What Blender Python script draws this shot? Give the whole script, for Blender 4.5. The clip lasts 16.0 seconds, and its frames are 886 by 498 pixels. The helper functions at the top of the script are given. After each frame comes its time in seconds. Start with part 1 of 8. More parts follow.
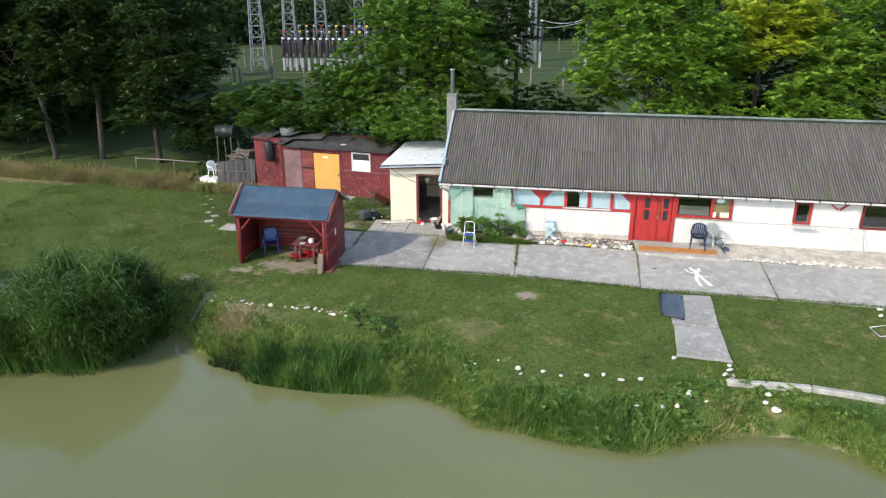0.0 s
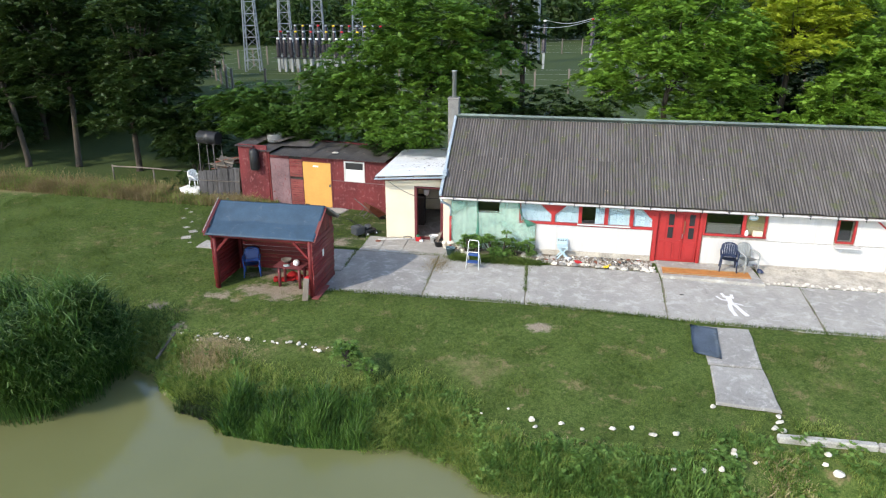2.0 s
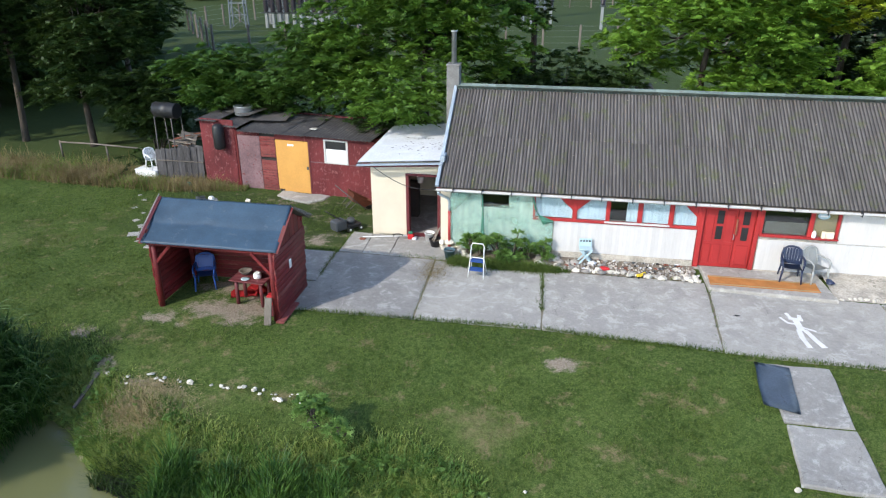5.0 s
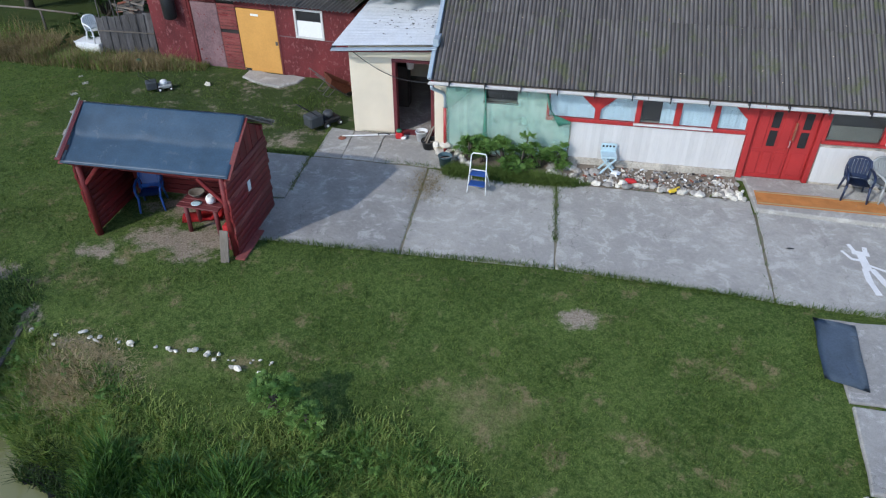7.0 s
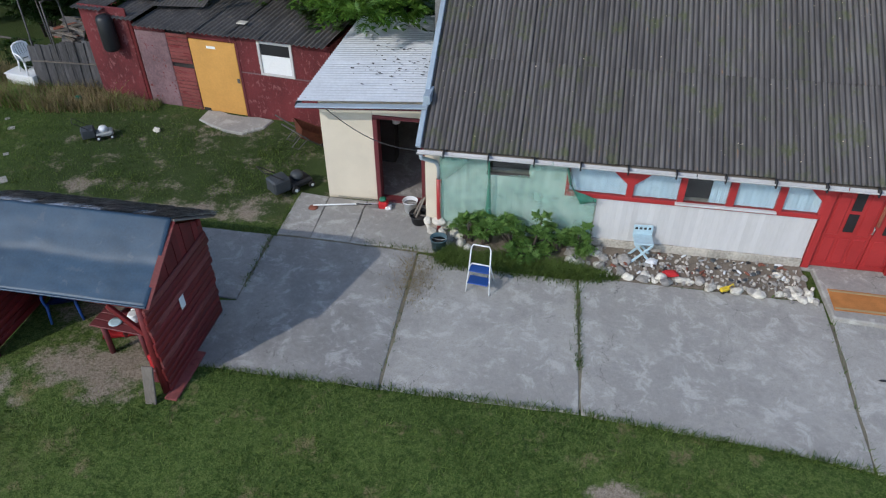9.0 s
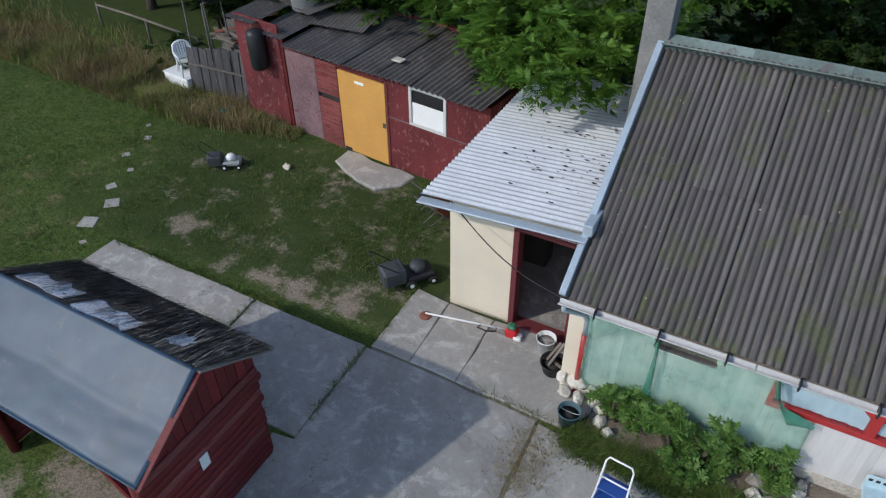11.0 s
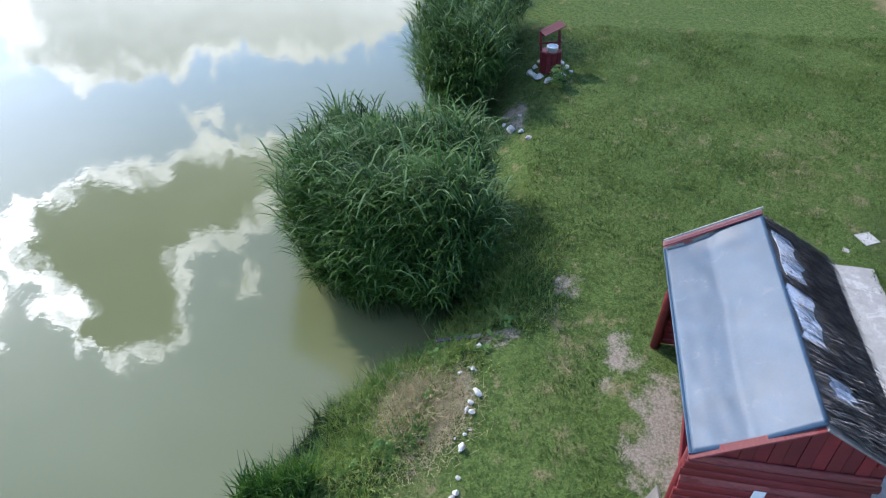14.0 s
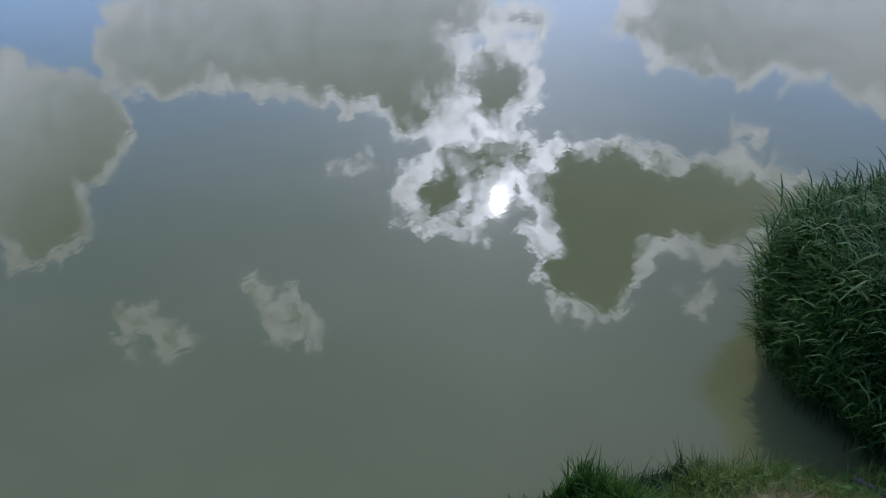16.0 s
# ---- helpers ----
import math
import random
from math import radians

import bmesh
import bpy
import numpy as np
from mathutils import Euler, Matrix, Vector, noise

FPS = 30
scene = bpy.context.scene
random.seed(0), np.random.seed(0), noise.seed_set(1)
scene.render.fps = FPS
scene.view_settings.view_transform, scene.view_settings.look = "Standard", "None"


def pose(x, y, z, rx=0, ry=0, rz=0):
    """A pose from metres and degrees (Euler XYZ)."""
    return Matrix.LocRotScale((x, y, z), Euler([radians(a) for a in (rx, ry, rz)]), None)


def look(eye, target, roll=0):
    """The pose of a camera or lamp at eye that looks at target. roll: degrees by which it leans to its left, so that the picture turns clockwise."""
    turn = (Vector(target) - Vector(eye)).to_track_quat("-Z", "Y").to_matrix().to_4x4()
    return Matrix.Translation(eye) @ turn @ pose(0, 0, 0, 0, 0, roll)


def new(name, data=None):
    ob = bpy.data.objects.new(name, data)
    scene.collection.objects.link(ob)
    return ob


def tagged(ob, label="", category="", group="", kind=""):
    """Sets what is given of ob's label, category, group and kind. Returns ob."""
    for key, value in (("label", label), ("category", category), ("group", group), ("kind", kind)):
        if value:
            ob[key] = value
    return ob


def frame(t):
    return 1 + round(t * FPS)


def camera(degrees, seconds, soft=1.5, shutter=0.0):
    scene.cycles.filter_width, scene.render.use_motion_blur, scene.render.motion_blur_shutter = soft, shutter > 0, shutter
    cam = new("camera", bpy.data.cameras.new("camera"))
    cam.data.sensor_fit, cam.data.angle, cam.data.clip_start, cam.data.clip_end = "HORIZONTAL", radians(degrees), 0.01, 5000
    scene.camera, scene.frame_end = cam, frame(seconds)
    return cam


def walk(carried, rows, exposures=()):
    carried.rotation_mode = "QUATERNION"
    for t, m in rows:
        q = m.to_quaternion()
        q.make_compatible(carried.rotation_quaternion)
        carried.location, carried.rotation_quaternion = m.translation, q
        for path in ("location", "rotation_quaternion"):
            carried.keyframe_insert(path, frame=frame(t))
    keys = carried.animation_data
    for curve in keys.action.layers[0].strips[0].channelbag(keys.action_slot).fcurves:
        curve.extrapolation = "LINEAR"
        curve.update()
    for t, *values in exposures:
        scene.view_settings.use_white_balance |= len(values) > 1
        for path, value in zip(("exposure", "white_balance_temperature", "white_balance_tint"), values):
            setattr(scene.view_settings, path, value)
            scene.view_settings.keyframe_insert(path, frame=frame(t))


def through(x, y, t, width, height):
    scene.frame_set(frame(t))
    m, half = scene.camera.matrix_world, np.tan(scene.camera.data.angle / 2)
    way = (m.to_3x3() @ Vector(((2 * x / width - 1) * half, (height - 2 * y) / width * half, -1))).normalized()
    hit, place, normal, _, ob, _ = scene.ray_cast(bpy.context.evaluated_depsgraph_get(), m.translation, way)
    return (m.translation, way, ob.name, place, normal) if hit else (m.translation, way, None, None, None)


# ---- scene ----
cam = camera(64.8, 16.0, soft=1.2)
# seconds, eye x, y, z, yaw, pitch, roll
ROWS = [
    (0.0, 0.292, 0.272, 9.468, 7.69, -20.47, 0.08),
    (0.5, 0.160, 1.041, 9.418, 7.70, -20.44, 0.08),
    (1.0, 0.056, 1.747, 9.344, 7.71, -20.40, 0.14),
    (1.5, -0.041, 2.391, 9.263, 7.68, -20.37, 0.13),
    (2.0, -0.126, 3.087, 9.170, 7.68, -20.37, 0.14),
    (2.5, -0.210, 3.819, 9.106, 7.68, -20.39, 0.09),
    (3.0, -0.307, 4.556, 9.049, 7.67, -20.36, 0.06),
    (3.5, -0.390, 5.337, 9.009, 7.69, -20.34, 0.05),
    (4.0, -0.476, 6.145, 8.959, 7.69, -20.29, 0.04),
    (4.5, -0.560, 6.966, 8.922, 7.70, -20.25, 0.02),
    (5.0, -0.639, 7.776, 8.859, 7.79, -23.86, 0.01),
    (5.2, -0.680, 8.120, 8.835, 7.81, -26.16, 0.01),
    (5.7, -0.770, 9.000, 8.830, 7.82, -31.80, -0.02),
    (6.2, -0.850, 9.930, 8.870, 7.82, -35.40, -0.05),
    (6.7, -0.940, 10.900, 8.925, 7.82, -36.60, -0.07),
    (7.3, -1.064, 12.108, 8.952, 7.82, -36.69, -0.07),
    (7.5, -1.110, 12.507, 8.958, 7.80, -36.74, -0.06),
    (8.0, -1.213, 13.499, 8.955, 7.79, -36.77, -0.02),
    (8.2, -1.260, 13.910, 8.945, 7.80, -36.84, -0.02),
    (9.2, -1.480, 16.230, 8.870, 7.85, -38.60, -0.20),
    (9.9, -1.640, 17.970, 8.800, 8.20, -39.60, -0.42),
    (10.3, -1.725, 18.960, 8.779, 10.84, -39.71, -0.45),
    (10.5, -1.780, 19.430, 8.773, 14.56, -39.64, -0.38),
    (11.0, -1.866, 20.283, 8.767, 26.28, -39.51, -0.47),
    (11.5, -1.888, 20.533, 8.712, 38.27, -39.41, -0.40),
    (12.0, -1.874, 20.538, 8.652, 50.20, -39.29, -0.32),
    (12.5, -1.877, 20.482, 8.580, 61.76, -39.12, -0.13),
    (13.0, -1.898, 20.447, 8.520, 73.31, -39.10, 0.04),
    (13.5, -1.935, 20.415, 8.475, 84.87, -39.13, 0.26),
    (14.0, -1.974, 20.400, 8.460, 96.60, -39.17, 0.31),
    (14.5, -2.009, 20.400, 8.430, 108.43, -39.12, 0.30),
    (15.0, -2.054, 20.401, 8.410, 120.25, -39.09, 0.20),
    (15.5, -2.122, 20.420, 8.400, 132.07, -39.07, 0.05),
    (16.0, -2.200, 20.450, 8.395, 143.92, -39.06, 0.00),
]
# seconds, stops, white balance
EXPOSURES = [(0.0, 0.20, 6900, 10), (2.0, 0.25, 6750, 10), (4.5, 0.18, 6500, 10), (7.5, -0.50, 5900, 10), (10.5, -0.68, 6250, 11), (12.0, -0.40, 5950, 11), (13.0, 0.30, 5750, 12), (13.5, 0.50, 5800, 13), (14.0, 0.42, 5800, 14), (15.0, -0.24, 5700, 16), (16.0, -0.78, 5550, 18)]


def eye_pose(x, y, z, yaw, pitch, roll):
    return pose(x, y, z, 90 + pitch, 0, yaw) @ pose(0, 0, 0, 0, 0, roll)


walk(cam, [(t, eye_pose(*r)) for t, *r in ROWS], EXPOSURES)

# ---- world, sun ----
SUN_TO = Vector((-0.545, -0.613, 0.574)).normalized()  # towards the sun
world = bpy.data.worlds.new("sky")
scene.world = world
world.use_nodes = True


class Nodes:
    """Short hand for a node tree."""

    def __init__(self, tree):
        self.t = tree
        tree.nodes.clear()

    def n(self, kind, **props):
        node = self.t.nodes.new(kind)
        for key, value in props.items():
            if key == "operation":
                node.operation = value
            elif key == "blend_type":
                node.blend_type = value
            elif key == "data_type":
                node.data_type = value
        return node

    def put(self, value, socket):
        if isinstance(value, bpy.types.NodeSocket):
            self.t.links.new(value, socket)
        elif value is not None:
            socket.default_value = value

    def math(self, op, a, b=None, c=None):
        node = self.n("ShaderNodeMath", operation=op)
        for i, v in enumerate((a, b, c)):
            self.put(v, node.inputs[i])
        return node.outputs[0]

    def vmath(self, op, a, b=None, out=0):
        node = self.n("ShaderNodeVectorMath", operation=op)
        self.put(a, node.inputs[0])
        self.put(b, node.inputs[1])
        return node.outputs[out]

    def noise(self, vec, scale, detail=3.0, rough=0.55, dist=0.0, color=False):
        node = self.n("ShaderNodeTexNoise")
        self.put(vec, node.inputs["Vector"])
        node.inputs["Scale"].default_value = scale
        node.inputs["Detail"].default_value = detail
        node.inputs["Roughness"].default_value = rough
        node.inputs["Distortion"].default_value = dist
        return node.outputs["Color" if color else "Fac"]

    def ramp(self, fac, lo, hi, a=0.0, b=1.0):
        node = self.n("ShaderNodeMapRange")
        node.interpolation_type = "SMOOTHSTEP"
        self.put(fac, node.inputs[0])
        for i, v in enumerate((lo, hi, a, b)):
            self.put(v, node.inputs[i + 1])
        return node.outputs[0]

    def mix(self, fac, a, b, blend="MIX"):
        node = self.n("ShaderNodeMix", data_type="RGBA", blend_type=blend)
        self.put(fac, node.inputs[0])
        for v, s in ((a, node.inputs[6]), (b, node.inputs[7])):
            if isinstance(v, (tuple, list)) and len(v) == 3:
                v = (*v, 1.0)
            self.put(v, s)
        return node.outputs[2]

    def scalevec(self, v, s):
        return self.vmath("MULTIPLY", v, s if isinstance(s, tuple) else (s, s, s))


def build_sky():
    k = Nodes(world.node_tree)
    sky = k.n("ShaderNodeTexSky")
    sky.sky_type = "NISHITA"
    sky.sun_disc = False
    sky.sun_elevation = math.asin(SUN_TO.z)
    sky.sun_rotation = math.atan2(SUN_TO.x, SUN_TO.y)
    sky.air_density, sky.dust_density, sky.ozone_density = 1.3, 0.9, 3.0
    way = k.n("ShaderNodeTexCoord").outputs["Generated"]
    # a map of the south-western sky, flat round its middle: x to the right, y upwards
    yaw, rise = radians(132.07), radians(39.07)
    ahead = (-math.sin(yaw) * math.cos(rise), math.cos(yaw) * math.cos(rise), math.sin(rise))
    right = (math.cos(yaw), math.sin(yaw), 0.0)
    low = (-math.sin(yaw) * math.sin(rise), math.cos(yaw) * math.sin(rise), -math.cos(rise))
    depth = k.vmath("DOT_PRODUCT", way, ahead, out=1)
    deep = k.math("MAXIMUM", depth, 0.15)
    comb = k.n("ShaderNodeCombineXYZ")
    k.put(k.math("DIVIDE", k.vmath("DOT_PRODUCT", way, right, out=1), deep), comb.inputs[0])
    k.put(k.math("DIVIDE", k.vmath("DOT_PRODUCT", way, low, out=1), deep), comb.inputs[1])
    flat = comb.outputs[0]
    # ragged edges: bend the map by noise
    wob = k.vmath("SUBTRACT", k.noise(flat, 13.0, 10.0, 0.68, color=True), (0.5, 0.5, 0.5))
    bent = k.vmath("ADD", flat, k.scalevec(wob, (0.11, 0.09, 0.0)))
    # cumulus banks: centre x, y, radius x, y, turn
    banks = [(0.06, 0.09, 0.125, 0.088, 0.0), (0.055, 0.0, 0.082, 0.085, 0.35), (0.20, 0.10, 0.18, 0.066, 0.05), (0.38, 0.10, 0.12, 0.05, 0.1),
             (-0.115, 0.235, 0.068, 0.075, 0.0), (-0.165, 0.065, 0.075, 0.060, 0.3), (-0.11, 0.13, 0.065, 0.055, 0.0), (-0.22, 0.19, 0.06, 0.05, 0.2), (-0.10, 0.33, 0.05, 0.03, 0.0),
             (-0.32, 0.26, 0.18, 0.085, 0.1), (-0.50, 0.31, 0.24, 0.13, 0.0), (-0.32, 0.36, 0.20, 0.10, 0.0), (-0.66, 0.24, 0.10, 0.08, 0.0),
             (0.32, 0.36, 0.28, 0.085, -0.08), (0.54, 0.33, 0.24, 0.095, -0.1), (0.16, 0.37, 0.12, 0.075, 0.0),
             (-0.385, -0.14, 0.065, 0.036, 0.4), (-0.63, -0.185, 0.038, 0.036, 0.0), (-0.575, -0.205, 0.042, 0.028, 0.2), (-0.305, 0.10, 0.022, 0.010, 0.0), (0.245, 0.20, 0.018, 0.022, 0.0), (0.20, -0.03, 0.020, 0.024, 0.0),
             (-0.80, 0.10, 0.13, 0.10, 0.2), (-0.92, 0.06, 0.13, 0.10, 0.0), (-0.82, -0.04, 0.10, 0.085, -0.3), (-0.97, 0.17, 0.10, 0.06, 0.0), (-1.25, 0.1, 0.22, 0.26, 0.0), (-1.6, -0.5, 0.4, 0.24, 0.4), (0.86, 0.20, 0.06, 0.03, 0.0), (1.02, 0.32, 0.07, 0.04, 0.0), (1.0, 0.10, 0.075, 0.035, 0.2), (1.5, -0.1, 0.3, 0.2, 0.2),
             (0.6, -0.75, 0.34, 0.16, 0.3), (-0.5, -0.9, 0.30, 0.14, 0.6), (1.6, -0.8, 0.5, 0.3, 0.0), (-0.1, -1.7, 0.6, 0.3, 0.2), (-2.2, 0.3, 0.6, 0.4, 0.0), (2.4, 0.2, 0.7, 0.4, 0.0), (-1.6, -2.0, 0.8, 0.5, 0.4), (1.4, -2.4, 0.9, 0.6, 0.0)]
    best = None
    for cx, cy, rx, ry, turn in banks:
        d = k.vmath("SUBTRACT", bent, (cx, cy, 0.0))
        if turn:
            rot = k.n("ShaderNodeVectorRotate")
            rot.rotation_type = "Z_AXIS"
            k.put(d, rot.inputs["Vector"])
            rot.inputs["Angle"].default_value = turn
            d = rot.outputs[0]
        q = k.vmath("MULTIPLY", d, (1 / rx, 1 / ry, 0.0))
        v = k.math("MULTIPLY", k.math("SUBTRACT", 1.0, k.vmath("LENGTH", q, out=1)), min(rx, ry) * (0.62 if rx < 0.08 else 1.0))
        best = v if best is None else k.math("SMOOTH_MAX", best, v, 0.03)
    # how deep a line of sight passes inside the cloud's edge
    billow = k.math("SUBTRACT", k.noise(bent, 26.0, 7.0, 0.6), 0.5)
    cover = k.math("ADD", best, k.math("MULTIPLY", billow, 0.085))
    cover = k.math("SUBTRACT", cover, k.ramp(depth, 0.25, 0.05, 0.0, 2.0))
    mask = k.ramp(cover, -0.004, 0.007)
    core = k.ramp(k.math("ADD", cover, k.math("MULTIPLY", k.math("SUBTRACT", k.noise(bent, 17.0, 5.0, 0.62), 0.5), 0.06)), 0.003, 0.028)
    near = k.vmath("DOT_PRODUCT", way, tuple(SUN_TO), out=1)
    glow = k.math("POWER", k.math("MAXIMUM", near, 0.0), 90.0)
    halo = k.math("POWER", k.math("MAXIMUM", near, 0.0), 9.0)
    rim = k.math("ADD", 12.5, k.math("ADD", k.math("MULTIPLY", halo, 22.0), k.math("MULTIPLY", glow, 80.0)))
    up = k.vmath("DOT_PRODUCT", way, (0.0, 0.0, 1.0), out=1)
    body = k.math("ADD", 2.4, k.math("ADD", k.ramp(up, 0.58, 0.30, 0.0, 12.0), k.ramp(near, 0.87, 0.76, 0.0, 5.0)))
    body = k.math("MULTIPLY", body, k.math("ADD", 1.0, k.math("MULTIPLY", billow, 0.8)))
    lit = k.math("ADD", k.math("MULTIPLY", rim, k.math("SUBTRACT", 1.0, core)), k.math("MULTIPLY", body, core))
    white = k.mix(core, (1.0, 0.975, 0.94), (0.95, 0.97, 1.0))
    cloud = k.vmath("SCALE", white)
    k.put(lit, cloud.node.inputs["Scale"])
    clear = k.mix(1.0, sky.outputs[0], (1.08, 1.22, 1.42), "MULTIPLY")
    haze = k.vmath("SCALE", clear)
    k.put(k.ramp(up, 0.62, 0.25, 1.0, 1.95), haze.node.inputs["Scale"])
    total = k.mix(mask, haze, cloud)
    back = k.n("ShaderNodeBackground")
    k.put(total, back.inputs[0])
    back.inputs[1].default_value = 0.15
    out = k.n("ShaderNodeOutputWorld")
    k.put(back.outputs[0], out.inputs[0])


build_sky()
sun = new("sun", bpy.data.lights.new("sun", "SUN"))
sun.data.energy, sun.data.angle, sun.data.color = 3.5, radians(0.9), (1.0, 0.93, 0.82)
sun.matrix_world = look((0, 0, 60), Vector((0, 0, 60)) - SUN_TO)

# ---- materials ----
def shader(name):
    m = bpy.data.materials.new(name)
    m.use_nodes = True
    k = Nodes(m.node_tree)
    out = k.n("ShaderNodeOutputMaterial")
    return m, k, out


def surface(name, colour, rough=0.8, metal=0.0, vary=0.25, coarse=1.2, fine=25.0, bump=0.3, depth=0.01, worn=None, worn_at=0.6,
            worn_scale=4.0, island=0.0, each=0.0, stretch=(1, 1, 1), spec=0.4, coat=0.0):
    """A painted, mineral or metal surface: two sizes of variation, relief, and patches of a second colour where it is worn."""
    m, k, out = shader(name)
    at = k.n("ShaderNodeTexCoord").outputs["Object"]
    at = k.scalevec(at, stretch)
    if each:
        info = k.n("ShaderNodeObjectInfo")
        at = k.vmath("ADD", at, k.vmath("SCALE", (31.0, 17.0, 7.0)))
        k.put(info.outputs["Random"], at.node.inputs[1].links[0].from_node.inputs["Scale"])
    big, small = k.noise(at, coarse, 4.0), k.noise(at, fine, 3.0)
    tone = k.math("ADD", k.math("MULTIPLY", big, 0.6), k.math("MULTIPLY", small, 0.4))
    dark = tuple(c * (1 - vary) for c in colour)
    pale = tuple(min(1.0, c * (1 + vary)) for c in colour)
    col = k.mix(k.ramp(tone, 0.3, 0.7), dark, pale)
    if worn:
        w = k.noise(at, worn_scale, 6.0, 0.65, 0.6)
        col = k.mix(k.ramp(w, worn_at, worn_at + 0.08), col, worn)
    for amount, node, socket in ((island, "ShaderNodeNewGeometry", "Random Per Island"), (each, "ShaderNodeObjectInfo", "Random")):
        if amount:
            r = k.n(node).outputs[socket]
            hsv = k.n("ShaderNodeHueSaturation")
            k.put(col, hsv.inputs["Color"])
            k.put(k.math("MULTIPLY_ADD", r, 2 * amount, 1 - amount), hsv.inputs["Value"])
            col = hsv.outputs[0]
    b = k.n("ShaderNodeBsdfPrincipled")
    k.put(col, b.inputs["Base Color"])
    k.put(k.math("MULTIPLY_ADD", small, 0.2, rough - 0.1), b.inputs["Roughness"])
    b.inputs["Metallic"].default_value = metal
    b.inputs["Specular IOR Level"].default_value = spec
    b.inputs["Coat Weight"].default_value = coat
    if bump:
        bp = k.n("ShaderNodeBump")
        bp.inputs["Strength"].default_value = bump
        bp.inputs["Distance"].default_value = depth
        k.put(tone, bp.inputs["Height"])
        k.put(bp.outputs[0], b.inputs["Normal"])
    k.put(b.outputs[0], out.inputs[0])
    return m


def leafy(name, colour, other, through=0.3, rough=0.55, gloss=0.25, crisp=0.14):
    """Leaves and blades: each one its own green, some light passing through."""
    m, k, out = shader(name)
    r = k.n("ShaderNodeNewGeometry").outputs["Random Per Island"]
    at = k.n("ShaderNodeTexCoord").outputs["Object"]
    patch = k.ramp(k.math("ADD", k.math("MULTIPLY", k.noise(at, 0.8, 3.0), 0.5), k.math("MULTIPLY", k.noise(at, 6.0, 3.0), 0.5)), 0.5 - crisp, 0.5 + crisp)
    col = k.mix(k.math("MULTIPLY_ADD", r, 0.45, k.math("MULTIPLY", patch, 0.55)), colour, other)
    b = k.n("ShaderNodeBsdfPrincipled")
    k.put(col, b.inputs["Base Color"])
    b.inputs["Roughness"].default_value = rough
    b.inputs["Specular IOR Level"].default_value = gloss
    tr = k.n("ShaderNodeBsdfTranslucent")
    k.put(k.mix(1.0, col, (1.15, 1.1, 0.6), "MULTIPLY"), tr.inputs[0])
    mx = k.n("ShaderNodeMixShader")
    mx.inputs[0].default_value = through
    k.put(b.outputs[0], mx.inputs[1])
    k.put(tr.outputs[0], mx.inputs[2])
    k.put(mx.outputs[0], out.inputs[0])
    return m


def ground_material():
    m, k, out = shader("lawn_and_soil")
    at = k.n("ShaderNodeTexCoord").outputs["Object"]
    soil_at, dry_at, shade_at = (k.n("ShaderNodeAttribute") for _ in range(3))
    soil_at.attribute_name, dry_at.attribute_name, shade_at.attribute_name = "soil", "dry", "ground_shade"
    n1, n2, n3 = k.noise(at, 0.35, 4.0), k.noise(at, 1.9, 7.0, 0.72), k.noise(at, 24.0, 5.0, 0.8)
    n4 = k.noise(at, 8.0, 5.0, 0.75)
    green = k.mix(k.ramp(n1, 0.35, 0.65), (0.041, 0.079, 0.015), (0.060, 0.097, 0.020))
    green = k.mix(k.ramp(n3, 0.38, 0.62), green, (0.122, 0.158, 0.044))
    green = k.mix(k.math("MULTIPLY", k.ramp(n4, 0.52, 0.40), 0.55), green, (0.020, 0.042, 0.009))
    straw = k.mix(k.ramp(n3, 0.3, 0.7), (0.135, 0.12, 0.052), (0.235, 0.20, 0.105))
    dryness = k.math("ADD", k.math("ADD", k.math("MULTIPLY", k.ramp(n2, 0.52, 0.68), 0.46), k.math("MULTIPLY", k.ramp(n1, 0.52, 0.70), 0.22)), dry_at.outputs["Fac"])
    col = k.mix(k.ramp(k.math("ADD", dryness, k.math("MULTIPLY", k.math("SUBTRACT", n2, 0.5), 0.9)), 0.15, 0.75), green, straw)
    # grass darkened in the colour as if under cloud
    col = k.mix(shade_at.outputs["Fac"], col, k.mix(n2, (0.028, 0.047, 0.014), (0.068, 0.090, 0.031)))
    earth = k.mix(k.ramp(n3, 0.3, 0.7), (0.19, 0.15, 0.108), (0.37, 0.31, 0.24))
    col = k.mix(k.ramp(k.math("ADD", soil_at.outputs["Fac"], k.math("MULTIPLY", k.math("SUBTRACT", k.noise(at, 1.5, 7.0, 0.72), 0.5), 2.2)), 0.34, 0.74), col, earth)
    b = k.n("ShaderNodeBsdfPrincipled")
    k.put(col, b.inputs["Base Color"])
    b.inputs["Roughness"].default_value = 0.95
    b.inputs["Specular IOR Level"].default_value = 0.1
    bp = k.n("ShaderNodeBump")
    bp.inputs["Strength"].default_value, bp.inputs["Distance"].default_value = 0.6, 0.04
    k.put(k.math("ADD", n3, k.math("ADD", n2, n4)), bp.inputs["Height"])
    k.put(bp.outputs[0], b.inputs["Normal"])
    k.put(b.outputs[0], out.inputs[0])
    return m


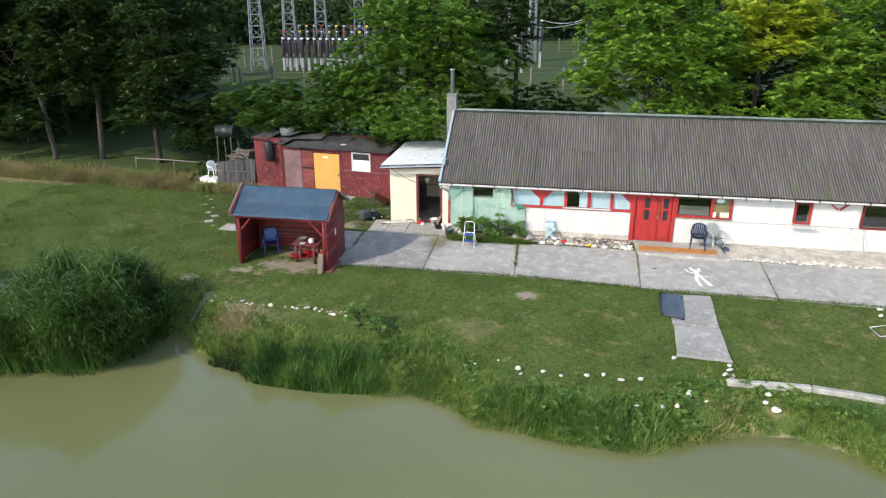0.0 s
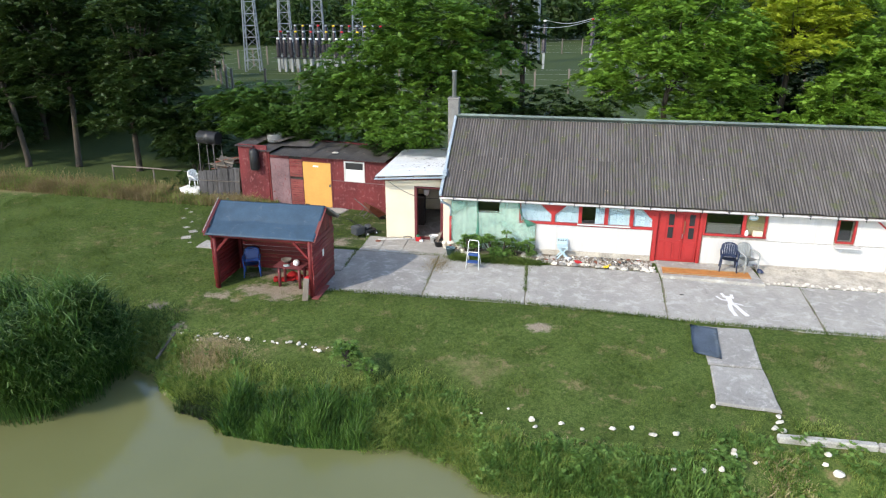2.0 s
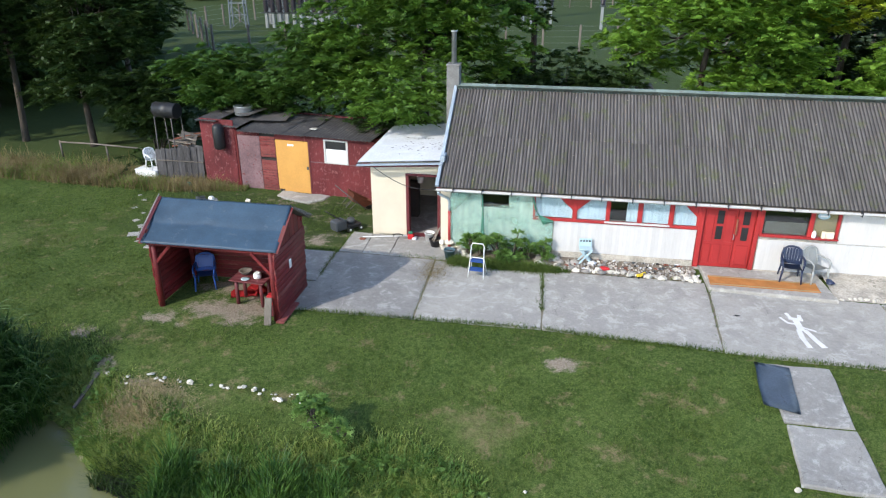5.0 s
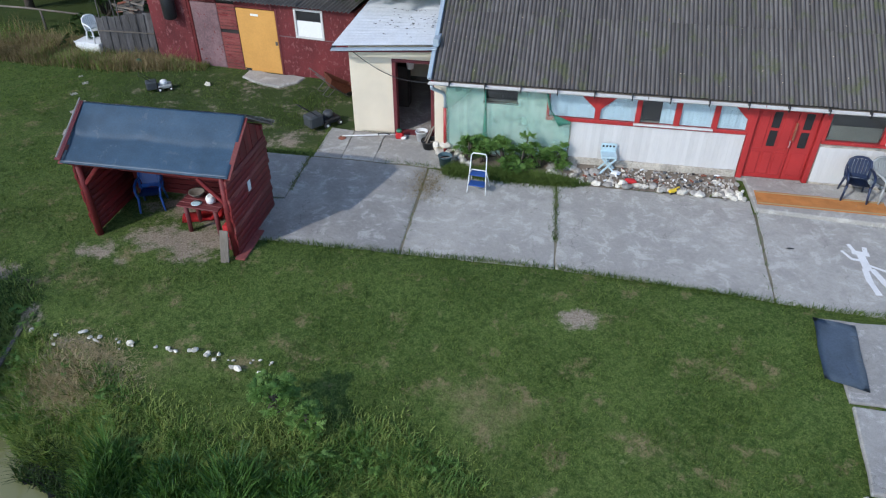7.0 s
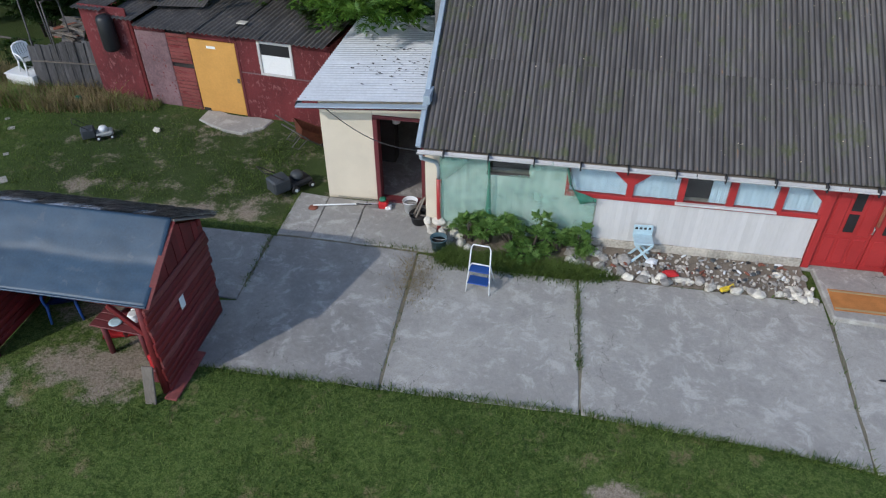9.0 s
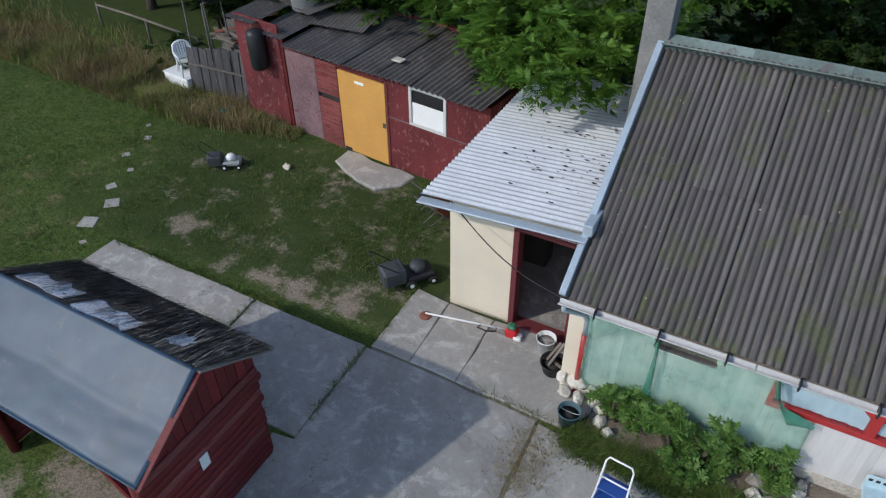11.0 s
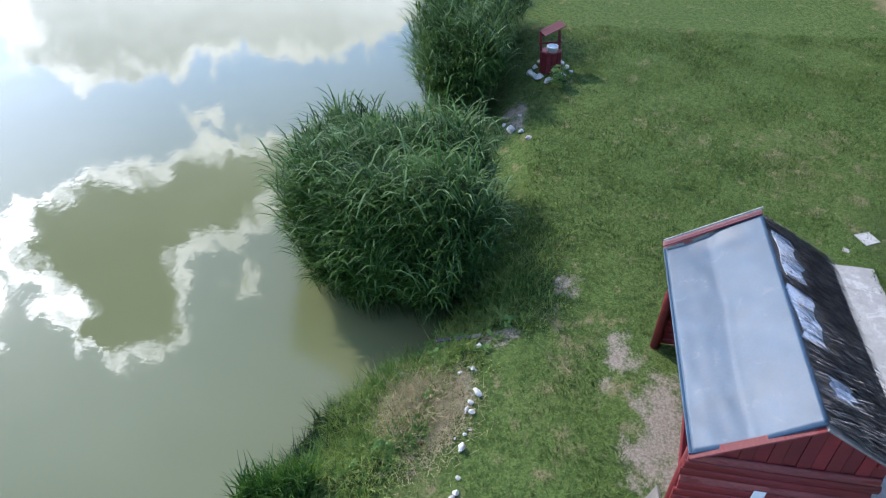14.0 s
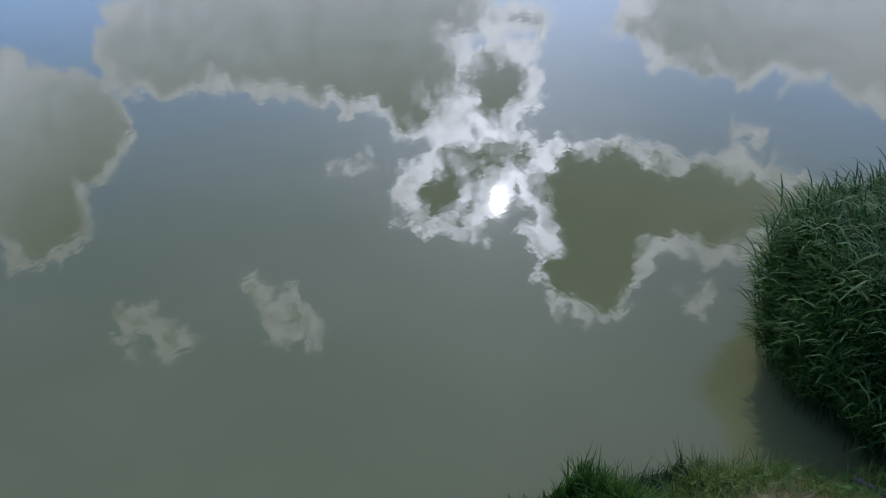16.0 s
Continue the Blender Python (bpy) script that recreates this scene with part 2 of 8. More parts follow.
def concrete_material(name, base, pale, stain, rough=0.9):
    """Old cast concrete: wide damp stains, blotches of bare pale lime, coarse mottle, sand grain and hair cracks."""
    m, k, out = shader(name)
    info = k.n("ShaderNodeObjectInfo")
    at = k.vmath("ADD", k.n("ShaderNodeTexCoord").outputs["Object"], k.vmath("SCALE", (31.0, 17.0, 7.0)))
    k.put(info.outputs["Random"], at.node.inputs[1].links[0].from_node.inputs["Scale"])
    wide, blot, mott, grain = k.noise(at, 0.55, 4.0, 0.6), k.noise(at, 2.6, 7.0, 0.72, 0.5), k.noise(at, 11.0, 5.0, 0.75), k.noise(at, 55.0, 3.0, 0.7)
    col = k.mix(k.ramp(wide, 0.42, 0.58), stain, base)
    col = k.mix(k.math("MULTIPLY", k.ramp(blot, 0.51, 0.62), 0.80), col, pale)
    col = k.mix(k.math("MULTIPLY", k.ramp(blot, 0.48, 0.38), 0.30), col, tuple(c * 0.62 for c in base))
    col = k.mix(k.math("MULTIPLY", k.ramp(mott, 0.47, 0.38), 0.24), col, tuple(c * 0.60 for c in base))
    col = k.mix(k.math("MULTIPLY", k.ramp(mott, 0.54, 0.63), 0.26), col, pale)
    col = k.mix(k.math("MULTIPLY", k.ramp(grain, 0.48, 0.38), 0.45), col, tuple(c * 0.55 for c in base))
    cell = k.n("ShaderNodeTexVoronoi")
    cell.feature = "DISTANCE_TO_EDGE"
    cell.inputs["Scale"].default_value = 0.42
    bend = k.vmath("ADD", at, k.scalevec(k.noise(at, 1.8, 5.0, 0.7, color=True), (0.9, 0.9, 0.0)))
    k.put(bend, cell.inputs["Vector"])
    crack = k.math("MULTIPLY", k.ramp(cell.outputs["Distance"], 0.0035, 0.0005), k.ramp(k.noise(at, 0.9, 2.0), 0.48, 0.56))
    col = k.mix(k.math("MULTIPLY", crack, 0.7), col, (0.09, 0.085, 0.07))
    b = k.n("ShaderNodeBsdfPrincipled")
    k.put(col, b.inputs["Base Color"])
    k.put(k.math("MULTIPLY_ADD", mott, 0.2, rough - 0.1), b.inputs["Roughness"])
    b.inputs["Specular IOR Level"].default_value = 0.3
    bp = k.n("ShaderNodeBump")
    bp.inputs["Strength"].default_value, bp.inputs["Distance"].default_value = 0.35, 0.006
    k.put(k.math("ADD", k.math("MULTIPLY", mott, 0.6), k.math("MULTIPLY", grain, 0.4)), bp.inputs["Height"])
    k.put(bp.outputs[0], b.inputs["Normal"])
    k.put(b.outputs[0], out.inputs[0])
    return m


def water_material():
    m, k, out = shader("silty_pond_water")
    at = k.n("ShaderNodeTexCoord").outputs["Object"]
    silt = k.mix(k.ramp(k.noise(at, 0.12, 3.0), 0.35, 0.65), (0.135, 0.144, 0.060), (0.160, 0.166, 0.076))
    b = k.n("ShaderNodeBsdfPrincipled")
    k.put(silt, b.inputs["Base Color"])
    b.inputs["Roughness"].default_value = 0.02
    b.inputs["IOR"].default_value = 1.34
    b.inputs["Specular IOR Level"].default_value = 1.0
    ripple = k.math("ADD", k.noise(k.scalevec(at, (1.0, 1.6, 1.0)), 2.2, 2.0), k.math("MULTIPLY", k.noise(at, 0.5, 2.0), 1.5))
    ripple = k.math("ADD", ripple, k.math("MULTIPLY", k.noise(k.scalevec(at, (9.0, 3.0, 1.0)), 1.0, 2.0), 0.40))
    bp = k.n("ShaderNodeBump")
    bp.inputs["Strength"].default_value, bp.inputs["Distance"].default_value = 0.020, 0.05
    k.put(ripple, bp.inputs["Height"])
    k.put(bp.outputs[0], b.inputs["Normal"])
    k.put(b.outputs[0], out.inputs[0])
    return m


def roof_material():
    """Weathered fibre-cement: grey, streaked down the slope, mossy towards the eaves, pale lichen spots."""
    m, k, out = shader("weathered_corrugated_fibre_cement")
    info = k.n("ShaderNodeObjectInfo")
    at = k.n("ShaderNodeTexCoord").outputs["Object"]
    shift = k.vmath("SCALE", (40.0, 23.0, 5.0))
    k.put(info.outputs["Random"], shift.node.inputs["Scale"])
    local = at
    at = k.vmath("ADD", at, shift)
    streak = k.noise(k.scalevec(at, (14.0, 0.8, 14.0)), 1.0, 4.0)
    grain, blot = k.noise(at, 38.0, 3.0, 0.7), k.noise(at, 2.2, 5.0, 0.65)
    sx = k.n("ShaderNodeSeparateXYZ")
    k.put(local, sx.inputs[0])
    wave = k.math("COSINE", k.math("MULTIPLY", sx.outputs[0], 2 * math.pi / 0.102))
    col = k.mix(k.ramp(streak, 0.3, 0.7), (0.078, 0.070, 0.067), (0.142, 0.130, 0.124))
    # troughs painted near black: caught dirt, and wave shading deepened in the colour
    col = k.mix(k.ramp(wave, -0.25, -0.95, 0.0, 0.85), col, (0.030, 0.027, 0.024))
    col = k.mix(k.ramp(blot, 0.50, 0.72), col, (0.085, 0.092, 0.048))
    rust = k.math("MULTIPLY", k.ramp(k.noise(k.scalevec(at, (9.0, 1.6, 9.0)), 1.3, 5.0, 0.7), 0.60, 0.72), k.ramp(wave, -0.2, 0.6))
    col = k.mix(k.math("MULTIPLY", rust, 0.7), col, (0.235, 0.135, 0.072))
    col = k.mix(k.math("MULTIPLY", k.ramp(grain, 0.6, 0.75), 0.35), col, (0.22, 0.20, 0.17))
    spots = k.noise(at, 16.0, 1.0)
    col = k.mix(k.ramp(spots, 0.78, 0.80), col, (0.45, 0.38, 0.27))
    hsv = k.n("ShaderNodeHueSaturation")
    k.put(col, hsv.inputs["Color"])
    k.put(k.math("MULTIPLY_ADD", info.outputs["Random"], 0.16, 0.92), hsv.inputs["Value"])
    b = k.n("ShaderNodeBsdfPrincipled")
    k.put(hsv.outputs[0], b.inputs["Base Color"])
    b.inputs["Roughness"].default_value = 0.85
    b.inputs["Specular IOR Level"].default_value = 0.25
    bp = k.n("ShaderNodeBump")
    bp.inputs["Strength"].default_value, bp.inputs["Distance"].default_value = 0.4, 0.004
    k.put(grain, bp.inputs["Height"])
    k.put(bp.outputs[0], b.inputs["Normal"])
    k.put(b.outputs[0], out.inputs[0])
    return m


def glass_material(name, tint=(0.9, 0.95, 0.95)):
    m, k, out = shader(name)
    g = k.n("ShaderNodeBsdfGlossy")
    g.inputs["Roughness"].default_value = 0.03
    t = k.n("ShaderNodeBsdfTransparent")
    t.inputs[0].default_value = (*tint, 1)
    mx = k.n("ShaderNodeMixShader")
    mx.inputs[0].default_value = 0.10
    k.put(t.outputs[0], mx.inputs[1])
    k.put(g.outputs[0], mx.inputs[2])
    k.put(mx.outputs[0], out.inputs[0])
    return m


def net_material(name, colour, cover=0.6):
    """Woven shade net: threads over gaps too fine to build."""
    m, k, out = shader(name)
    at = k.n("ShaderNodeTexCoord").outputs["Object"]
    b = k.n("ShaderNodeBsdfPrincipled")
    k.put(k.mix(k.noise(at, 5.0), tuple(c * 0.7 for c in colour), tuple(c * 1.3 for c in colour)), b.inputs["Base Color"])
    b.inputs["Roughness"].default_value = 0.7
    t = k.n("ShaderNodeBsdfTransparent")
    mx = k.n("ShaderNodeMixShader")
    k.put(k.ramp(k.noise(at, 3.0, 3.0), 0.3, 0.7, cover - 0.15, cover + 0.15), mx.inputs[0])
    k.put(t.outputs[0], mx.inputs[1])
    k.put(b.outputs[0], mx.inputs[2])
    k.put(mx.outputs[0], out.inputs[0])
    return m


M = {
    "ground": ground_material(), "water": water_material(), "roof": roof_material(), "glass": glass_material("window_glass"),
    "concrete": concrete_material("worn_concrete", (0.385, 0.365, 0.328), (0.49, 0.47, 0.43), (0.33, 0.312, 0.282)),
    "concrete_dark": concrete_material("damp_concrete", (0.31, 0.297, 0.275), (0.43, 0.415, 0.39), (0.25, 0.24, 0.225), 0.85),
    "joint": surface("soil_in_joint", (0.17, 0.15, 0.105), 0.95, vary=0.4, fine=40),
    "rock": surface("pale_limestone", (0.58, 0.54, 0.46), 0.9, vary=0.3, coarse=4, fine=30, bump=0.6, each=0.18),
    "rock_dark": surface("grey_field_stone", (0.30, 0.28, 0.25), 0.9, vary=0.35, coarse=4, fine=30, bump=0.6, each=0.25),
    "rock_chip": surface("mixed_rubble_chips", (0.38, 0.35, 0.31), 0.9, vary=0.3, coarse=4, fine=30, bump=0.4, island=0.45),
    "kerb": surface("chalky_concrete", (0.33, 0.32, 0.285), 0.9, vary=0.4, coarse=3, fine=30, bump=0.6, worn=(0.30, 0.29, 0.24), worn_at=0.6, worn_scale=5, each=0.1),
    "plinth": surface("rough_plinth_render", (0.42, 0.38, 0.32), 0.95, vary=0.35, coarse=2.5, fine=20, bump=0.6, worn=(0.25, 0.23, 0.19), worn_at=0.58),
    "white_board": surface("white_painted_boards", (0.56, 0.545, 0.53), 0.6, vary=0.06, coarse=1.5, fine=30, bump=0.15, depth=0.003, each=0.05, stretch=(1, 1, 0.2)),
    "green_board": surface("pale_green_boards", (0.46, 0.56, 0.49), 0.7, vary=0.12, coarse=1.5, fine=30, bump=0.15, each=0.08, stretch=(1, 1, 0.2)),
    "cream": surface("cream_render", (0.69, 0.61, 0.475), 0.9, vary=0.06, coarse=1.5, fine=45, bump=0.3, depth=0.004, worn=(0.66, 0.58, 0.43), worn_at=0.66, worn_scale=2.0),
    "red": surface("red_gloss_paint", (0.36, 0.030, 0.030), 0.34, vary=0.15, fine=40, bump=0.1, depth=0.003, worn=(0.50, 0.16, 0.11), worn_at=0.68),
    "red_dark": surface("dark_red_paint", (0.145, 0.013, 0.014), 0.6, vary=0.35, fine=30, bump=0.2, depth=0.004, worn=(0.21, 0.055, 0.048), worn_at=0.65, worn_scale=3, each=0.2, stretch=(0.35, 0.35, 1)),
    "red_shed": surface("weathered_red_plywood", (0.122, 0.020, 0.022), 0.85, vary=0.4, fine=34, bump=0.25, depth=0.005, worn=(0.200, 0.072, 0.072), worn_at=0.55, worn_scale=9.0, stretch=(1, 1, 0.6)),
    "red_bleached": surface("bleached_red_boards", (0.19, 0.050, 0.045), 0.8, vary=0.35, fine=34, bump=0.25, depth=0.005, worn=(0.15, 0.020, 0.020), worn_at=0.54, worn_scale=6.0, stretch=(0.4, 0.4, 1.6)),
    "pink_shed": surface("bleached_red_panel", (0.175, 0.105, 0.112), 0.9, vary=0.35, fine=20, bump=0.3, depth=0.005, worn=(0.15, 0.035, 0.034), worn_at=0.58, worn_scale=6),
    "maroon": surface("maroon_wood", (0.14, 0.030, 0.034), 0.6, vary=0.2, fine=25, bump=0.15),
    "yellow": surface("yellow_painted_door", (0.58, 0.30, 0.075), 0.6, vary=0.10, fine=20, bump=0.12, depth=0.003, worn=(0.62, 0.34, 0.09), worn_at=0.66),
    "felt": surface("dark_roofing_sheet", (0.030, 0.061, 0.098), 0.48, vary=0.22, coarse=2.2, fine=26, bump=0.10, depth=0.002, worn=(0.060, 0.086, 0.118), worn_at=0.60, worn_scale=4.5, spec=0.42),
    "reed_thatch": surface("grey_reed_thatch", (0.40, 0.365, 0.33), 0.95, vary=0.55, coarse=6, fine=60, bump=0.6, island=0.4),
    "plastic_torn": surface("torn_white_sheeting", (0.66, 0.66, 0.67), 0.5, vary=0.45, coarse=9, fine=30, bump=0.5, worn=(0.16, 0.15, 0.14), worn_at=0.56, worn_scale=9.0, stretch=(2.2, 1, 1)),
    "tin": surface("corrugated_zinc_sheet", (0.53, 0.545, 0.56), 0.5, metal=0.12, vary=0.12, coarse=1.0, fine=14, bump=0.1, worn=(0.20, 0.15, 0.10), worn_at=0.64, worn_scale=4.5),
    "flash": surface("blue_grey_flashing", (0.36, 0.42, 0.47), 0.45, metal=0.2, vary=0.12, fine=15, bump=0.1),
    "gutter": surface("white_grey_gutter", (0.50, 0.49, 0.475), 0.5, vary=0.15, fine=18, bump=0.1),
    "ridge": surface("mossy_ridge_capping", (0.15, 0.19, 0.17), 0.8, vary=0.3, fine=18, bump=0.3, each=0.2, worn=(0.13, 0.125, 0.115), worn_at=0.58),
    "rust_tin": surface("old_dark_corrugated_sheet", (0.10, 0.092, 0.088), 0.8, vary=0.4, fine=16, bump=0.3, worn=(0.19, 0.16, 0.14), worn_at=0.6, worn_scale=3),
    "curtain": surface("pale_blue_curtain", (0.70, 0.76, 0.85), 0.9, vary=0.12, coarse=5, fine=30, bump=0.2, worn=(0.44, 0.54, 0.68), worn_at=0.66, worn_scale=12),
    "tan": surface("tan_blind", (0.36, 0.26, 0.13), 0.9, vary=0.2),
    # near-black colour standing for unlit insides, gaps and slots
    "dark": surface("unlit_inside_black", (0.035, 0.032, 0.030), 0.9, vary=0.3, bump=0.0),
    "black": surface("black_plastic", (0.018, 0.018, 0.020), 0.45, vary=0.2, fine=20, bump=0.1),
    "grey_dark": surface("dark_grey_plastic", (0.05, 0.055, 0.06), 0.5, vary=0.2, fine=20, bump=0.1),
    "white": surface("white_plastic", (0.80, 0.80, 0.79), 0.4, vary=0.06, fine=20, bump=0.05),
    "blue": surface("blue_plastic", (0.018, 0.065, 0.26), 0.4, vary=0.12, fine=20, bump=0.05),
    "navy": surface("dark_blue_plastic", (0.016, 0.026, 0.062), 0.4, vary=0.12, fine=20, bump=0.05),
    "grey": surface("grey_plastic", (0.30, 0.31, 0.30), 0.5, vary=0.1, fine=20, bump=0.05),
    "cyan": surface("pale_blue_painted_wood", (0.42, 0.55, 0.60), 0.6, vary=0.12, fine=20, bump=0.1),
    "steel": surface("galvanised_steel", (0.42, 0.43, 0.43), 0.45, metal=0.6, vary=0.15, fine=20, bump=0.1),
    "chimney": surface("sooty_grey_render", (0.20, 0.195, 0.185), 0.9, vary=0.3, coarse=2.5, fine=25, bump=0.4, worn=(0.28, 0.27, 0.25), worn_at=0.6),
    "mast": surface("grey_painted_angle_steel", (0.20, 0.215, 0.23), 0.6, vary=0.15, fine=20, bump=0.05),
    "wood_old": surface("weathered_grey_wood", (0.17, 0.145, 0.12), 0.9, vary=0.35, fine=30, bump=0.3, each=0.2, stretch=(1, 1, 0.25)),
    "wood_grey": surface("silvered_boards", (0.070, 0.066, 0.066), 0.9, vary=0.5, coarse=3, fine=30, bump=0.4, each=0.35, stretch=(1, 1, 0.2)),
    "wood_dark": surface("dark_weathered_boards", (0.075, 0.068, 0.062), 0.9, vary=0.35, fine=30, bump=0.3, each=0.25, stretch=(1, 1, 0.25)),
    "bark": surface("locust_bark", (0.058, 0.046, 0.035), 0.95, vary=0.4, coarse=4, fine=26, bump=0.7, depth=0.02, stretch=(1, 1, 0.3)),
    "orange_mat": surface("orange_woven_runner", (0.42, 0.17, 0.045), 0.95, vary=0.25, coarse=3, fine=50, bump=0.2, worn=(0.35, 0.24, 0.15), worn_at=0.66),
    "rubber": surface("dark_blue_grey_mat", (0.125, 0.165, 0.22), 0.75, vary=0.2, coarse=2, fine=30, bump=0.2, worn=(0.10, 0.115, 0.14), worn_at=0.6),
    "paint": surface("white_road_paint", (0.70, 0.69, 0.67), 0.8, vary=0.12, fine=30, bump=0.1, worn=(0.45, 0.44, 0.42), worn_at=0.6, worn_scale=9),
    "terracotta": surface("rusty_brown_metal", (0.22, 0.075, 0.045), 0.7, vary=0.3, fine=20, bump=0.2),
    "cloth_red": surface("bright_red_cloth", (0.48, 0.022, 0.026), 0.85, vary=0.2, fine=30, bump=0.2),
    "toy_yellow": surface("yellow_plastic", (0.72, 0.50, 0.03), 0.4, vary=0.1, bump=0.05),
    "green_plastic": surface("green_plastic", (0.03, 0.16, 0.09), 0.4, vary=0.1, bump=0.05),
    "bucket": surface("blue_grey_bucket", (0.075, 0.13, 0.15), 0.5, vary=0.15, bump=0.05),
    "porcelain": surface("dark_brown_porcelain", (0.017, 0.011, 0.013), 0.4, vary=0.2, bump=0.05),
    "earth": surface("dry_garden_soil", (0.19, 0.155, 0.12), 0.95, vary=0.35, coarse=3, fine=30, bump=0.7, depth=0.03),
    "net": net_material("green_shade_net", (0.24, 0.42, 0.34), 0.34),
    "net_dark": net_material("gathered_green_net", (0.04, 0.19, 0.125), 0.80),
    "leaf": leafy("locust_leaves", (0.070, 0.165, 0.018), (0.195, 0.335, 0.040), 0.30),
    # the locust green again, dimmed to hold the shade near the shed
    "leaf_dimmed": leafy("dimmed_locust_leaves", (0.040, 0.108, 0.014), (0.125, 0.225, 0.028), 0.30),
    # leaf green with cloud shade put into the colour
    "leaf_shaded": leafy("shade_darkened_leaves", (0.016, 0.040, 0.010), (0.044, 0.078, 0.017), 0.30),
    "leaf_yellow": leafy("yellow_green_leaves", (0.19, 0.28, 0.018), (0.40, 0.46, 0.045), 0.40),
    "leaf_weed": leafy("weed_leaves", (0.065, 0.145, 0.030), (0.170, 0.275, 0.065)),
    "sedge": leafy("sedge_blades", (0.040, 0.105, 0.020), (0.165, 0.265, 0.065), 0.30, 0.50, 0.20, 0.07),
    "sedge_dark": leafy("dark_sedge_blades", (0.012, 0.052, 0.011), (0.115, 0.220, 0.044), 0.28, 0.45, 0.30, 0.06),
    "liner": surface("wet_black_liner", (0.018, 0.019, 0.021), 0.65, vary=0.4, coarse=3, fine=18, bump=0.6, depth=0.02, spec=0.25),
    # paler copy of the reed, its sunlit highlights put into the colour
    "reed_lit": leafy("highlight_reed_blades", (0.085, 0.155, 0.045), (0.20, 0.29, 0.110), 0.25, 0.50, 0.22),
    # mid green, lowered so that shade behind the shed sits in the colour
    "leaf_mid_shaded": leafy("shade_dimmed_mid_leaves", (0.028, 0.078, 0.012), (0.078, 0.148, 0.022)),
    "reed": leafy("reed_blades", (0.008, 0.033, 0.006), (0.092, 0.178, 0.034), 0.25, 0.55, 0.16, 0.10),
    "grass": leafy("lawn_blades", (0.031, 0.068, 0.012), (0.140, 0.192, 0.045), 0.28, 0.65, 0.15, 0.10),
    "grass_tall": leafy("bank_grass", (0.062, 0.138, 0.024), (0.29, 0.345, 0.105), 0.35, 0.7, 0.10, 0.07),
    "straw": leafy("bleached_straw", (0.27, 0.215, 0.11), (0.52, 0.43, 0.26), 0.2, 0.7, 0.15),
    "grass_dry": leafy("dry_grass", (0.135, 0.108, 0.052), (0.34, 0.265, 0.145), 0.2, 0.85, 0.05, 0.06),
}


# ---- building helpers ----
def mesh_of(name, bm, material):
    me = bpy.data.meshes.new(name)
    bm.normal_update()
    bm.to_mesh(me)
    bm.free()
    me.materials.append(material)
    return me


def part(name, bm, material, parent, label=""):
    """One mesh under a thing or a part, in its parent's own axes."""
    ob = new(name, mesh_of(name, bm, material) if isinstance(bm, bmesh.types.BMesh) else bm)
    ob.parent = parent
    return tagged(ob, label)


def thing(name, label, category, m=None, group="", kind=""):
    """An empty at a thing's base, which its parts hang from."""
    ob = new(name)
    ob.empty_display_size = 0.2
    if m is not None:
        ob.matrix_world = m
    return tagged(ob, label, category, group, kind)


def solo(name, bm, material, label, category, m=None, group="", kind=""):
    ob = new(name, mesh_of(name, bm, material) if isinstance(bm, bmesh.types.BMesh) else bm)
    if m is not None:
        ob.matrix_world = m
    return tagged(ob, label, category, group, kind)


def box(x0, x1, y0, y1, z0, z1, bevel=0.0, bm=None, m=None):
    bm = bm or bmesh.new()
    made = bmesh.ops.create_cube(bm, size=1.0)["verts"]
    bmesh.ops.scale(bm, vec=(x1 - x0, y1 - y0, z1 - z0), verts=made)
    bmesh.ops.translate(bm, vec=((x0 + x1) / 2, (y0 + y1) / 2, (z0 + z1) / 2), verts=made)
    if bevel:
        edges = list({e for v in made for e in v.link_edges})
        got = bmesh.ops.bevel(bm, geom=edges, offset=bevel, segments=1, affect="EDGES", profile=0.5)
        made = list({v for f in got["faces"] for v in f.verts} | {v for v in made if v.is_valid})
    if m is not None:
        bmesh.ops.transform(bm, matrix=m, verts=made)
    return bm


def beam(p, q, w, h, bevel=0.0, bm=None, up=(0, 0, 1)):
    """A squared timber or bar from p to q."""
    p, q = Vector(p), Vector(q)
    z = (q - p).normalized()
    x = Vector(up).cross(z)
    if x.length < 1e-4:
        x = Vector((1, 0, 0)).cross(z)
    x.normalize()
    y = z.cross(x)
    m = Matrix((x, y, z)).transposed().to_4x4()
    m.translation = p
    return box(-w / 2, w / 2, -h / 2, h / 2, 0, (q - p).length, bevel, bm, m)


def tube(points, r, sides=8, bm=None, cap=True):
    """A round bar along points; r may be a list, one radius a point."""
    bm = bm or bmesh.new()
    pts = [Vector(p) for p in points]
    rad = r if isinstance(r, (list, tuple)) else [r] * len(pts)
    rings = []
    for i, p in enumerate(pts):
        d = (pts[min(i + 1, len(pts) - 1)] - pts[max(i - 1, 0)]).normalized()
        a = d.orthogonal().normalized() if not rings else (last - d * last.dot(d)).normalized()
        last = a
        b = d.cross(a)
        rings.append([bm.verts.new(p + rad[i] * (math.cos(t) * a + math.sin(t) * b)) for t in (2 * math.pi * j / sides for j in range(sides))])
    for r0, r1 in zip(rings, rings[1:]):
        for j in range(sides):
            bm.faces.new((r0[j], r0[(j + 1) % sides], r1[(j + 1) % sides], r1[j])).smooth = True
    if cap:
        bm.faces.new(rings[0][::-1])
        bm.faces.new(rings[-1])
    return bm


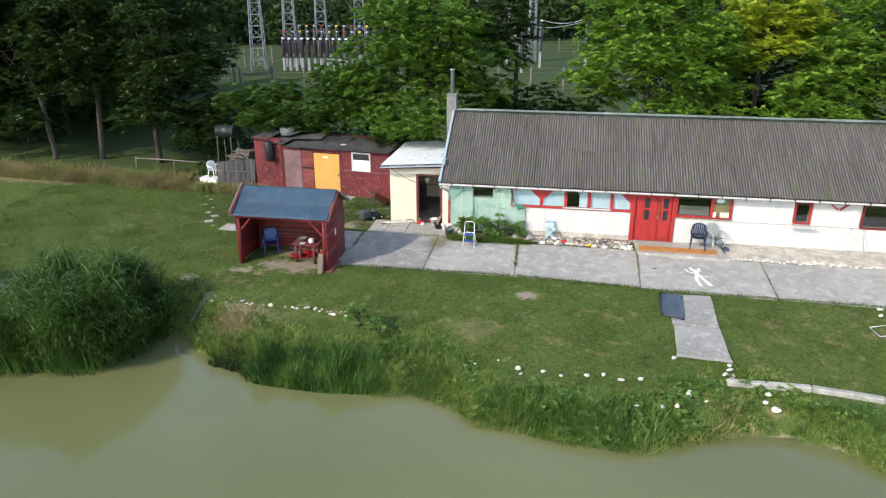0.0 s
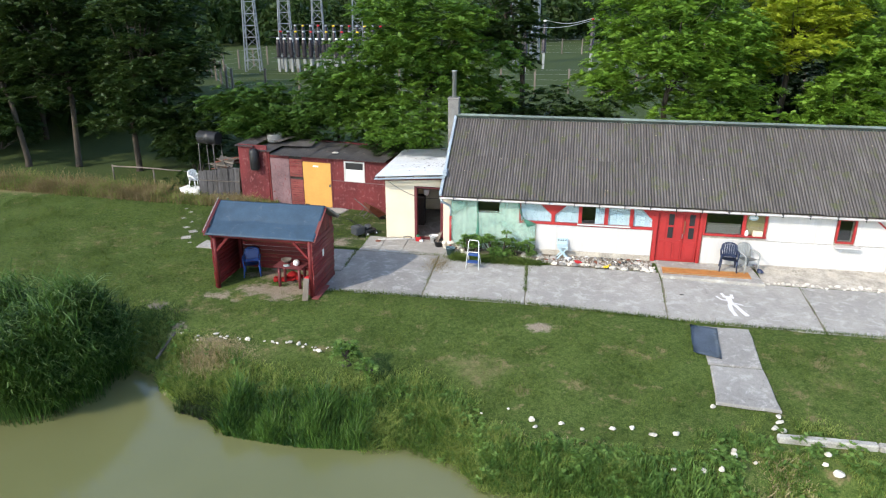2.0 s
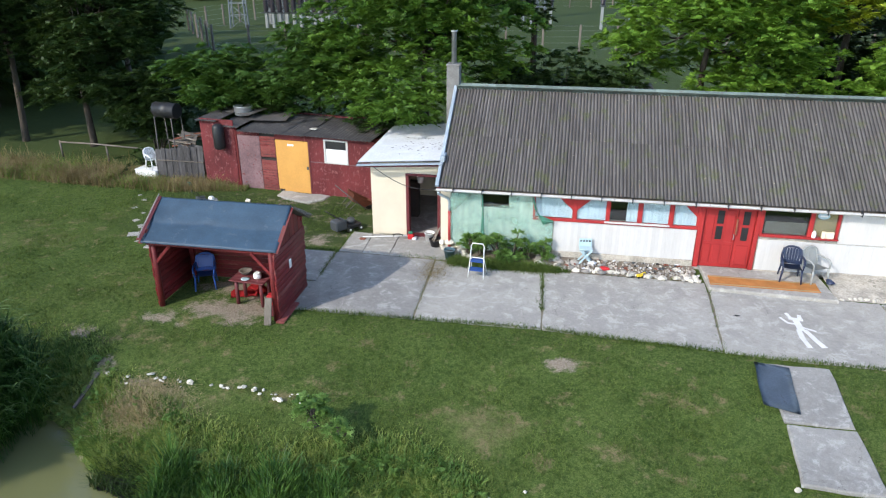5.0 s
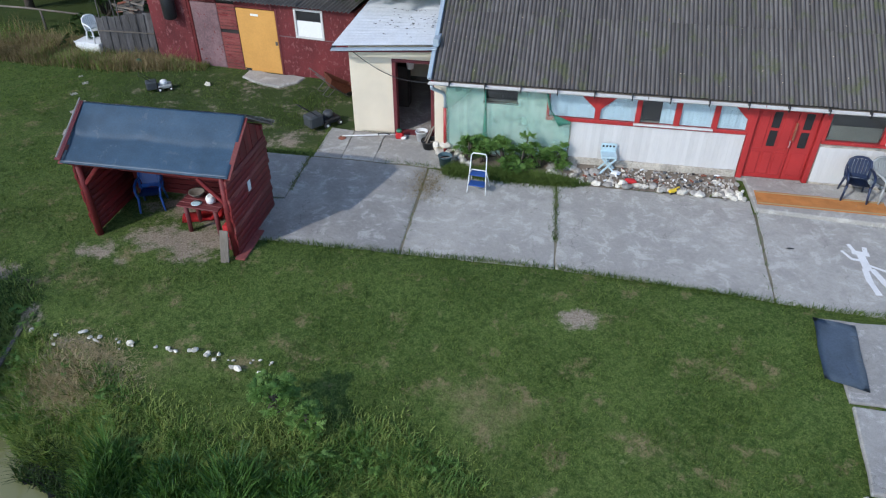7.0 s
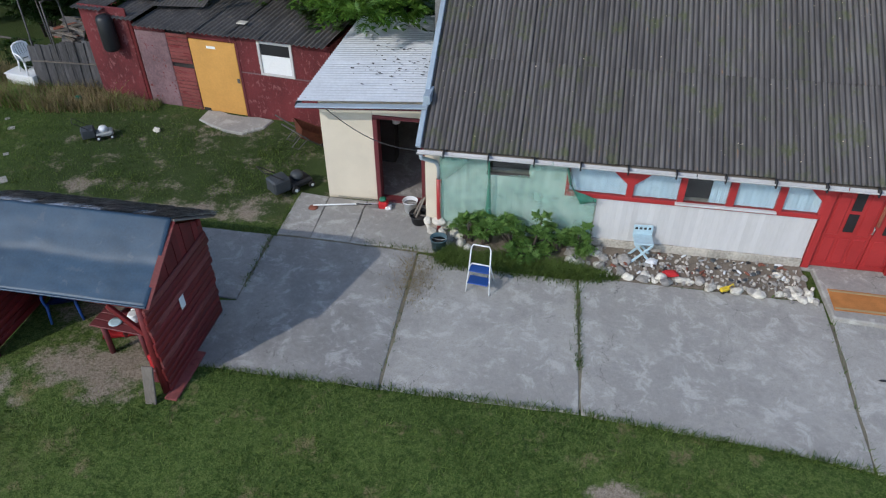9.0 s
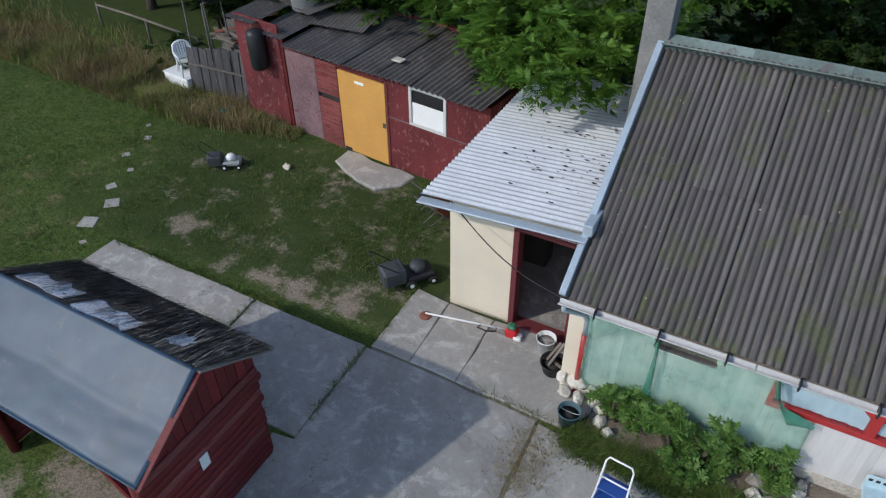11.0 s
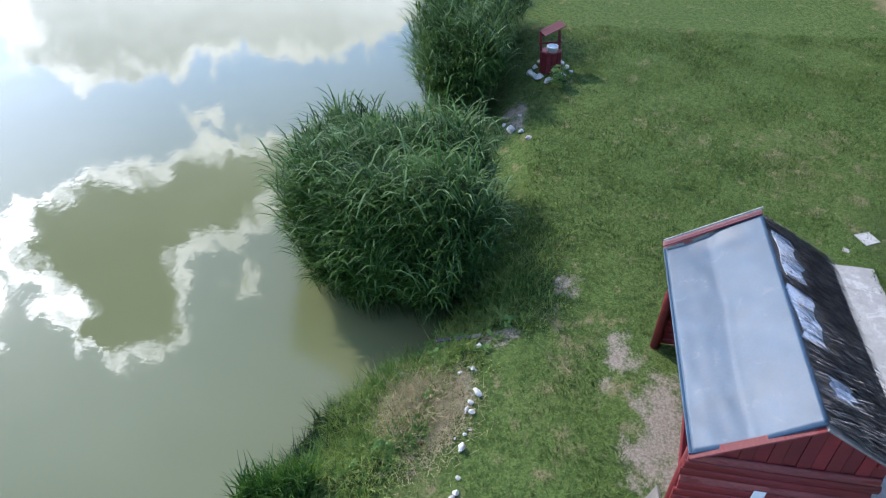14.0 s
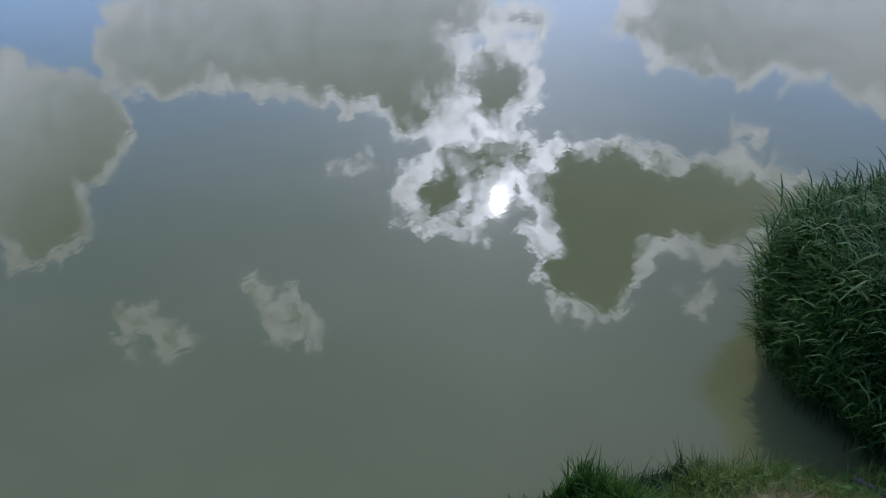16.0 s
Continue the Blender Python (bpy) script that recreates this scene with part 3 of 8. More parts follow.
def lathe(profile, sides=20, bm=None, at=(0, 0, 0), squash=1.0):
    """A turned shape from (radius, height) pairs."""
    bm = bm or bmesh.new()
    rings = [[bm.verts.new((at[0] + r * math.cos(t), at[1] + squash * r * math.sin(t), at[2] + z)) for t in (2 * math.pi * j / sides for j in range(sides))] for r, z in profile]
    for r0, r1 in zip(rings, rings[1:]):
        for j in range(sides):
            bm.faces.new((r0[j], r0[(j + 1) % sides], r1[(j + 1) % sides], r1[j])).smooth = True
    if profile[0][0] > 0.004:
        bm.faces.new(rings[0][::-1])
    if profile[-1][0] > 0.004:
        bm.faces.new(rings[-1])
    return bm


def rock_mesh(name, seed, material, flat=0.7):
    rng = random.Random(seed)
    bm = bmesh.new()
    bmesh.ops.create_icosphere(bm, subdivisions=2, radius=0.5)
    off = Vector((rng.uniform(-50, 50), rng.uniform(-50, 50), rng.uniform(-50, 50)))
    for v in bm.verts:
        d = v.co.normalized()
        v.co = d * (0.46 + 0.20 * noise.noise(d * 1.3 + off) + 0.05 * noise.noise(d * 4 + off))
    for _ in range(8):  # broken faces
        n = Vector((rng.gauss(0, 1), rng.gauss(0, 1), rng.gauss(0, 0.8))).normalized()
        far = rng.uniform(0.26, 0.38)
        for v in bm.verts:
            over = v.co.dot(n) - far
            if over > 0:
                v.co -= n * over
    for v in bm.verts:
        v.co.z *= flat
        if v.co.z < -0.16:
            v.co.z = -0.16
    return mesh_of(name, bm, material)


def slab_mesh(points, thick, material, name, bevel=0.02, jag=0.0, seed=0):
    """A flat cast slab over a polygon, its top at 0, with rubbed and slightly broken edges."""
    rng = random.Random(seed)
    pts = []
    for (x0, y0), (x1, y1) in zip(points, points[1:] + points[:1]):
        n = max(1, int(math.hypot(x1 - x0, y1 - y0) / 0.35)) if jag else 1
        for i in range(n):
            t = i / n
            j = jag if i else 0
            pts.append((x0 + (x1 - x0) * t + rng.uniform(-j, j), y0 + (y1 - y0) * t + rng.uniform(-j, j)))
    bm = bmesh.new()
    face = bm.faces.new([bm.verts.new((x, y, 0)) for x, y in pts])
    if face.normal.z < 0 or face.calc_area() and sum((a[0] * b[1] - b[0] * a[1]) for a, b in zip(pts, pts[1:] + pts[:1])) < 0:
        bmesh.ops.reverse_faces(bm, faces=[face])
    low = bmesh.ops.extrude_face_region(bm, geom=[face])
    vs = [g for g in low["geom"] if isinstance(g, bmesh.types.BMVert)]
    bmesh.ops.translate(bm, vec=(0, 0, -thick), verts=vs)
    bmesh.ops.recalc_face_normals(bm, faces=bm.faces)
    if bevel:
        top = [e for e in bm.edges if all(v.co.z > -1e-5 for v in e.verts)]
        bmesh.ops.bevel(bm, geom=top, offset=bevel, segments=1, affect="EDGES")
    return mesh_of(name, bm, material)


def corrugated(name, width, length, pitch, height, material, thick=0.007, per=6):
    """A wave sheet: waves across x, running along y, top and underside."""
    n = int(round(width / pitch * per))
    bm = bmesh.new()
    rows = []
    for dz in (0.0, -thick):
        for y in (0.0, length * 0.5, length):
            rows.append([bm.verts.new((width * i / n, y, dz + height * 0.5 * math.cos(2 * math.pi * i / per))) for i in range(n + 1)])
    for a, b in ((0, 1), (1, 2)):
        for i in range(n):
            bm.faces.new((rows[a][i], rows[a][i + 1], rows[b][i + 1], rows[b][i])).smooth = True
            bm.faces.new((rows[a + 3][i], rows[b + 3][i], rows[b + 3][i + 1], rows[a + 3][i + 1])).smooth = True
    for a, b in ((0, 3), (5, 2)):
        ends = [[bm.verts.new(v.co) for v in rows[r]] for r in (a, b)]
        for i in range(n):
            bm.faces.new((ends[0][i], ends[1][i], ends[1][i + 1], ends[0][i + 1]))
    return mesh_of(name, bm, material)


def soup(name, verts, faces_of, material):
    """A mesh from numpy points; faces_of corners in a row make a face."""
    v = np.asarray(verts, dtype=np.float32).reshape(-1, 3)
    me = bpy.data.meshes.new(name)
    n = len(v) // faces_of
    me.vertices.add(len(v))
    me.vertices.foreach_set("co", v.ravel())
    me.loops.add(n * faces_of)
    me.loops.foreach_set("vertex_index", np.arange(n * faces_of, dtype=np.int32))
    me.polygons.add(n)
    me.polygons.foreach_set("loop_start", np.arange(0, n * faces_of, faces_of, dtype=np.int32))
    me.update(calc_edges=True)
    me.materials.append(material)
    return me


def strips(name, rows, material):
    """Blades of several cross sections: rows has shape (blades, sections, 2, 3)."""
    rows = np.asarray(rows, dtype=np.float32)
    b, s = rows.shape[:2]
    v = rows.reshape(-1, 3)
    base = (np.arange(b) * s * 2)[:, None] + (np.arange(s - 1) * 2)[None]
    f = np.stack([base, base + 1, base + 3, base + 2], -1).reshape(-1, 4).astype(np.int32)
    me = bpy.data.meshes.new(name)
    me.vertices.add(len(v))
    me.vertices.foreach_set("co", v.ravel())
    me.loops.add(f.size)
    me.loops.foreach_set("vertex_index", f.ravel())
    me.polygons.add(len(f))
    me.polygons.foreach_set("loop_start", np.arange(0, f.size, 4, dtype=np.int32))
    me.update(calc_edges=True)
    me.materials.append(material)
    return me


# ---- ground, pond ----
WATER = -1.15
SHORE = [(-400, 8), (-90, 15), (-45, 17.6), (-27, 18.4), (-21, 19.2), (-14, 19.5), (-11.2, 19.4), (-10.5, 19.1), (-10.0, 18.4), (-9.0, 17.75), (-8.1, 17.55),
         (-7.4, 16.85), (-6.6, 16.75), (-5.5, 16.65), (-3.9, 16.73), (-2.8, 17.0), (-1.6, 16.4), (-0.95, 15.75), (0.0, 15.6), (1.1, 15.3), (2.05, 15.1),
         (3.1, 15.1), (4.1, 15.5), (5.4, 16.1), (7.0, 16.2), (8.0, 15.85), (8.8, 15.1), (10.5, 14.2), (14, 13.0), (40, 12), (400, 5)]
SX, SY = (np.array(c, dtype=float) for c in zip(*SHORE))
RNG = np.random.default_rng(5)


def shore(x):
    return np.interp(x, SX, SY)


def inland(x, y):
    """How far a place lies behind the water's edge; the far bank counts too."""
    far = -75.0 - y
    return np.maximum(np.asarray(y) - shore(x), far)


def smooth(a, lo, hi):
    t = np.clip((np.asarray(a) - lo) / (np.asarray(hi) - lo), 0, 1)
    return t * t * (3 - 2 * t)


def height(x, y):
    """The lie of the land: lawn at 0, a steep grassy bank, the pond's bed."""
    s = inland(x, y)
    d = np.clip(np.interp(x, [-12, 0, 4, 8, 17], [22.6, 22.6, 22.1, 21.8, 21.2]) - np.asarray(y), 0, 5.0)
    fall = -0.115 * np.maximum(d - 0.3 * (1 - np.exp(-d / 0.3)), 0)  # the lawn tips gently towards the pond
    rise = np.interp(x, [-3.0, 1.0, 8.0, 10.0], [1.7, 0.95, 0.95, 1.7])  # the bank is steeper below the house door
    z = -1.15 + (fall + 1.15) * smooth(s, -0.15, rise) ** 0.75
    z = np.where(s < 0, -1.15 + np.maximum(s * 0.55, -1.6) - 0.02, z)
    return z + 0.05 * smooth(np.asarray(y) - 27, 0, 6)


def spot(x, y, cx, cy, rx, ry, turn=0.0):
    c, s = math.cos(turn), math.sin(turn)
    dx, dy = x - cx, y - cy
    return np.clip(1.15 - 0.8 * np.hypot((dx * c + dy * s) / rx, (-dx * s + dy * c) / ry), 0, 1)


def ground():
    fine_x = np.arange(-34, 18.01, 0.3)
    fine_y = np.arange(13.0, 36.01, 0.3)
    xs = np.concatenate([[-2500, -1200, -600, -300, -180, -120, -90, -70, -58, -48, -40], fine_x, [22, 28, 36, 48, 64, 90, 130, 200, 320, 600, 1200, 2500]])
    ys = np.concatenate([[-2500, -1200, -600, -300, -160, -110, -90, -80, -77, -74, -60, -40, -20, -8, 0, 5, 8, 10, 11.5], fine_y, [38, 42, 48, 56, 66, 80, 100, 130, 180, 260, 420, 800, 1500, 2800]])
    X, Y = np.meshgrid(xs, ys)
    Z = height(X, Y)
    near = (X > -34) & (X < 18) & (Y > 13) & (Y < 36)
    rough = np.array([[noise.noise((x * 0.6, y * 0.6, 3.0)) for x in xs] for y in ys])
    Z = Z + np.where(near, 0.035 * rough, 0) * smooth(inland(X, Y), 0.3, 2.0)
    v = np.stack([X, Y, Z], -1).reshape(-1, 3)
    nx, ny = len(xs), len(ys)
    i = (np.arange(ny - 1)[:, None] * nx + np.arange(nx - 1)[None]).ravel()
    faces = np.stack([i, i + 1, i + nx + 1, i + nx], -1)
    me = bpy.data.meshes.new("ground")
    me.from_pydata(v.tolist(), [], faces.tolist())
    me.polygons.foreach_set("use_smooth", np.ones(len(faces), dtype=bool))
    x, y = v[:, 0], v[:, 1]
    soil = np.zeros(len(v))
    for args in ((-8.3, 23.0, 1.5, 0.75, 0.1), (-8.0, 22.45, 0.9, 0.35, -0.2), (-8.3, 24.2, 1.6, 1.0), (0.16, 21.62, 0.36, 0.34), (-8.6, 27.6, 2.6, 0.4, -0.05), (-9.2, 31.3, 1.2, 0.5, -0.15),
                 (-10.5, 20.3, 0.6, 0.45, 0.3), (-18.6, 20.4, 0.9, 0.45), (-11.6, 21.5, 0.45, 0.3), (-10.2, 22.4, 0.55, 0.3, 0.4), (-9.5, 22.2, 0.7, 0.25, -0.2), (-9.2, 19.9, 0.45, 0.25), (-7.4, 27.7, 0.9, 0.5), (-11.8, 28.2, 0.8, 0.3)):
        soil = np.maximum(soil, spot(x, y, *args) * (1.3 if args[0] == 0.16 else 0.80 if -9 < args[0] < 1 and args[1] < 25 else 0.74))
    soil = np.maximum(soil, np.where(inland(x, y) < -0.15, 0.9, 0) * (y > -60))
    dry = np.zeros(len(v))
    for args in ((-15.8, 26.6, 2.2, 1.0, 0.4), (-16.6, 28.2, 1.6, 0.6, 0.5), (-17.3, 24.4, 1.6, 0.8, 0.4), (-10.3, 22.0, 1.8, 0.6, 0.3), (-9.0, 19.6, 1.0, 0.6), (-10.2, 28.4, 3.0, 0.7, -0.1), (-1.5, 19.5, 2.4, 0.6, -0.1), (3.0, 20.6, 1.6, 0.5), (-4.5, 20.4, 2.0, 0.4), (-8.4, 19.2, 1.5, 0.8, 0.1), (1.6, 19.0, 2.0, 0.8), (-9.5, 21.6, 2.2, 0.8), (-6.5, 19.85, 1.6, 0.4), (10, 20, 1.6, 0.9), (-7.6, 27.8, 2.6, 0.7), (5.4, 15.9, 1.0, 0.5), (7.6, 19.6, 1.5, 0.6)):
        dry = np.maximum(dry, spot(x, y, *args) * 0.30)
    dry = np.maximum(dry, 0.16 * smooth(x, 2.0, 6.0) * (y < 23))
    dry = np.maximum(dry, 0.8 * smooth(y, 31.7, 32.6) * (x < -13) * (y < 34.5))
    dry = np.maximum(dry, 0.18 * smooth(y, 40, 60))
    # far field: cloud shade painted into the ground colour
    ground_shade = smooth(y, 33, 37) * (np.abs(x) < 900)
    yard = smooth(y, 27.0, 27.8) * smooth(-y, -33, -31) * smooth(x, -16, -12) * smooth(-x, 3, 5)  # trodden ground before the sheds, taking the shade colour too
    ground_shade = np.maximum(ground_shade, 0.95 * yard)
    soil = np.maximum(soil, 0.30 * yard)
    for name, values in (("soil", soil), ("dry", dry), ("ground_shade", ground_shade)):
        a = me.attributes.new(name, "FLOAT", "POINT")
        a.data.foreach_set("value", values.astype(np.float32))
    me.materials.append(M["ground"])
    return tagged(new("ground", me), "mown green lawn with dry and bare patches, falling to a pond bank", "ground", kind="structure")


ground()
wm = bmesh.new()
wx = [-2400, -400, -90, -45, -30, -15, 0, 15, 40, 400, 2400]
for x0, x1 in zip(wx, wx[1:]):
    wm.faces.new([wm.verts.new(p) for p in ((x0, -90, WATER), (x1, -90, WATER), (x1, float(shore(x1)) + 2.0, WATER), (x0, float(shore(x0)) + 2.0, WATER))])
bmesh.ops.remove_doubles(wm, verts=wm.verts, dist=0.001)
solo("water", wm, M["water"], "still olive green silty pond water mirroring the clouds", "water", kind="structure")


# ---- paving ----
def paving():
    base = thing("pavement", "cracked grey concrete slabs with grass in the joints", "pavement", kind="structure")
    g = 0.035
    slabs = [
        ([(-12.72, 26.42), (-9.02, 26.30), (-9.02, 27.03), (-12.66, 27.22)], "concrete", 0.03),
        ([(-8.98, 25.0), (-6.63, 24.9), (-6.63, 26.93), (-8.98, 27.03)], "concrete_dark", 0.03),
        ([(-6.98, 23.22), (-3.53, 23.10), (-3.51, 25.6), (-3.49, 26.72), (-5.7, 26.88), (-6.58, 26.90), (-6.62, 24.86), (-6.98, 24.82)], "concrete_dark", 0.03),
        ([(-3.50, 23.10), (-0.28, 23.02), (-0.26, 26.30), (-1.9, 26.38), (-3.45, 26.70)], "concrete", 0.03),
        ([(-0.24, 23.02), (2.0, 22.8), (3.98, 22.5), (4.28, 26.22), (1.5, 26.34), (-0.21, 26.40)], "concrete", 0.03),
        ([(4.01, 22.48), (8.32, 22.16), (8.64, 25.55), (4.33, 25.80)], "concrete", 0.03),
        ([(8.36, 22.16), (12.6, 21.9), (12.95, 25.42), (8.68, 25.55)], "concrete", 0.03),
        ([(12.66, 21.9), (17.5, 21.6), (17.9, 25.1), (13.0, 25.42)], "concrete", 0.03),
        ([(-6.52, 26.96), (-5.785, 26.925), (-5.785, 28.45), (-6.46, 28.55)], "concrete", 0.05),
        ([(-5.77, 26.925), (-4.93, 26.87), (-4.88, 28.4), (-5.77, 28.45)], "concrete", 0.05),
        ([(-4.915, 26.87), (-3.0, 26.76), (-2.75, 27.3), (-3.2, 28.4), (-4.865, 28.4)], "concrete", 0.05),
    ]
    for i, (pts, kind, top) in enumerate(slabs):
        ob = part("slab", slab_mesh(pts, 0.14, M[kind], "slab", 0.015, 0.018, i), M[kind], base)
        ob.location.z = top
    part("joint", slab_mesh([(-8.9, 25.05), (-6.55, 25.0), (-6.6, 23.32), (-3.5, 23.2), (-0.3, 23.12), (2.0, 22.92), (4, 22.62), (17.4, 21.78), (17.8, 25.0), (4.2, 25.65), (-0.2, 26.0), (-3.5, 26.65), (-3.1, 28.3), (-6.4, 28.4), (-6.5, 26.9), (-9, 26.95)], 0.1, M["joint"], "joint", 0), M["joint"], base, "dark soil in the slab joints").location.z = 0.020
    walk_base = thing("footpath", "two tilted concrete slabs leading down to the water", "footpath", kind="structure")
    for i, pts in enumerate(([(4.66, 22.12), (6.16, 22.06), (6.05, 20.17), (4.70, 20.22)], [(4.72, 20.13), (6.04, 20.08), (6.02, 18.36), (4.53, 18.52)])):
        me = slab_mesh(pts, 0.16 - 0.08 * i, M["concrete_dark"], "slab", 0.025, 0.022, 3 + i)
        for v in me.vertices:
            v.co.z += 0.07 - 0.115 * max(0.0, 21.9 - v.co.y) + 0.03 * i + 0.045 * i * max(0.0, 20.1 - v.co.y) / 1.6
        part("slab", me, M["concrete_dark"], walk_base)
    kerb = thing("kerb", "low whitewashed concrete kerb along the bank", "kerb", kind="structure")
    runs = [(5.66, 17.46), (7.8, 17.40), (9.5, 17.1), (11.3, 16.8), (13.3, 16.5)]
    for (x0, y0), (x1, y1) in zip(runs, runs[1:]):
        part("kerb_stone", beam((x0 + 0.01, y0, float(height(x0, y0)) + 0.03), (x1 - 0.01, y1, float(height(x1, y1)) + 0.03), 0.20, 0.22, 0.03), M["kerb"], kerb)
    for i, (x, y, r) in enumerate(((-13.62, 27.42, 0.40), (-13.68, 28.13, 0.36), (-14.2, 28.6, 0.34), (-14.3, 29.28, 0.22), (-14.88, 29.72, 0.30), (-14.97, 30.52, 0.28), (-15.4, 31.0, 0.2), (-13.2, 26.9, 0.22))):
        rr = r * (0.46 if i < 2 else 0.34)
        me = slab_mesh([(-rr, -rr * 0.85), (rr, -rr), (rr * 0.95, rr * 0.9), (-rr * 0.9, rr)], 0.06, M["concrete"], "paver", 0.01, 0.01, i)
        solo("paving_stone", me, M["concrete_dark"], "square pale stepping stone set in the lawn", "paving stone", pose(x, y, (0.02 if i < 2 else 0.006) + float(height(x, y)), 0, 0, 25 + 17 * i % 40), "stepping stones")
    marks = [((6.00, 24.70), (6.06, 24.36), 0.09), ((6.30, 24.62), (6.24, 24.30), 0.10), ((5.98, 24.42), (6.32, 24.36), 0.14), ((5.78, 24.44), (5.90, 24.16), 0.07), ((5.88, 24.16), (6.12, 24.12), 0.08), ((6.14, 24.36), (6.12, 23.78), 0.17), ((6.16, 23.98), (6.46, 23.80), 0.07),
             ((6.06, 23.84), (6.02, 23.40), 0.13), ((6.02, 23.44), (6.06, 22.98), 0.12), ((6.20, 23.84), (6.30, 23.42), 0.13), ((6.28, 23.46), (6.40, 23.02), 0.14)]
    bm = bmesh.new()
    for i, ((x0, y0), (x1, y1), w) in enumerate(marks):
        d = Vector((x1 - x0, y1 - y0, 0)).normalized()
        s = Vector((-d.y, d.x, 0)) * w / 2
        a, b = Vector((x0, y0, 0.0345 + i * 0.0006)), Vector((x1, y1, 0.0345 + i * 0.0006))
        bm.faces.new([bm.verts.new(p) for p in (a - s, b - s * 1.1, b + s, a + s * 0.9)])
    bmesh.ops.recalc_face_normals(bm, faces=bm.faces)
    up = [f for f in bm.faces if f.normal.z < 0]
    bmesh.ops.reverse_faces(bm, faces=up)
    part("painted_mark", bm, M["paint"], base, "worn white painted strokes")


paving()


# ---- house ----
HOUSE = pose(-3.08, 27.55, 0.0, 0, 0, -2.3)
LONG, DEEP, EAVE_Z, EAVE_Y, RIDGE_Z, RIDGE_Y = 20.6, 6.4, 2.17, -0.30, 4.42, 3.20


def house():
    h = thing("house", "long low white-boarded house with red joinery and a grey wave-sheet roof", "house", HOUSE)
    core = [  # u0, u1, z0, z1: solid wall between the openings
        (0.0, 0.92, 0.0, 2.12), (0.92, 1.74, 0.0, 1.55), (0.92, 1.74, 2.02, 2.12), (1.74, 2.50, 0.0, 2.12), (2.50, 7.20, 0.0, 1.27), (2.50, 7.20, 2.06, 2.12),
        (7.20, 8.86, 1.99, 2.12), (7.20, 8.86, -0.05, 0.06), (8.86, 10.92, 0.0, 1.18), (8.86, 10.92, 1.99, 2.12), (10.92, 13.22, 0.0, 2.12), (13.22, 13.72, 0.0, 1.16), (13.22, 13.72, 1.94, 2.12), (13.72, 15.56, 0.0, 2.12),
        (15.56, 17.3, 0.0, 1.08), (15.56, 17.3, 1.94, 2.12), (17.3, LONG, 0.0, 2.12)]
    for u0, u1, z0, z1 in core:
        part("wall", box(u0, u1, 0.03, 0.24, z0, z1), M["plinth"], h, "rendered wall behind the boards")
    part("wall", box(0, 0.2, 0.24, DEEP, 0, 2.12), M["cream"], h, "cream side wall")
    part("wall", box(LONG - 0.2, LONG, 0.24, DEEP, 0, 2.12), M["cream"], h, "cream side wall")
    part("wall", box(0, LONG, DEEP, DEEP + 0.2, 0, 2.12), M["cream"], h, "cream back wall")
    part("floor", box(0.2, LONG - 0.2, 0.24, DEEP, -0.05, 0.05), M["dark"], h, "inside floor, coloured near black as if unlit")
    part("ceiling", box(0.2, LONG - 0.2, 0.24, DEEP, 2.12, 2.2), M["dark"], h, "inside ceiling, coloured near black as if unlit")
    part("plinth", box(3.1, 7.18, -0.05, 0.04, -0.05, 0.25, 0.01), M["plinth"], h, "rough grey plinth")
    part("plinth", box(8.9, LONG, -0.05, 0.04, -0.05, 0.10, 0.01), M["plinth"], h, "rough grey plinth")
    for u in (0, LONG - 0.2):  # gables
        bm = bmesh.new()
        a = [bm.verts.new((u, y, z)) for y, z in ((EAVE_Y + 0.3, 2.12), (RIDGE_Y, RIDGE_Z - 0.12), (DEEP + 0.2, 2.12))]
        b = [bm.verts.new((u + 0.2, y, z)) for y, z in ((EAVE_Y + 0.3, 2.12), (RIDGE_Y, RIDGE_Z - 0.12), (DEEP + 0.2, 2.12))]
        bm.faces.new(a[::-1]), bm.faces.new(b)
        for i in range(3):
            bm.faces.new((a[i], a[(i + 1) % 3], b[(i + 1) % 3], b[i]))
        part("gable", bm, M["cream"], h)
    # corner pier
    part("corner_pier", box(-0.34, -0.01, 0.0, 0.3, 0, 2.1, 0.01), M["cream"], h, "cream rendered corner pier")
    # windows: a red strip of five lights with curtains
    strip = part("window", box(2.46, 7.2, -0.05, 0.06, 1.22, 1.31, 0.008), M["red"], h, "red window strip with pale blue curtains")
    part("head", box(2.46, 7.2, -0.04, 0.06, 2.02, 2.11, 0.008), M["red"], strip)
    for u, w in ((2.46, 0.07), (3.62, 0.13), (4.58, 0.12), (5.48, 0.14), (6.36, 0.13), (7.14, 0.08)):
        part("post", box(u, u + w, -0.045, 0.06, 1.31, 2.02, 0.008), M["red"], strip)
    for u, w in ((3.62, -0.46), (3.75, 0.46), (7.14, -0.44)):
        bm = bmesh.new()
        ring = [[bm.verts.new((u + a, y, z)) for a, z in ((0, 1.60), (w, 2.025), (0, 2.025))] for y in (-0.040, 0.0)]
        bm.faces.new(ring[0]), bm.faces.new(ring[1][::-1])
        for i in range(3):
            bm.faces.new((ring[0][i], ring[1][i], ring[1][(i + 1) % 3], ring[0][(i + 1) % 3]))
        bmesh.ops.recalc_face_normals(bm, faces=bm.faces)
        part("gusset", bm, M["red"], strip)
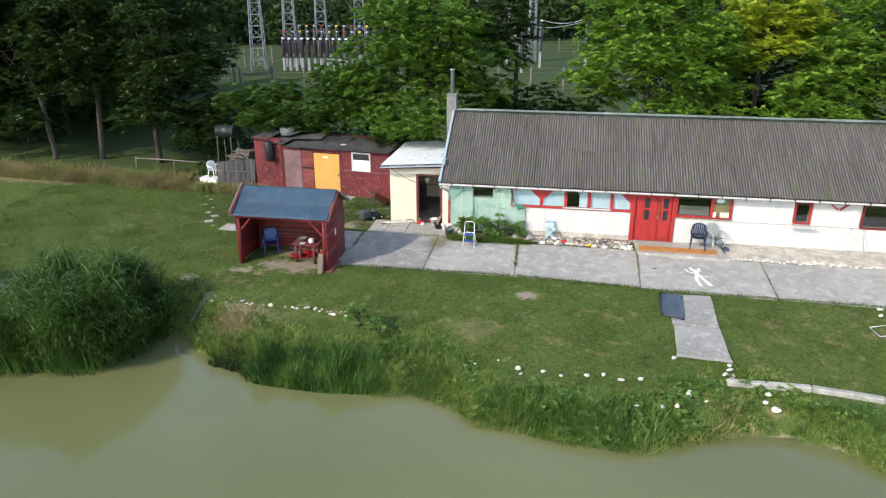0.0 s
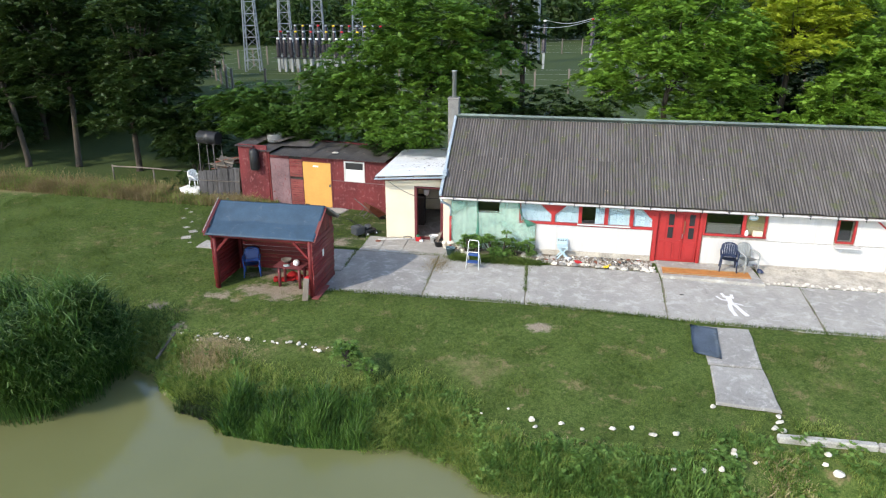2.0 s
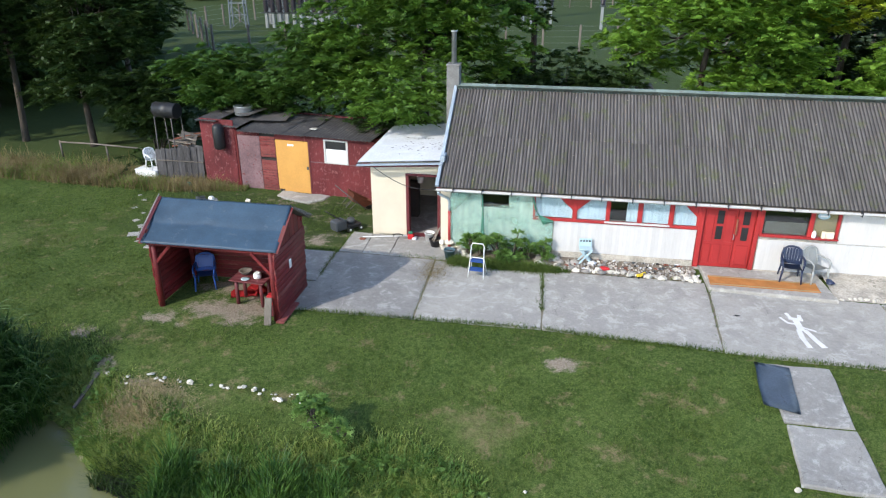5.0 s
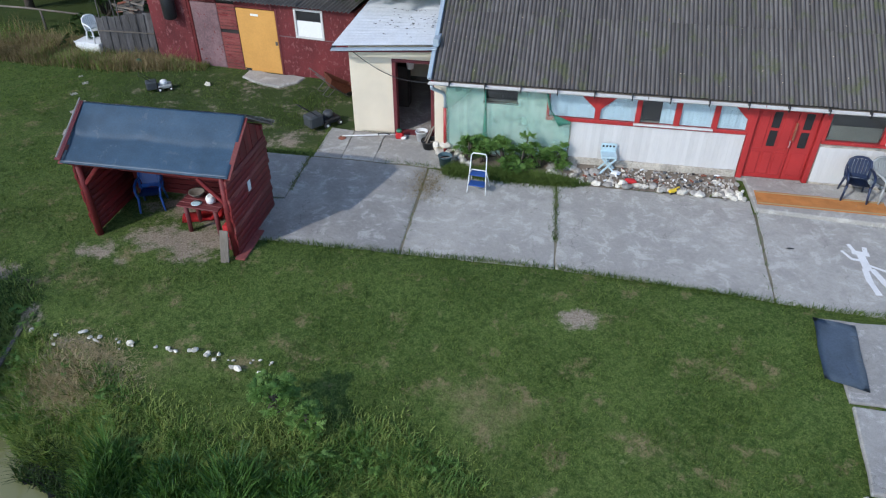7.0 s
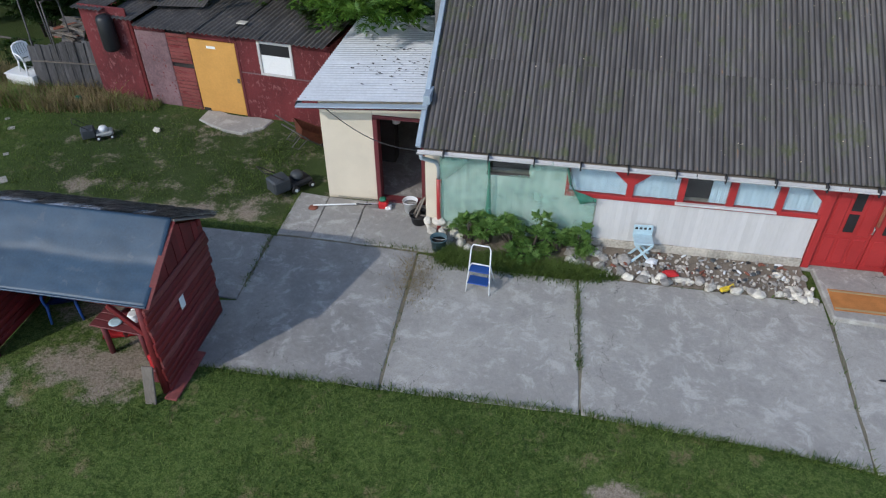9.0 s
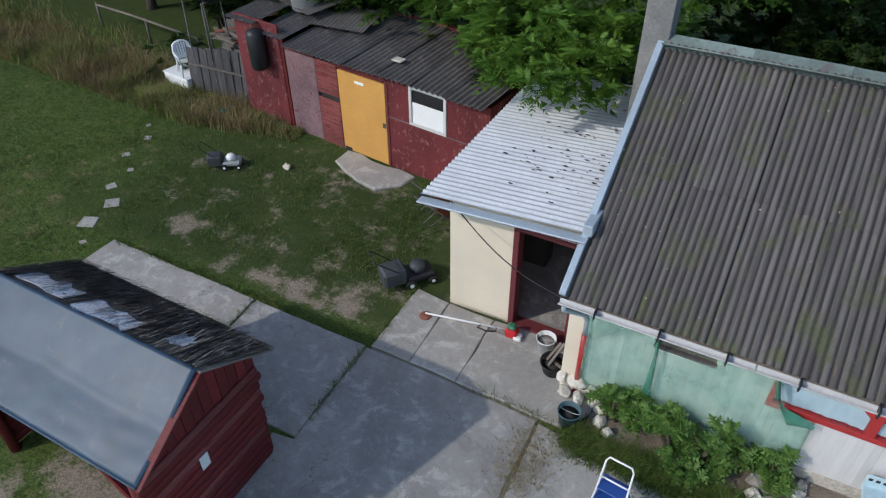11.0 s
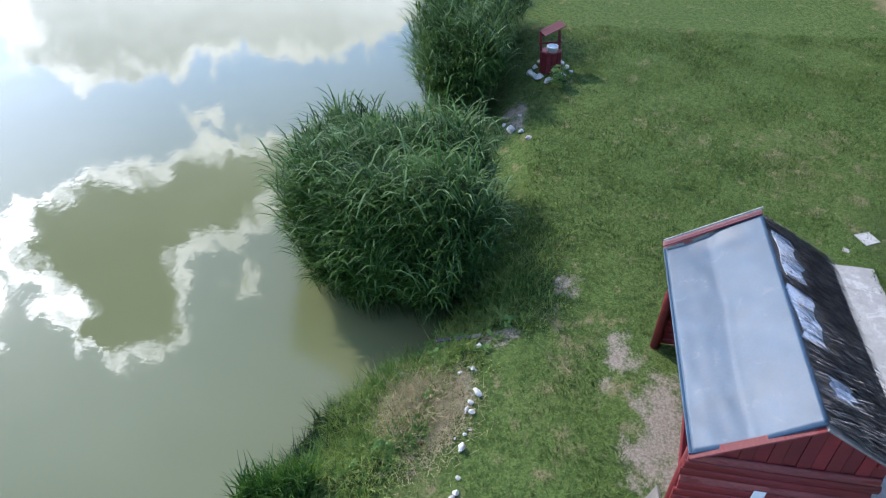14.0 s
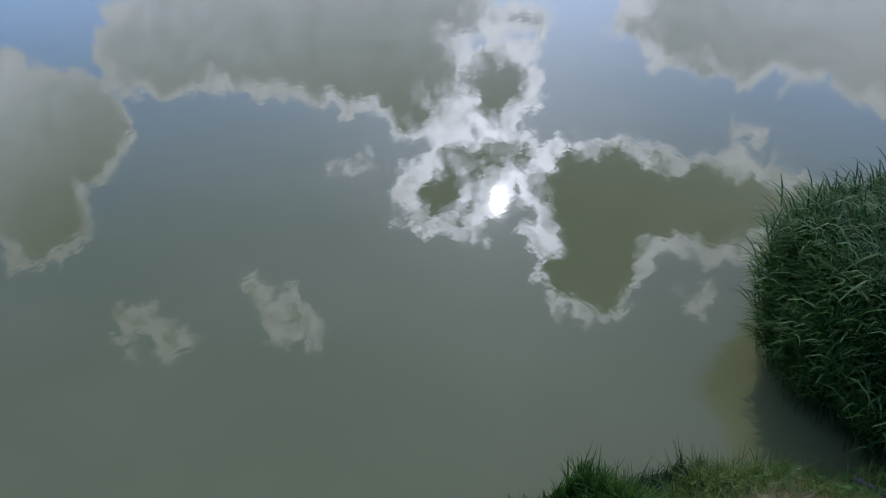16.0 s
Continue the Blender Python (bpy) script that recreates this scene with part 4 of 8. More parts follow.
    for u0, u1, open_to in ((2.53, 3.62, 0), (3.75, 4.58, 0), (4.70, 5.48, 0.5), (5.62, 6.36, 0), (6.49, 7.14, 0)):
        part("pane", box(u0, u1, -0.004, 0.002, 1.31, 2.02), M["glass"], strip)
        c0 = u0 + (u1 - u0) * (0.60 if open_to else 0)
        n = 26
        bm = bmesh.new()
        cols = []
        for i in range(n + 1):
            u = c0 + (u1 - c0) * i / n
            y = 0.035 + 0.007 * math.sin(i * 1.9) + 0.007 * math.sin(i * 0.7)
            cols.append([bm.verts.new((u, y, z)) for z in (1.32, 1.66, 2.02)])
        for a, b in zip(cols, cols[1:]):
            for j in range(2):
                bm.faces.new((a[j], b[j], b[j + 1], a[j + 1])).smooth = True
        part("curtain", bm, M["curtain"], strip, "pale blue patterned curtain")
    part("sill", box(4.55, 6.4, -0.11, -0.03, 1.275, 1.315, 0.006), M["white_board"], strip, "white wooden sill")
    # small high window behind the netting
    w = part("window", box(0.9, 1.76, -0.03, 0.05, 1.53, 1.57, 0.005), M["rust_tin"], h, "small dark window")
    part("pane", box(0.92, 1.74, 0.04, 0.048, 1.57, 2.02), M["glass"], w)
    # wide window by the door
    w = part("window", box(8.88, 10.95, -0.05, 0.06, 1.14, 1.22, 0.008), M["red"], h, "wide red-framed window with a tan blind")
    part("head", box(8.88, 10.95, -0.04, 0.06, 1.96, 2.06, 0.008), M["red"], w)
    for u, ww in ((8.86, 0.08), (10.14, 0.12), (10.86, 0.08)):
        part("post", box(u, u + ww, -0.045, 0.06, 1.22, 1.96, 0.008), M["red"], w)
    part("pane", box(8.94, 10.14, 0.0, 0.006, 1.22, 1.96), M["glass"], w)
    part("pane", box(10.26, 10.86, 0.0, 0.006, 1.22, 1.96), M["glass"], w)
    part("blind", box(10.26, 10.86, 0.03, 0.04, 1.22, 1.96), M["tan"], w, "tan paper behind the pane")
    part("poster", box(9.0, 10.1, 0.03, 0.04, 1.24, 1.60), M["wood_old"], w, "brown lower screen")
    disc = bmesh.new()
    bmesh.ops.create_circle(disc, cap_ends=True, segments=28, radius=0.16, matrix=pose(10.48, -0.008, 1.86, 90) @ Matrix.Diagonal((1, 0.62, 1, 1)))
    sg = part("sticker", disc, M["cyan"], w, "round blue sticker")
    part("mark", box(10.38, 10.58, -0.014, -0.010, 1.83, 1.88), M["white"], sg, "white bar on the sticker")
    for x, c in ((10.30, "white"), (10.55, "cream")):
        part("jar", lathe([(0.05, 0), (0.06, 0.02), (0.06, 0.14), (0.035, 0.17), (0.035, 0.2)], 12, at=(x, -0.075, 1.225)), M[c], w, "small jar on the sill")
    part("packet", box(10.5, 10.82, -0.11, -0.03, 1.225, 1.42, 0.01), M["cream"], w, "pale packet on the sill")
    part("sill", box(10.0, 10.95, -0.14, -0.05, 1.19, 1.225, 0.006), M["red"], w)
    # small window with a shelf
    w = part("window", box(13.18, 13.76, -0.05, 0.06, 1.12, 1.18, 0.008), M["red"], h, "small red-framed window over a white shelf")
    for u in (13.16, 13.70):
        part("post", box(u, u + 0.07, -0.045, 0.06, 1.18, 1.94, 0.008), M["red"], w)
    part("head", box(13.16, 13.77, -0.045, 0.06, 1.94, 2.0, 0.008), M["red"], w)
    part("pane", box(13.23, 13.70, 0.01, 0.016, 1.18, 1.94), M["glass"], w)
    part("shelf", box(13.12, 13.95, -0.3, -0.03, 1.02, 1.06, 0.008), M["white_board"], w, "white window shelf")
    w = part("window", box(15.54, 17.32, -0.05, 0.06, 1.04, 1.10, 0.008), M["red_dark"], h, "wide dark window")
    for u in (15.52, 17.24):
        part("post", box(u, u + 0.08, -0.045, 0.06, 1.10, 1.94, 0.008), M["red_dark"], w)
    part("head", box(15.52, 17.32, -0.045, 0.06, 1.94, 2.0, 0.008), M["red_dark"], w)
    part("pane", box(15.60, 17.24, 0.01, 0.016, 1.10, 1.94), M["glass"], w)
    for s in (-1, 1):
        part("brace", beam((14.68 + s * 0.03, -0.03, 1.74), (14.68 + s * 0.34, -0.03, 2.0), 0.05, 0.12, 0.006, up=(0, 1, 0)), M["red"], h, "red gable bracket")
    # double door
    d = part("door", box(7.34, 8.74, 0.06, 0.11, 0.07, 1.93), M["red"], h, "red panelled double door with small panes")
    for u0, u1, z0, z1 in ((7.2, 7.34, 0.04, 2.0), (8.74, 8.86, 0.04, 2.0), (7.34, 8.74, 1.92, 2.02)):
        part("frame", box(u0, u1, -0.05, 0.12, z0, z1, 0.01), M["red"], d)
    part("threshold", box(7.2, 8.86, -0.09, 0.1, 0.0, 0.07, 0.01), M["concrete"], d, "concrete threshold")
    for u0, u1 in ((7.36, 8.24), (8.26, 8.72)):
        wd = u1 - u0
        leaf = part("leaf", box(u0, u1, 0.03, 0.07, 0.08, 1.91, 0.008), M["red"], d)
        if wd > 0.6:
            boxes = [(0.06, 0.27, 0.12, 0.72), (0.33, 0.54, 0.12, 0.72), (0.60, 0.82, 0.12, 0.72), (0.06, 0.27, 0.80, 1.78), (0.60, 0.82, 0.80, 1.78)]
            lights = [(0.34, 0.52, 0.88, 1.28), (0.34, 0.52, 1.36, 1.76)]
        else:
            boxes, lights = [(0.06, 0.40, 0.12, 0.72)], [(0.14, 0.32, 0.88, 1.28), (0.14, 0.32, 1.36, 1.76)]
        for a, b, z0, z1 in boxes:
            part("panel", box(u0 + a, u0 + b, 0.008, 0.032, 0.08 + z0, 0.08 + z1, 0.012), M["red"], leaf)
        for a, b, z0, z1 in lights:
            part("pane", box(u0 + a, u0 + b, 0.012, 0.024, 0.08 + z0, 0.08 + z1), M["black"], leaf, "dark glass pane")
    part("handle", tube([(8.20, -0.01, 0.98), (8.20, -0.05, 1.0), (8.20, -0.05, 1.12), (8.20, -0.01, 1.14)], 0.012, 8), M["steel"], d, "worn steel handle")
    part("door_hanging", beam((8.25, -0.015, 1.15), (8.24, -0.02, 1.62), 0.07, 0.03, 0.012), M["terracotta"], d, "pale hanging ornament on the door")
    # boards, each one a piece
    def boards(u0, u1, z0, z1, material, wide, y=0.0, step=None):
        me = mesh_of("board", box(0.0005, wide - 0.0005, -0.012, 0.02, 0, z1 - z0, 0.0018), material)
        for i in range(int(round((u1 - u0) / wide))):
            ob = part("board", me, material, h)
            ob.location = (u0 + i * wide, y + random.uniform(-0.003, 0.003), z0 + random.uniform(-0.006, 0.006))
    boards(3.10, 7.18, 0.25, 1.22, M["white_board"], 0.102)
    boards(8.90, LONG, 0.10, 1.04, M["white_board"], 0.117)
    boards(10.98, 13.14, 1.06, 2.1, M["white_board"], 0.12, 0.012)
    boards(13.80, 15.48, 1.06, 2.1, M["white_board"], 0.12, 0.012)
    boards(17.36, LONG, 1.06, 2.1, M["white_board"], 0.12, 0.012)
    boards(0.0, 0.90, 0.12, 2.08, M["green_board"], 0.1)
    boards(0.90, 1.76, 0.12, 1.53, M["green_board"], 0.1075)
    boards(1.76, 2.46, 0.12, 2.08, M["green_board"], 0.1)
    boards(2.46, 3.08, 0.12, 1.22, M["green_board"], 0.1)
    # roof sheets, two courses on each slope
    slope = math.atan2(RIDGE_Z - EAVE_Z, RIDGE_Y - EAVE_Y)
    run = math.hypot(RIDGE_Z - EAVE_Z, RIDGE_Y - EAVE_Y)
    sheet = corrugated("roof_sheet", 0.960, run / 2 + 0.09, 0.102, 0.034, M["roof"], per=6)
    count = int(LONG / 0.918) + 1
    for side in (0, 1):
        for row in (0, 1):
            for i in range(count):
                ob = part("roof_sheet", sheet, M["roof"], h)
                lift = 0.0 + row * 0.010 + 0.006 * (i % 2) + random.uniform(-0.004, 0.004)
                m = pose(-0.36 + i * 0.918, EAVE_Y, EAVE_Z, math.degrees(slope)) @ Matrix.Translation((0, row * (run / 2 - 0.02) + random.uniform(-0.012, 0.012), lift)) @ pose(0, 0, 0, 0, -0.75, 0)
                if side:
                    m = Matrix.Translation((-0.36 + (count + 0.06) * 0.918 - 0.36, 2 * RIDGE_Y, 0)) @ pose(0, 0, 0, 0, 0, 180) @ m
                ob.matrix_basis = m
    for i in range(17):
        u = -0.36 + i * 1.265
        bm = bmesh.new()
        for s in (-1, 1):
            box(u, u + 1.30, 0, 0.24, 0, 0.018, 0.004, bm, Matrix.Translation((0, RIDGE_Y, RIDGE_Z - 0.005 + 0.004 * (i % 2))) @ pose(0, 0, 0, -30 * s) @ (Matrix.Scale(-1, 4, (0, 1, 0)) if s > 0 else Matrix.Identity(4)))
        tube([(u, RIDGE_Y, RIDGE_Z - 0.02), (u + 1.30, RIDGE_Y, RIDGE_Z - 0.02)], 0.045, 10, bm)
        part("ridge_cap", bm, M["ridge"], h, "greenish grey ridge capping")
    for side, y in ((1, EAVE_Y),):
        a, b = Vector((-0.40, EAVE_Y - 0.02, EAVE_Z + 0.02)), Vector((-0.40, RIDGE_Y, RIDGE_Z + 0.05))
        part("verge_trim", beam(a, b, 0.10, 0.09, 0.008), M["flash"], h, "pale blue-grey metal verge trim")
        part("verge_trim", beam((LONG + 0.05, EAVE_Y - 0.02, EAVE_Z + 0.02), (LONG + 0.05, RIDGE_Y, RIDGE_Z + 0.05), 0.10, 0.09, 0.008), M["flash"], h, "pale blue-grey metal verge trim")
    # rafters' fascia, gutter, brackets
    part("fascia", beam((-0.3, EAVE_Y + 0.07, EAVE_Z - 0.06), (LONG, EAVE_Y + 0.07, EAVE_Z - 0.06), 0.12, 0.025, 0.004), M["wood_old"], h, "weathered fascia board")
    part("soffit", box(-0.3, LONG, EAVE_Y + 0.08, 0.03, 2.10, 2.125), M["wood_old"], h, "weathered soffit boards")
    for x0 in np.arange(-0.42, LONG, 2.6):
        bm = bmesh.new()
        x1 = min(x0 + 2.58, LONG + 0.1)
        rows = []
        for x in (x0, x1):
            rows.append([bm.verts.new((x, EAVE_Y - 0.055 + 0.062 * math.cos(t), EAVE_Z - 0.055 + 0.062 * math.sin(t))) for t in np.linspace(math.pi, 2 * math.pi, 9)]
                        + [bm.verts.new((x, EAVE_Y - 0.055 + 0.054 * math.cos(t), EAVE_Z - 0.055 + 0.054 * math.sin(t))) for t in np.linspace(2 * math.pi, math.pi, 9)])
        for i in range(18):
            bm.faces.new((rows[0][i], rows[0][(i + 1) % 18], rows[1][(i + 1) % 18], rows[1][i])).smooth = True
        part("gutter", bm, M["gutter"], h, "pale half-round gutter")
    bk = mesh_of("gutter_bracket", box(-0.012, 0.012, -0.13, 0.02, -0.13, 0.012, 0.004), M["black"])
    for x in np.arange(0.1, LONG, 0.86):
        part("gutter_bracket", bk, M["black"], h, "dark gutter bracket").location = (x, EAVE_Y, EAVE_Z - 0.01)
    pipe = [(-0.34, EAVE_Y - 0.055, EAVE_Z - 0.12), (-0.34, EAVE_Y - 0.05, EAVE_Z - 0.20), (-0.10, -0.09, EAVE_Z - 0.42), (-0.05, -0.06, EAVE_Z - 0.55), (-0.05, -0.06, 1.35)]
    part("downpipe", tube(pipe, 0.042, 12), M["flash"], h, "grey metal downpipe")
    part("downpipe", tube([(-0.05, -0.06, 1.35), (-0.05, -0.06, 0.1)], 0.05, 12), M["red"], h, "red-painted lower downpipe")
    # chimney
    ch = part("chimney", box(-0.73, -0.31, 3.28, 3.72, 2.2, 5.10, 0.01), M["chimney"], h, "grey rendered chimney")
    part("chimney_cap", box(-0.75, -0.29, 3.26, 3.74, 5.10, 5.16, 0.015), M["chimney"], ch)
    part("flue", lathe([(0.085, 5.15), (0.085, 6.15), (0.11, 6.16), (0.11, 6.20)], 12, at=(-0.52, 3.5, 0)), M["steel"], ch, "metal flue pipe")


house()


def netting():
    """Green shade net hung over the boarded corner, gathered at the ends."""
    t = thing("shade_net", "torn green shade net draped over the boarded wall", "net", HOUSE)
    bm = bmesh.new()
    nu, nz = 60, 16
    grid = []
    for i in range(nu + 1):
        u = -0.02 + 3.1 * i / nu
        top = 2.08 if u < 2.45 else 2.08 - 0.9 * min(1, (u - 2.45) / 0.3)
        top = max(top, 1.24) - (0.10 * math.sin((u - 0.02) * 2.1) ** 2 if u < 0.9 else 0)
        low = 0.22 + 0.08 * math.sin(u * 5)
        col = []
        for j in range(nz + 1):
            z = low + (top - low) * j / nz
            fold = 0.016 * math.sin(u * 4 + 1.3 * math.sin(z * 2.1)) + 0.012 * noise.noise((u * 2.5, z * 1.2, 3.0)) + 0.006 * math.sin(u * 17 + z * 4)
            col.append(bm.verts.new((u, -0.10 - 0.05 * (1 - j / nz) + fold, z)))
        grid.append(col)
    for a, b in zip(grid, grid[1:]):
        for j in range(nz):
            u, z = a[j].co.x, a[j].co.z
            if 0.93 < u < 1.70 and z > 1.58:
                continue
            bm.faces.new((a[j], b[j], b[j + 1], a[j + 1])).smooth = True
    part("net_sheet", bm, M["net"], t)
    def drape(top, low, bulge):
        """A loose fold hung between two edges, standing off the wall."""
        bm = bmesh.new()
        rows = []
        for j in range(7):
            v = j / 6
            row = []
            for i in range(13):
                f = i / 12 * (len(top) - 1)
                k = min(int(f), len(top) - 2)
                a = Vector(top[k]).lerp(Vector(top[k + 1]), f - k)
                b = Vector(low[k]).lerp(Vector(low[k + 1]), f - k)
                q = a.lerp(b, v)
                row.append(bm.verts.new((q.x, -0.15 - bulge * math.sin(math.pi * v) - 0.012 * math.sin(i * 1.7 + j), q.y)))
            rows.append(row)
        for a, b in zip(rows, rows[1:]):
            for i in range(12):
                bm.faces.new((a[i], a[i + 1], b[i + 1], b[i])).smooth = True
        return bm
    part("net_fold", drape([(2.42, 2.02), (2.50, 1.62), (2.66, 1.42), (3.08, 1.27)], [(2.47, 1.98), (2.60, 1.50), (2.78, 1.12), (3.06, 1.20)], 0.06), M["net_dark"], t, "gathered dark fold of net")
    part("net_fold", drape([(0.0, 2.05), (0.30, 2.02), (0.62, 1.96)], [(0.0, 1.42), (0.12, 1.40), (0.60, 1.90)], 0.05), M["net"], t, "slack corner of net")
    part("net_fold", drape([(0.93, 1.95), (0.95, 1.5), (0.93, 0.9), (0.90, 0.5)], [(0.97, 1.95), (1.0, 1.5), (1.03, 0.9), (1.06, 0.5)], 0.03), M["net_dark"], t, "gathered dark fold of net")


netting()


def annex():
    a = thing("annex", "cream rendered lean-to with an open maroon doorway and zinc roof", "shed", pose(-3.42, 28.42, 0.0, 0, 0, -2.3))
    part("wall", box(-2.38, -1.24, 0, 0.2, 0, 2.5, 0.01), M["cream"], a, "cream front wall")
    part("wall", box(-1.24, -0.02, 0, 0.2, 2.08, 2.55), M["cream"], a, "cream wall over the door")
    part("wall", box(-2.38, -2.18, 0.2, 3.9, 0, 2.45), M["cream"], a, "cream side wall")
    part("wall", box(-2.38, 0.1, 3.9, 4.1, 0, 2.5), M["cream"], a, "cream back wall")
    part("wall", box(-0.12, 0.1, 0.0, 3.9, 0, 2.55), M["cream"], a, "cream inner wall")
    part("floor", box(-2.18, -0.12, 0.0, 3.9, -0.05, 0.06), M["concrete_dark"], a)
    d = part("door_frame", box(-1.24, -1.14, -0.03, 0.2, 0, 2.08, 0.008), M["maroon"], a, "maroon door frame")
    part("post", box(-0.22, -0.12, -0.03, 0.2, 0, 2.08, 0.008), M["maroon"], d)
    part("lintel", box(-1.24, -0.12, -0.03, 0.2, 2.08, 2.16, 0.008), M["maroon"], d)
    part("door", box(-0.24, -0.19, 0.2, 1.1, 0.06, 2.05, 0.008), M["maroon"], a, "maroon door folded inward")
    part("threshold", box(-1.14, -0.22, -0.06, 0.2, 0.0, 0.08, 0.01), M["maroon"], a)
    # added box, the doorway's darkness put into its colour
    part("shelf", box(-2.1, -1.2, 1.6, 2.0, 0.06, 1.3, 0.02), M["dark"], a, "near-black box inside the annex")
    part("hanging_bucket", lathe([(0.09, 0), (0.12, 0.22), (0.125, 0.22)], 14, at=(-0.92, 0.75, 1.62)), M["white"], a, "white bucket hanging inside")
    sheet = corrugated("zinc_sheet", 0.96, 2.72, 0.12, 0.036, M["tin"], 0.003, 6)
    for i in range(5):
        ob = part("zinc_sheet", sheet, M["tin"], a)
        # waves run along x: the sheet is turned a quarter
        ob.matrix_basis = pose(0.05, -0.46 + i * 0.96, 2.76, -4.0, 0, 90)
    f = part("fascia", beam((-2.66, -0.50, 2.50), (0.04, -0.50, 2.69), 0.17, 0.03, 0.006), M["flash"], a, "blue-grey metal roof edge")
    part("fascia_board", beam((-2.6, -0.44, 2.44), (0.0, -0.44, 2.60), 0.10, 0.03, 0.004), M["maroon"], f)
    part("flashing", box(-0.06, 0.08, -0.46, 3.9, 2.72, 2.90, 0.01), M["flash"], a, "upstand flashing against the house roof")
    part("edge_board", beam((-2.66, -0.46, 2.49), (-2.66, 3.9, 2.49), 0.1, 0.03, 0.005), M["black"], a)
    for y in (0.05, 1.3, 2.6, 3.7):
        part("rafter", beam((-2.6, y, 2.47), (0.0, y, 2.62), 0.07, 0.10), M["wood_old"], a)


annex()


def roof_litter():
    """Fallen leaves and dirt caught in the waves of the lean-to roof."""
    rng = random.Random(17)
    bm = bmesh.new()
    for i in range(80):
        x, y = -0.95 + rng.gauss(0, 0.55), 1.3 + rng.gauss(0, 0.7)
        if not -2.5 < x < -0.1 or not -0.2 < y < 3.4:
            continue
        z = 2.76 + 0.0699 * x + 0.022
        r = rng.uniform(0.010, 0.034)
        a = rng.uniform(0, 3)
        bm.faces.new([bm.verts.new((x + r * 1.6 * math.cos(a + q), y + r * 0.7 * math.sin(a + q), z + rng.uniform(-0.004, 0.012))) for q in (0, 1.3, 2.5, 3.9, 5.1)])
    solo("roof_litter", bm, M["wood_dark"], "dead leaves and dirt caught on the zinc roof", "leaf litter", pose(-3.42, 28.42, 0.0, 0, 0, -2.3), kind="stuff")


roof_litter()


def shed():
    ang = -9.3
    s = thing("shed", "patched red wooden shed with a yellow door and old sheet roof", "shed", pose(-8.96, 31.97, 0.0, 0, 0, ang))
    top = 2.28
    part("wall", box(0.0, 2.62, 0, 0.12, -0.1, 1.36, 0.006), M["red_shed"], s, "weathered red boarded wall")
    part("wall", box(0.0, 0.66, 0, 0.12, 1.36, top, 0.006), M["red_shed"], s)
    part("wall", box(1.54, 2.62, 0, 0.12, 1.36, top, 0.006), M["red_shed"], s)
    part("wall", box(0.66, 1.54, 0, 0.12, 2.20, top, 0.004), M["red_shed"], s)
    part("batten", box(0.0, 2.62, -0.012, 0.0, 1.30, 1.33), M["pink_shed"], s)
    part("wall", box(-4.5, -1.40, 0.04, 0.14, -0.1, top, 0.006), M["dark"], s, "dark backing")
    part("wall", box(2.50, 2.62, 0.12, 2.4, -0.1, top), M["red_shed"], s)
    part("wall", box(-4.5, -4.38, 0.12, 2.4, -0.1, top), M["red_shed"], s)
    part("wall", box(-4.5, 2.62, 2.4, 2.52, -0.1, 2.5), M["red_shed"], s)
    d = part("door", box(-1.36, -0.02, -0.035, 0.02, 0.06, 2.06, 0.008), M["yellow"], s, "flat yellow door with a broken corner")
    part("name_plate", box(-0.86, -0.60, -0.042, -0.034, 1.86, 1.93, 0.004), M["white"], d, "small white plate")
    part("hasp", box(-0.12, -0.04, -0.05, -0.034, 1.0, 1.12, 0.004), M["rust_tin"], d)
    part("frame", box(-0.02, 0.04, -0.02, 0.03, 0, 2.12, 0.004), M["maroon"], d)
    part("broken_corner", box(-1.34, -1.12, -0.038, -0.03, 0.05, 0.14, 0.004), M["dark"], d, "dark gap at the broken corner")
    for i in range(21):  # peeling slats beside the door, one of them gone
        z = 0.08 + i * 0.101
        if i == 12:
            continue
        part("slat", beam((-2.02, -0.02 - 0.008 * (i % 2), z), (-1.38, -0.02, z + 0.010 * math.sin(i)), 0.03, 0.094, 0.012), M["red_bleached"], s)
    part("lintel_board", box(-1.40, 0.0, -0.01, 0.10, 2.08, top, 0.006), M["red_shed"], s)
    part("panel", box(-2.98, -2.04, -0.02, 0.03, 0.0, 2.12, 0.006), M["pink_shed"], s, "bleached pink panel")
    part("strip", box(-2.98, -2.04, -0.03, 0.02, 2.14, 2.26, 0.006), M["red_shed"], s)
    part("post", box(-3.08, -2.99, -0.04, 0.05, 0.0, 2.4, 0.006), M["red_dark"], s)
    part("end_panel", box(-4.55, -3.09, -0.05, 0.0, -0.05, 2.66, 0.01), M["red_shed"], s, "tall dark red end panel")
    w = part("window", box(0.62, 1.58, -0.03, 0.04, 1.32, 1.38, 0.006), M["white_board"], s, "half-painted white window")
    part("head", box(0.62, 1.58, -0.03, 0.04, 2.16, 2.22, 0.006), M["white_board"], w)
    for u in (0.62, 1.51):
        part("post", box(u, u + 0.07, -0.03, 0.04, 1.38, 2.16, 0.006), M["white_board"], w)
    part("pane", box(0.69, 1.51, 0.0, 0.008, 1.38, 1.86), M["white"], w, "whitewashed lower pane")
    part("pane", box(0.69, 1.51, 0.012, 0.02, 1.86, 2.16), M["black"], w, "dark upper pane")
    sheet = corrugated("old_sheet", 0.92, 2.9, 0.13, 0.04, M["rust_tin"], 0.006, 6)
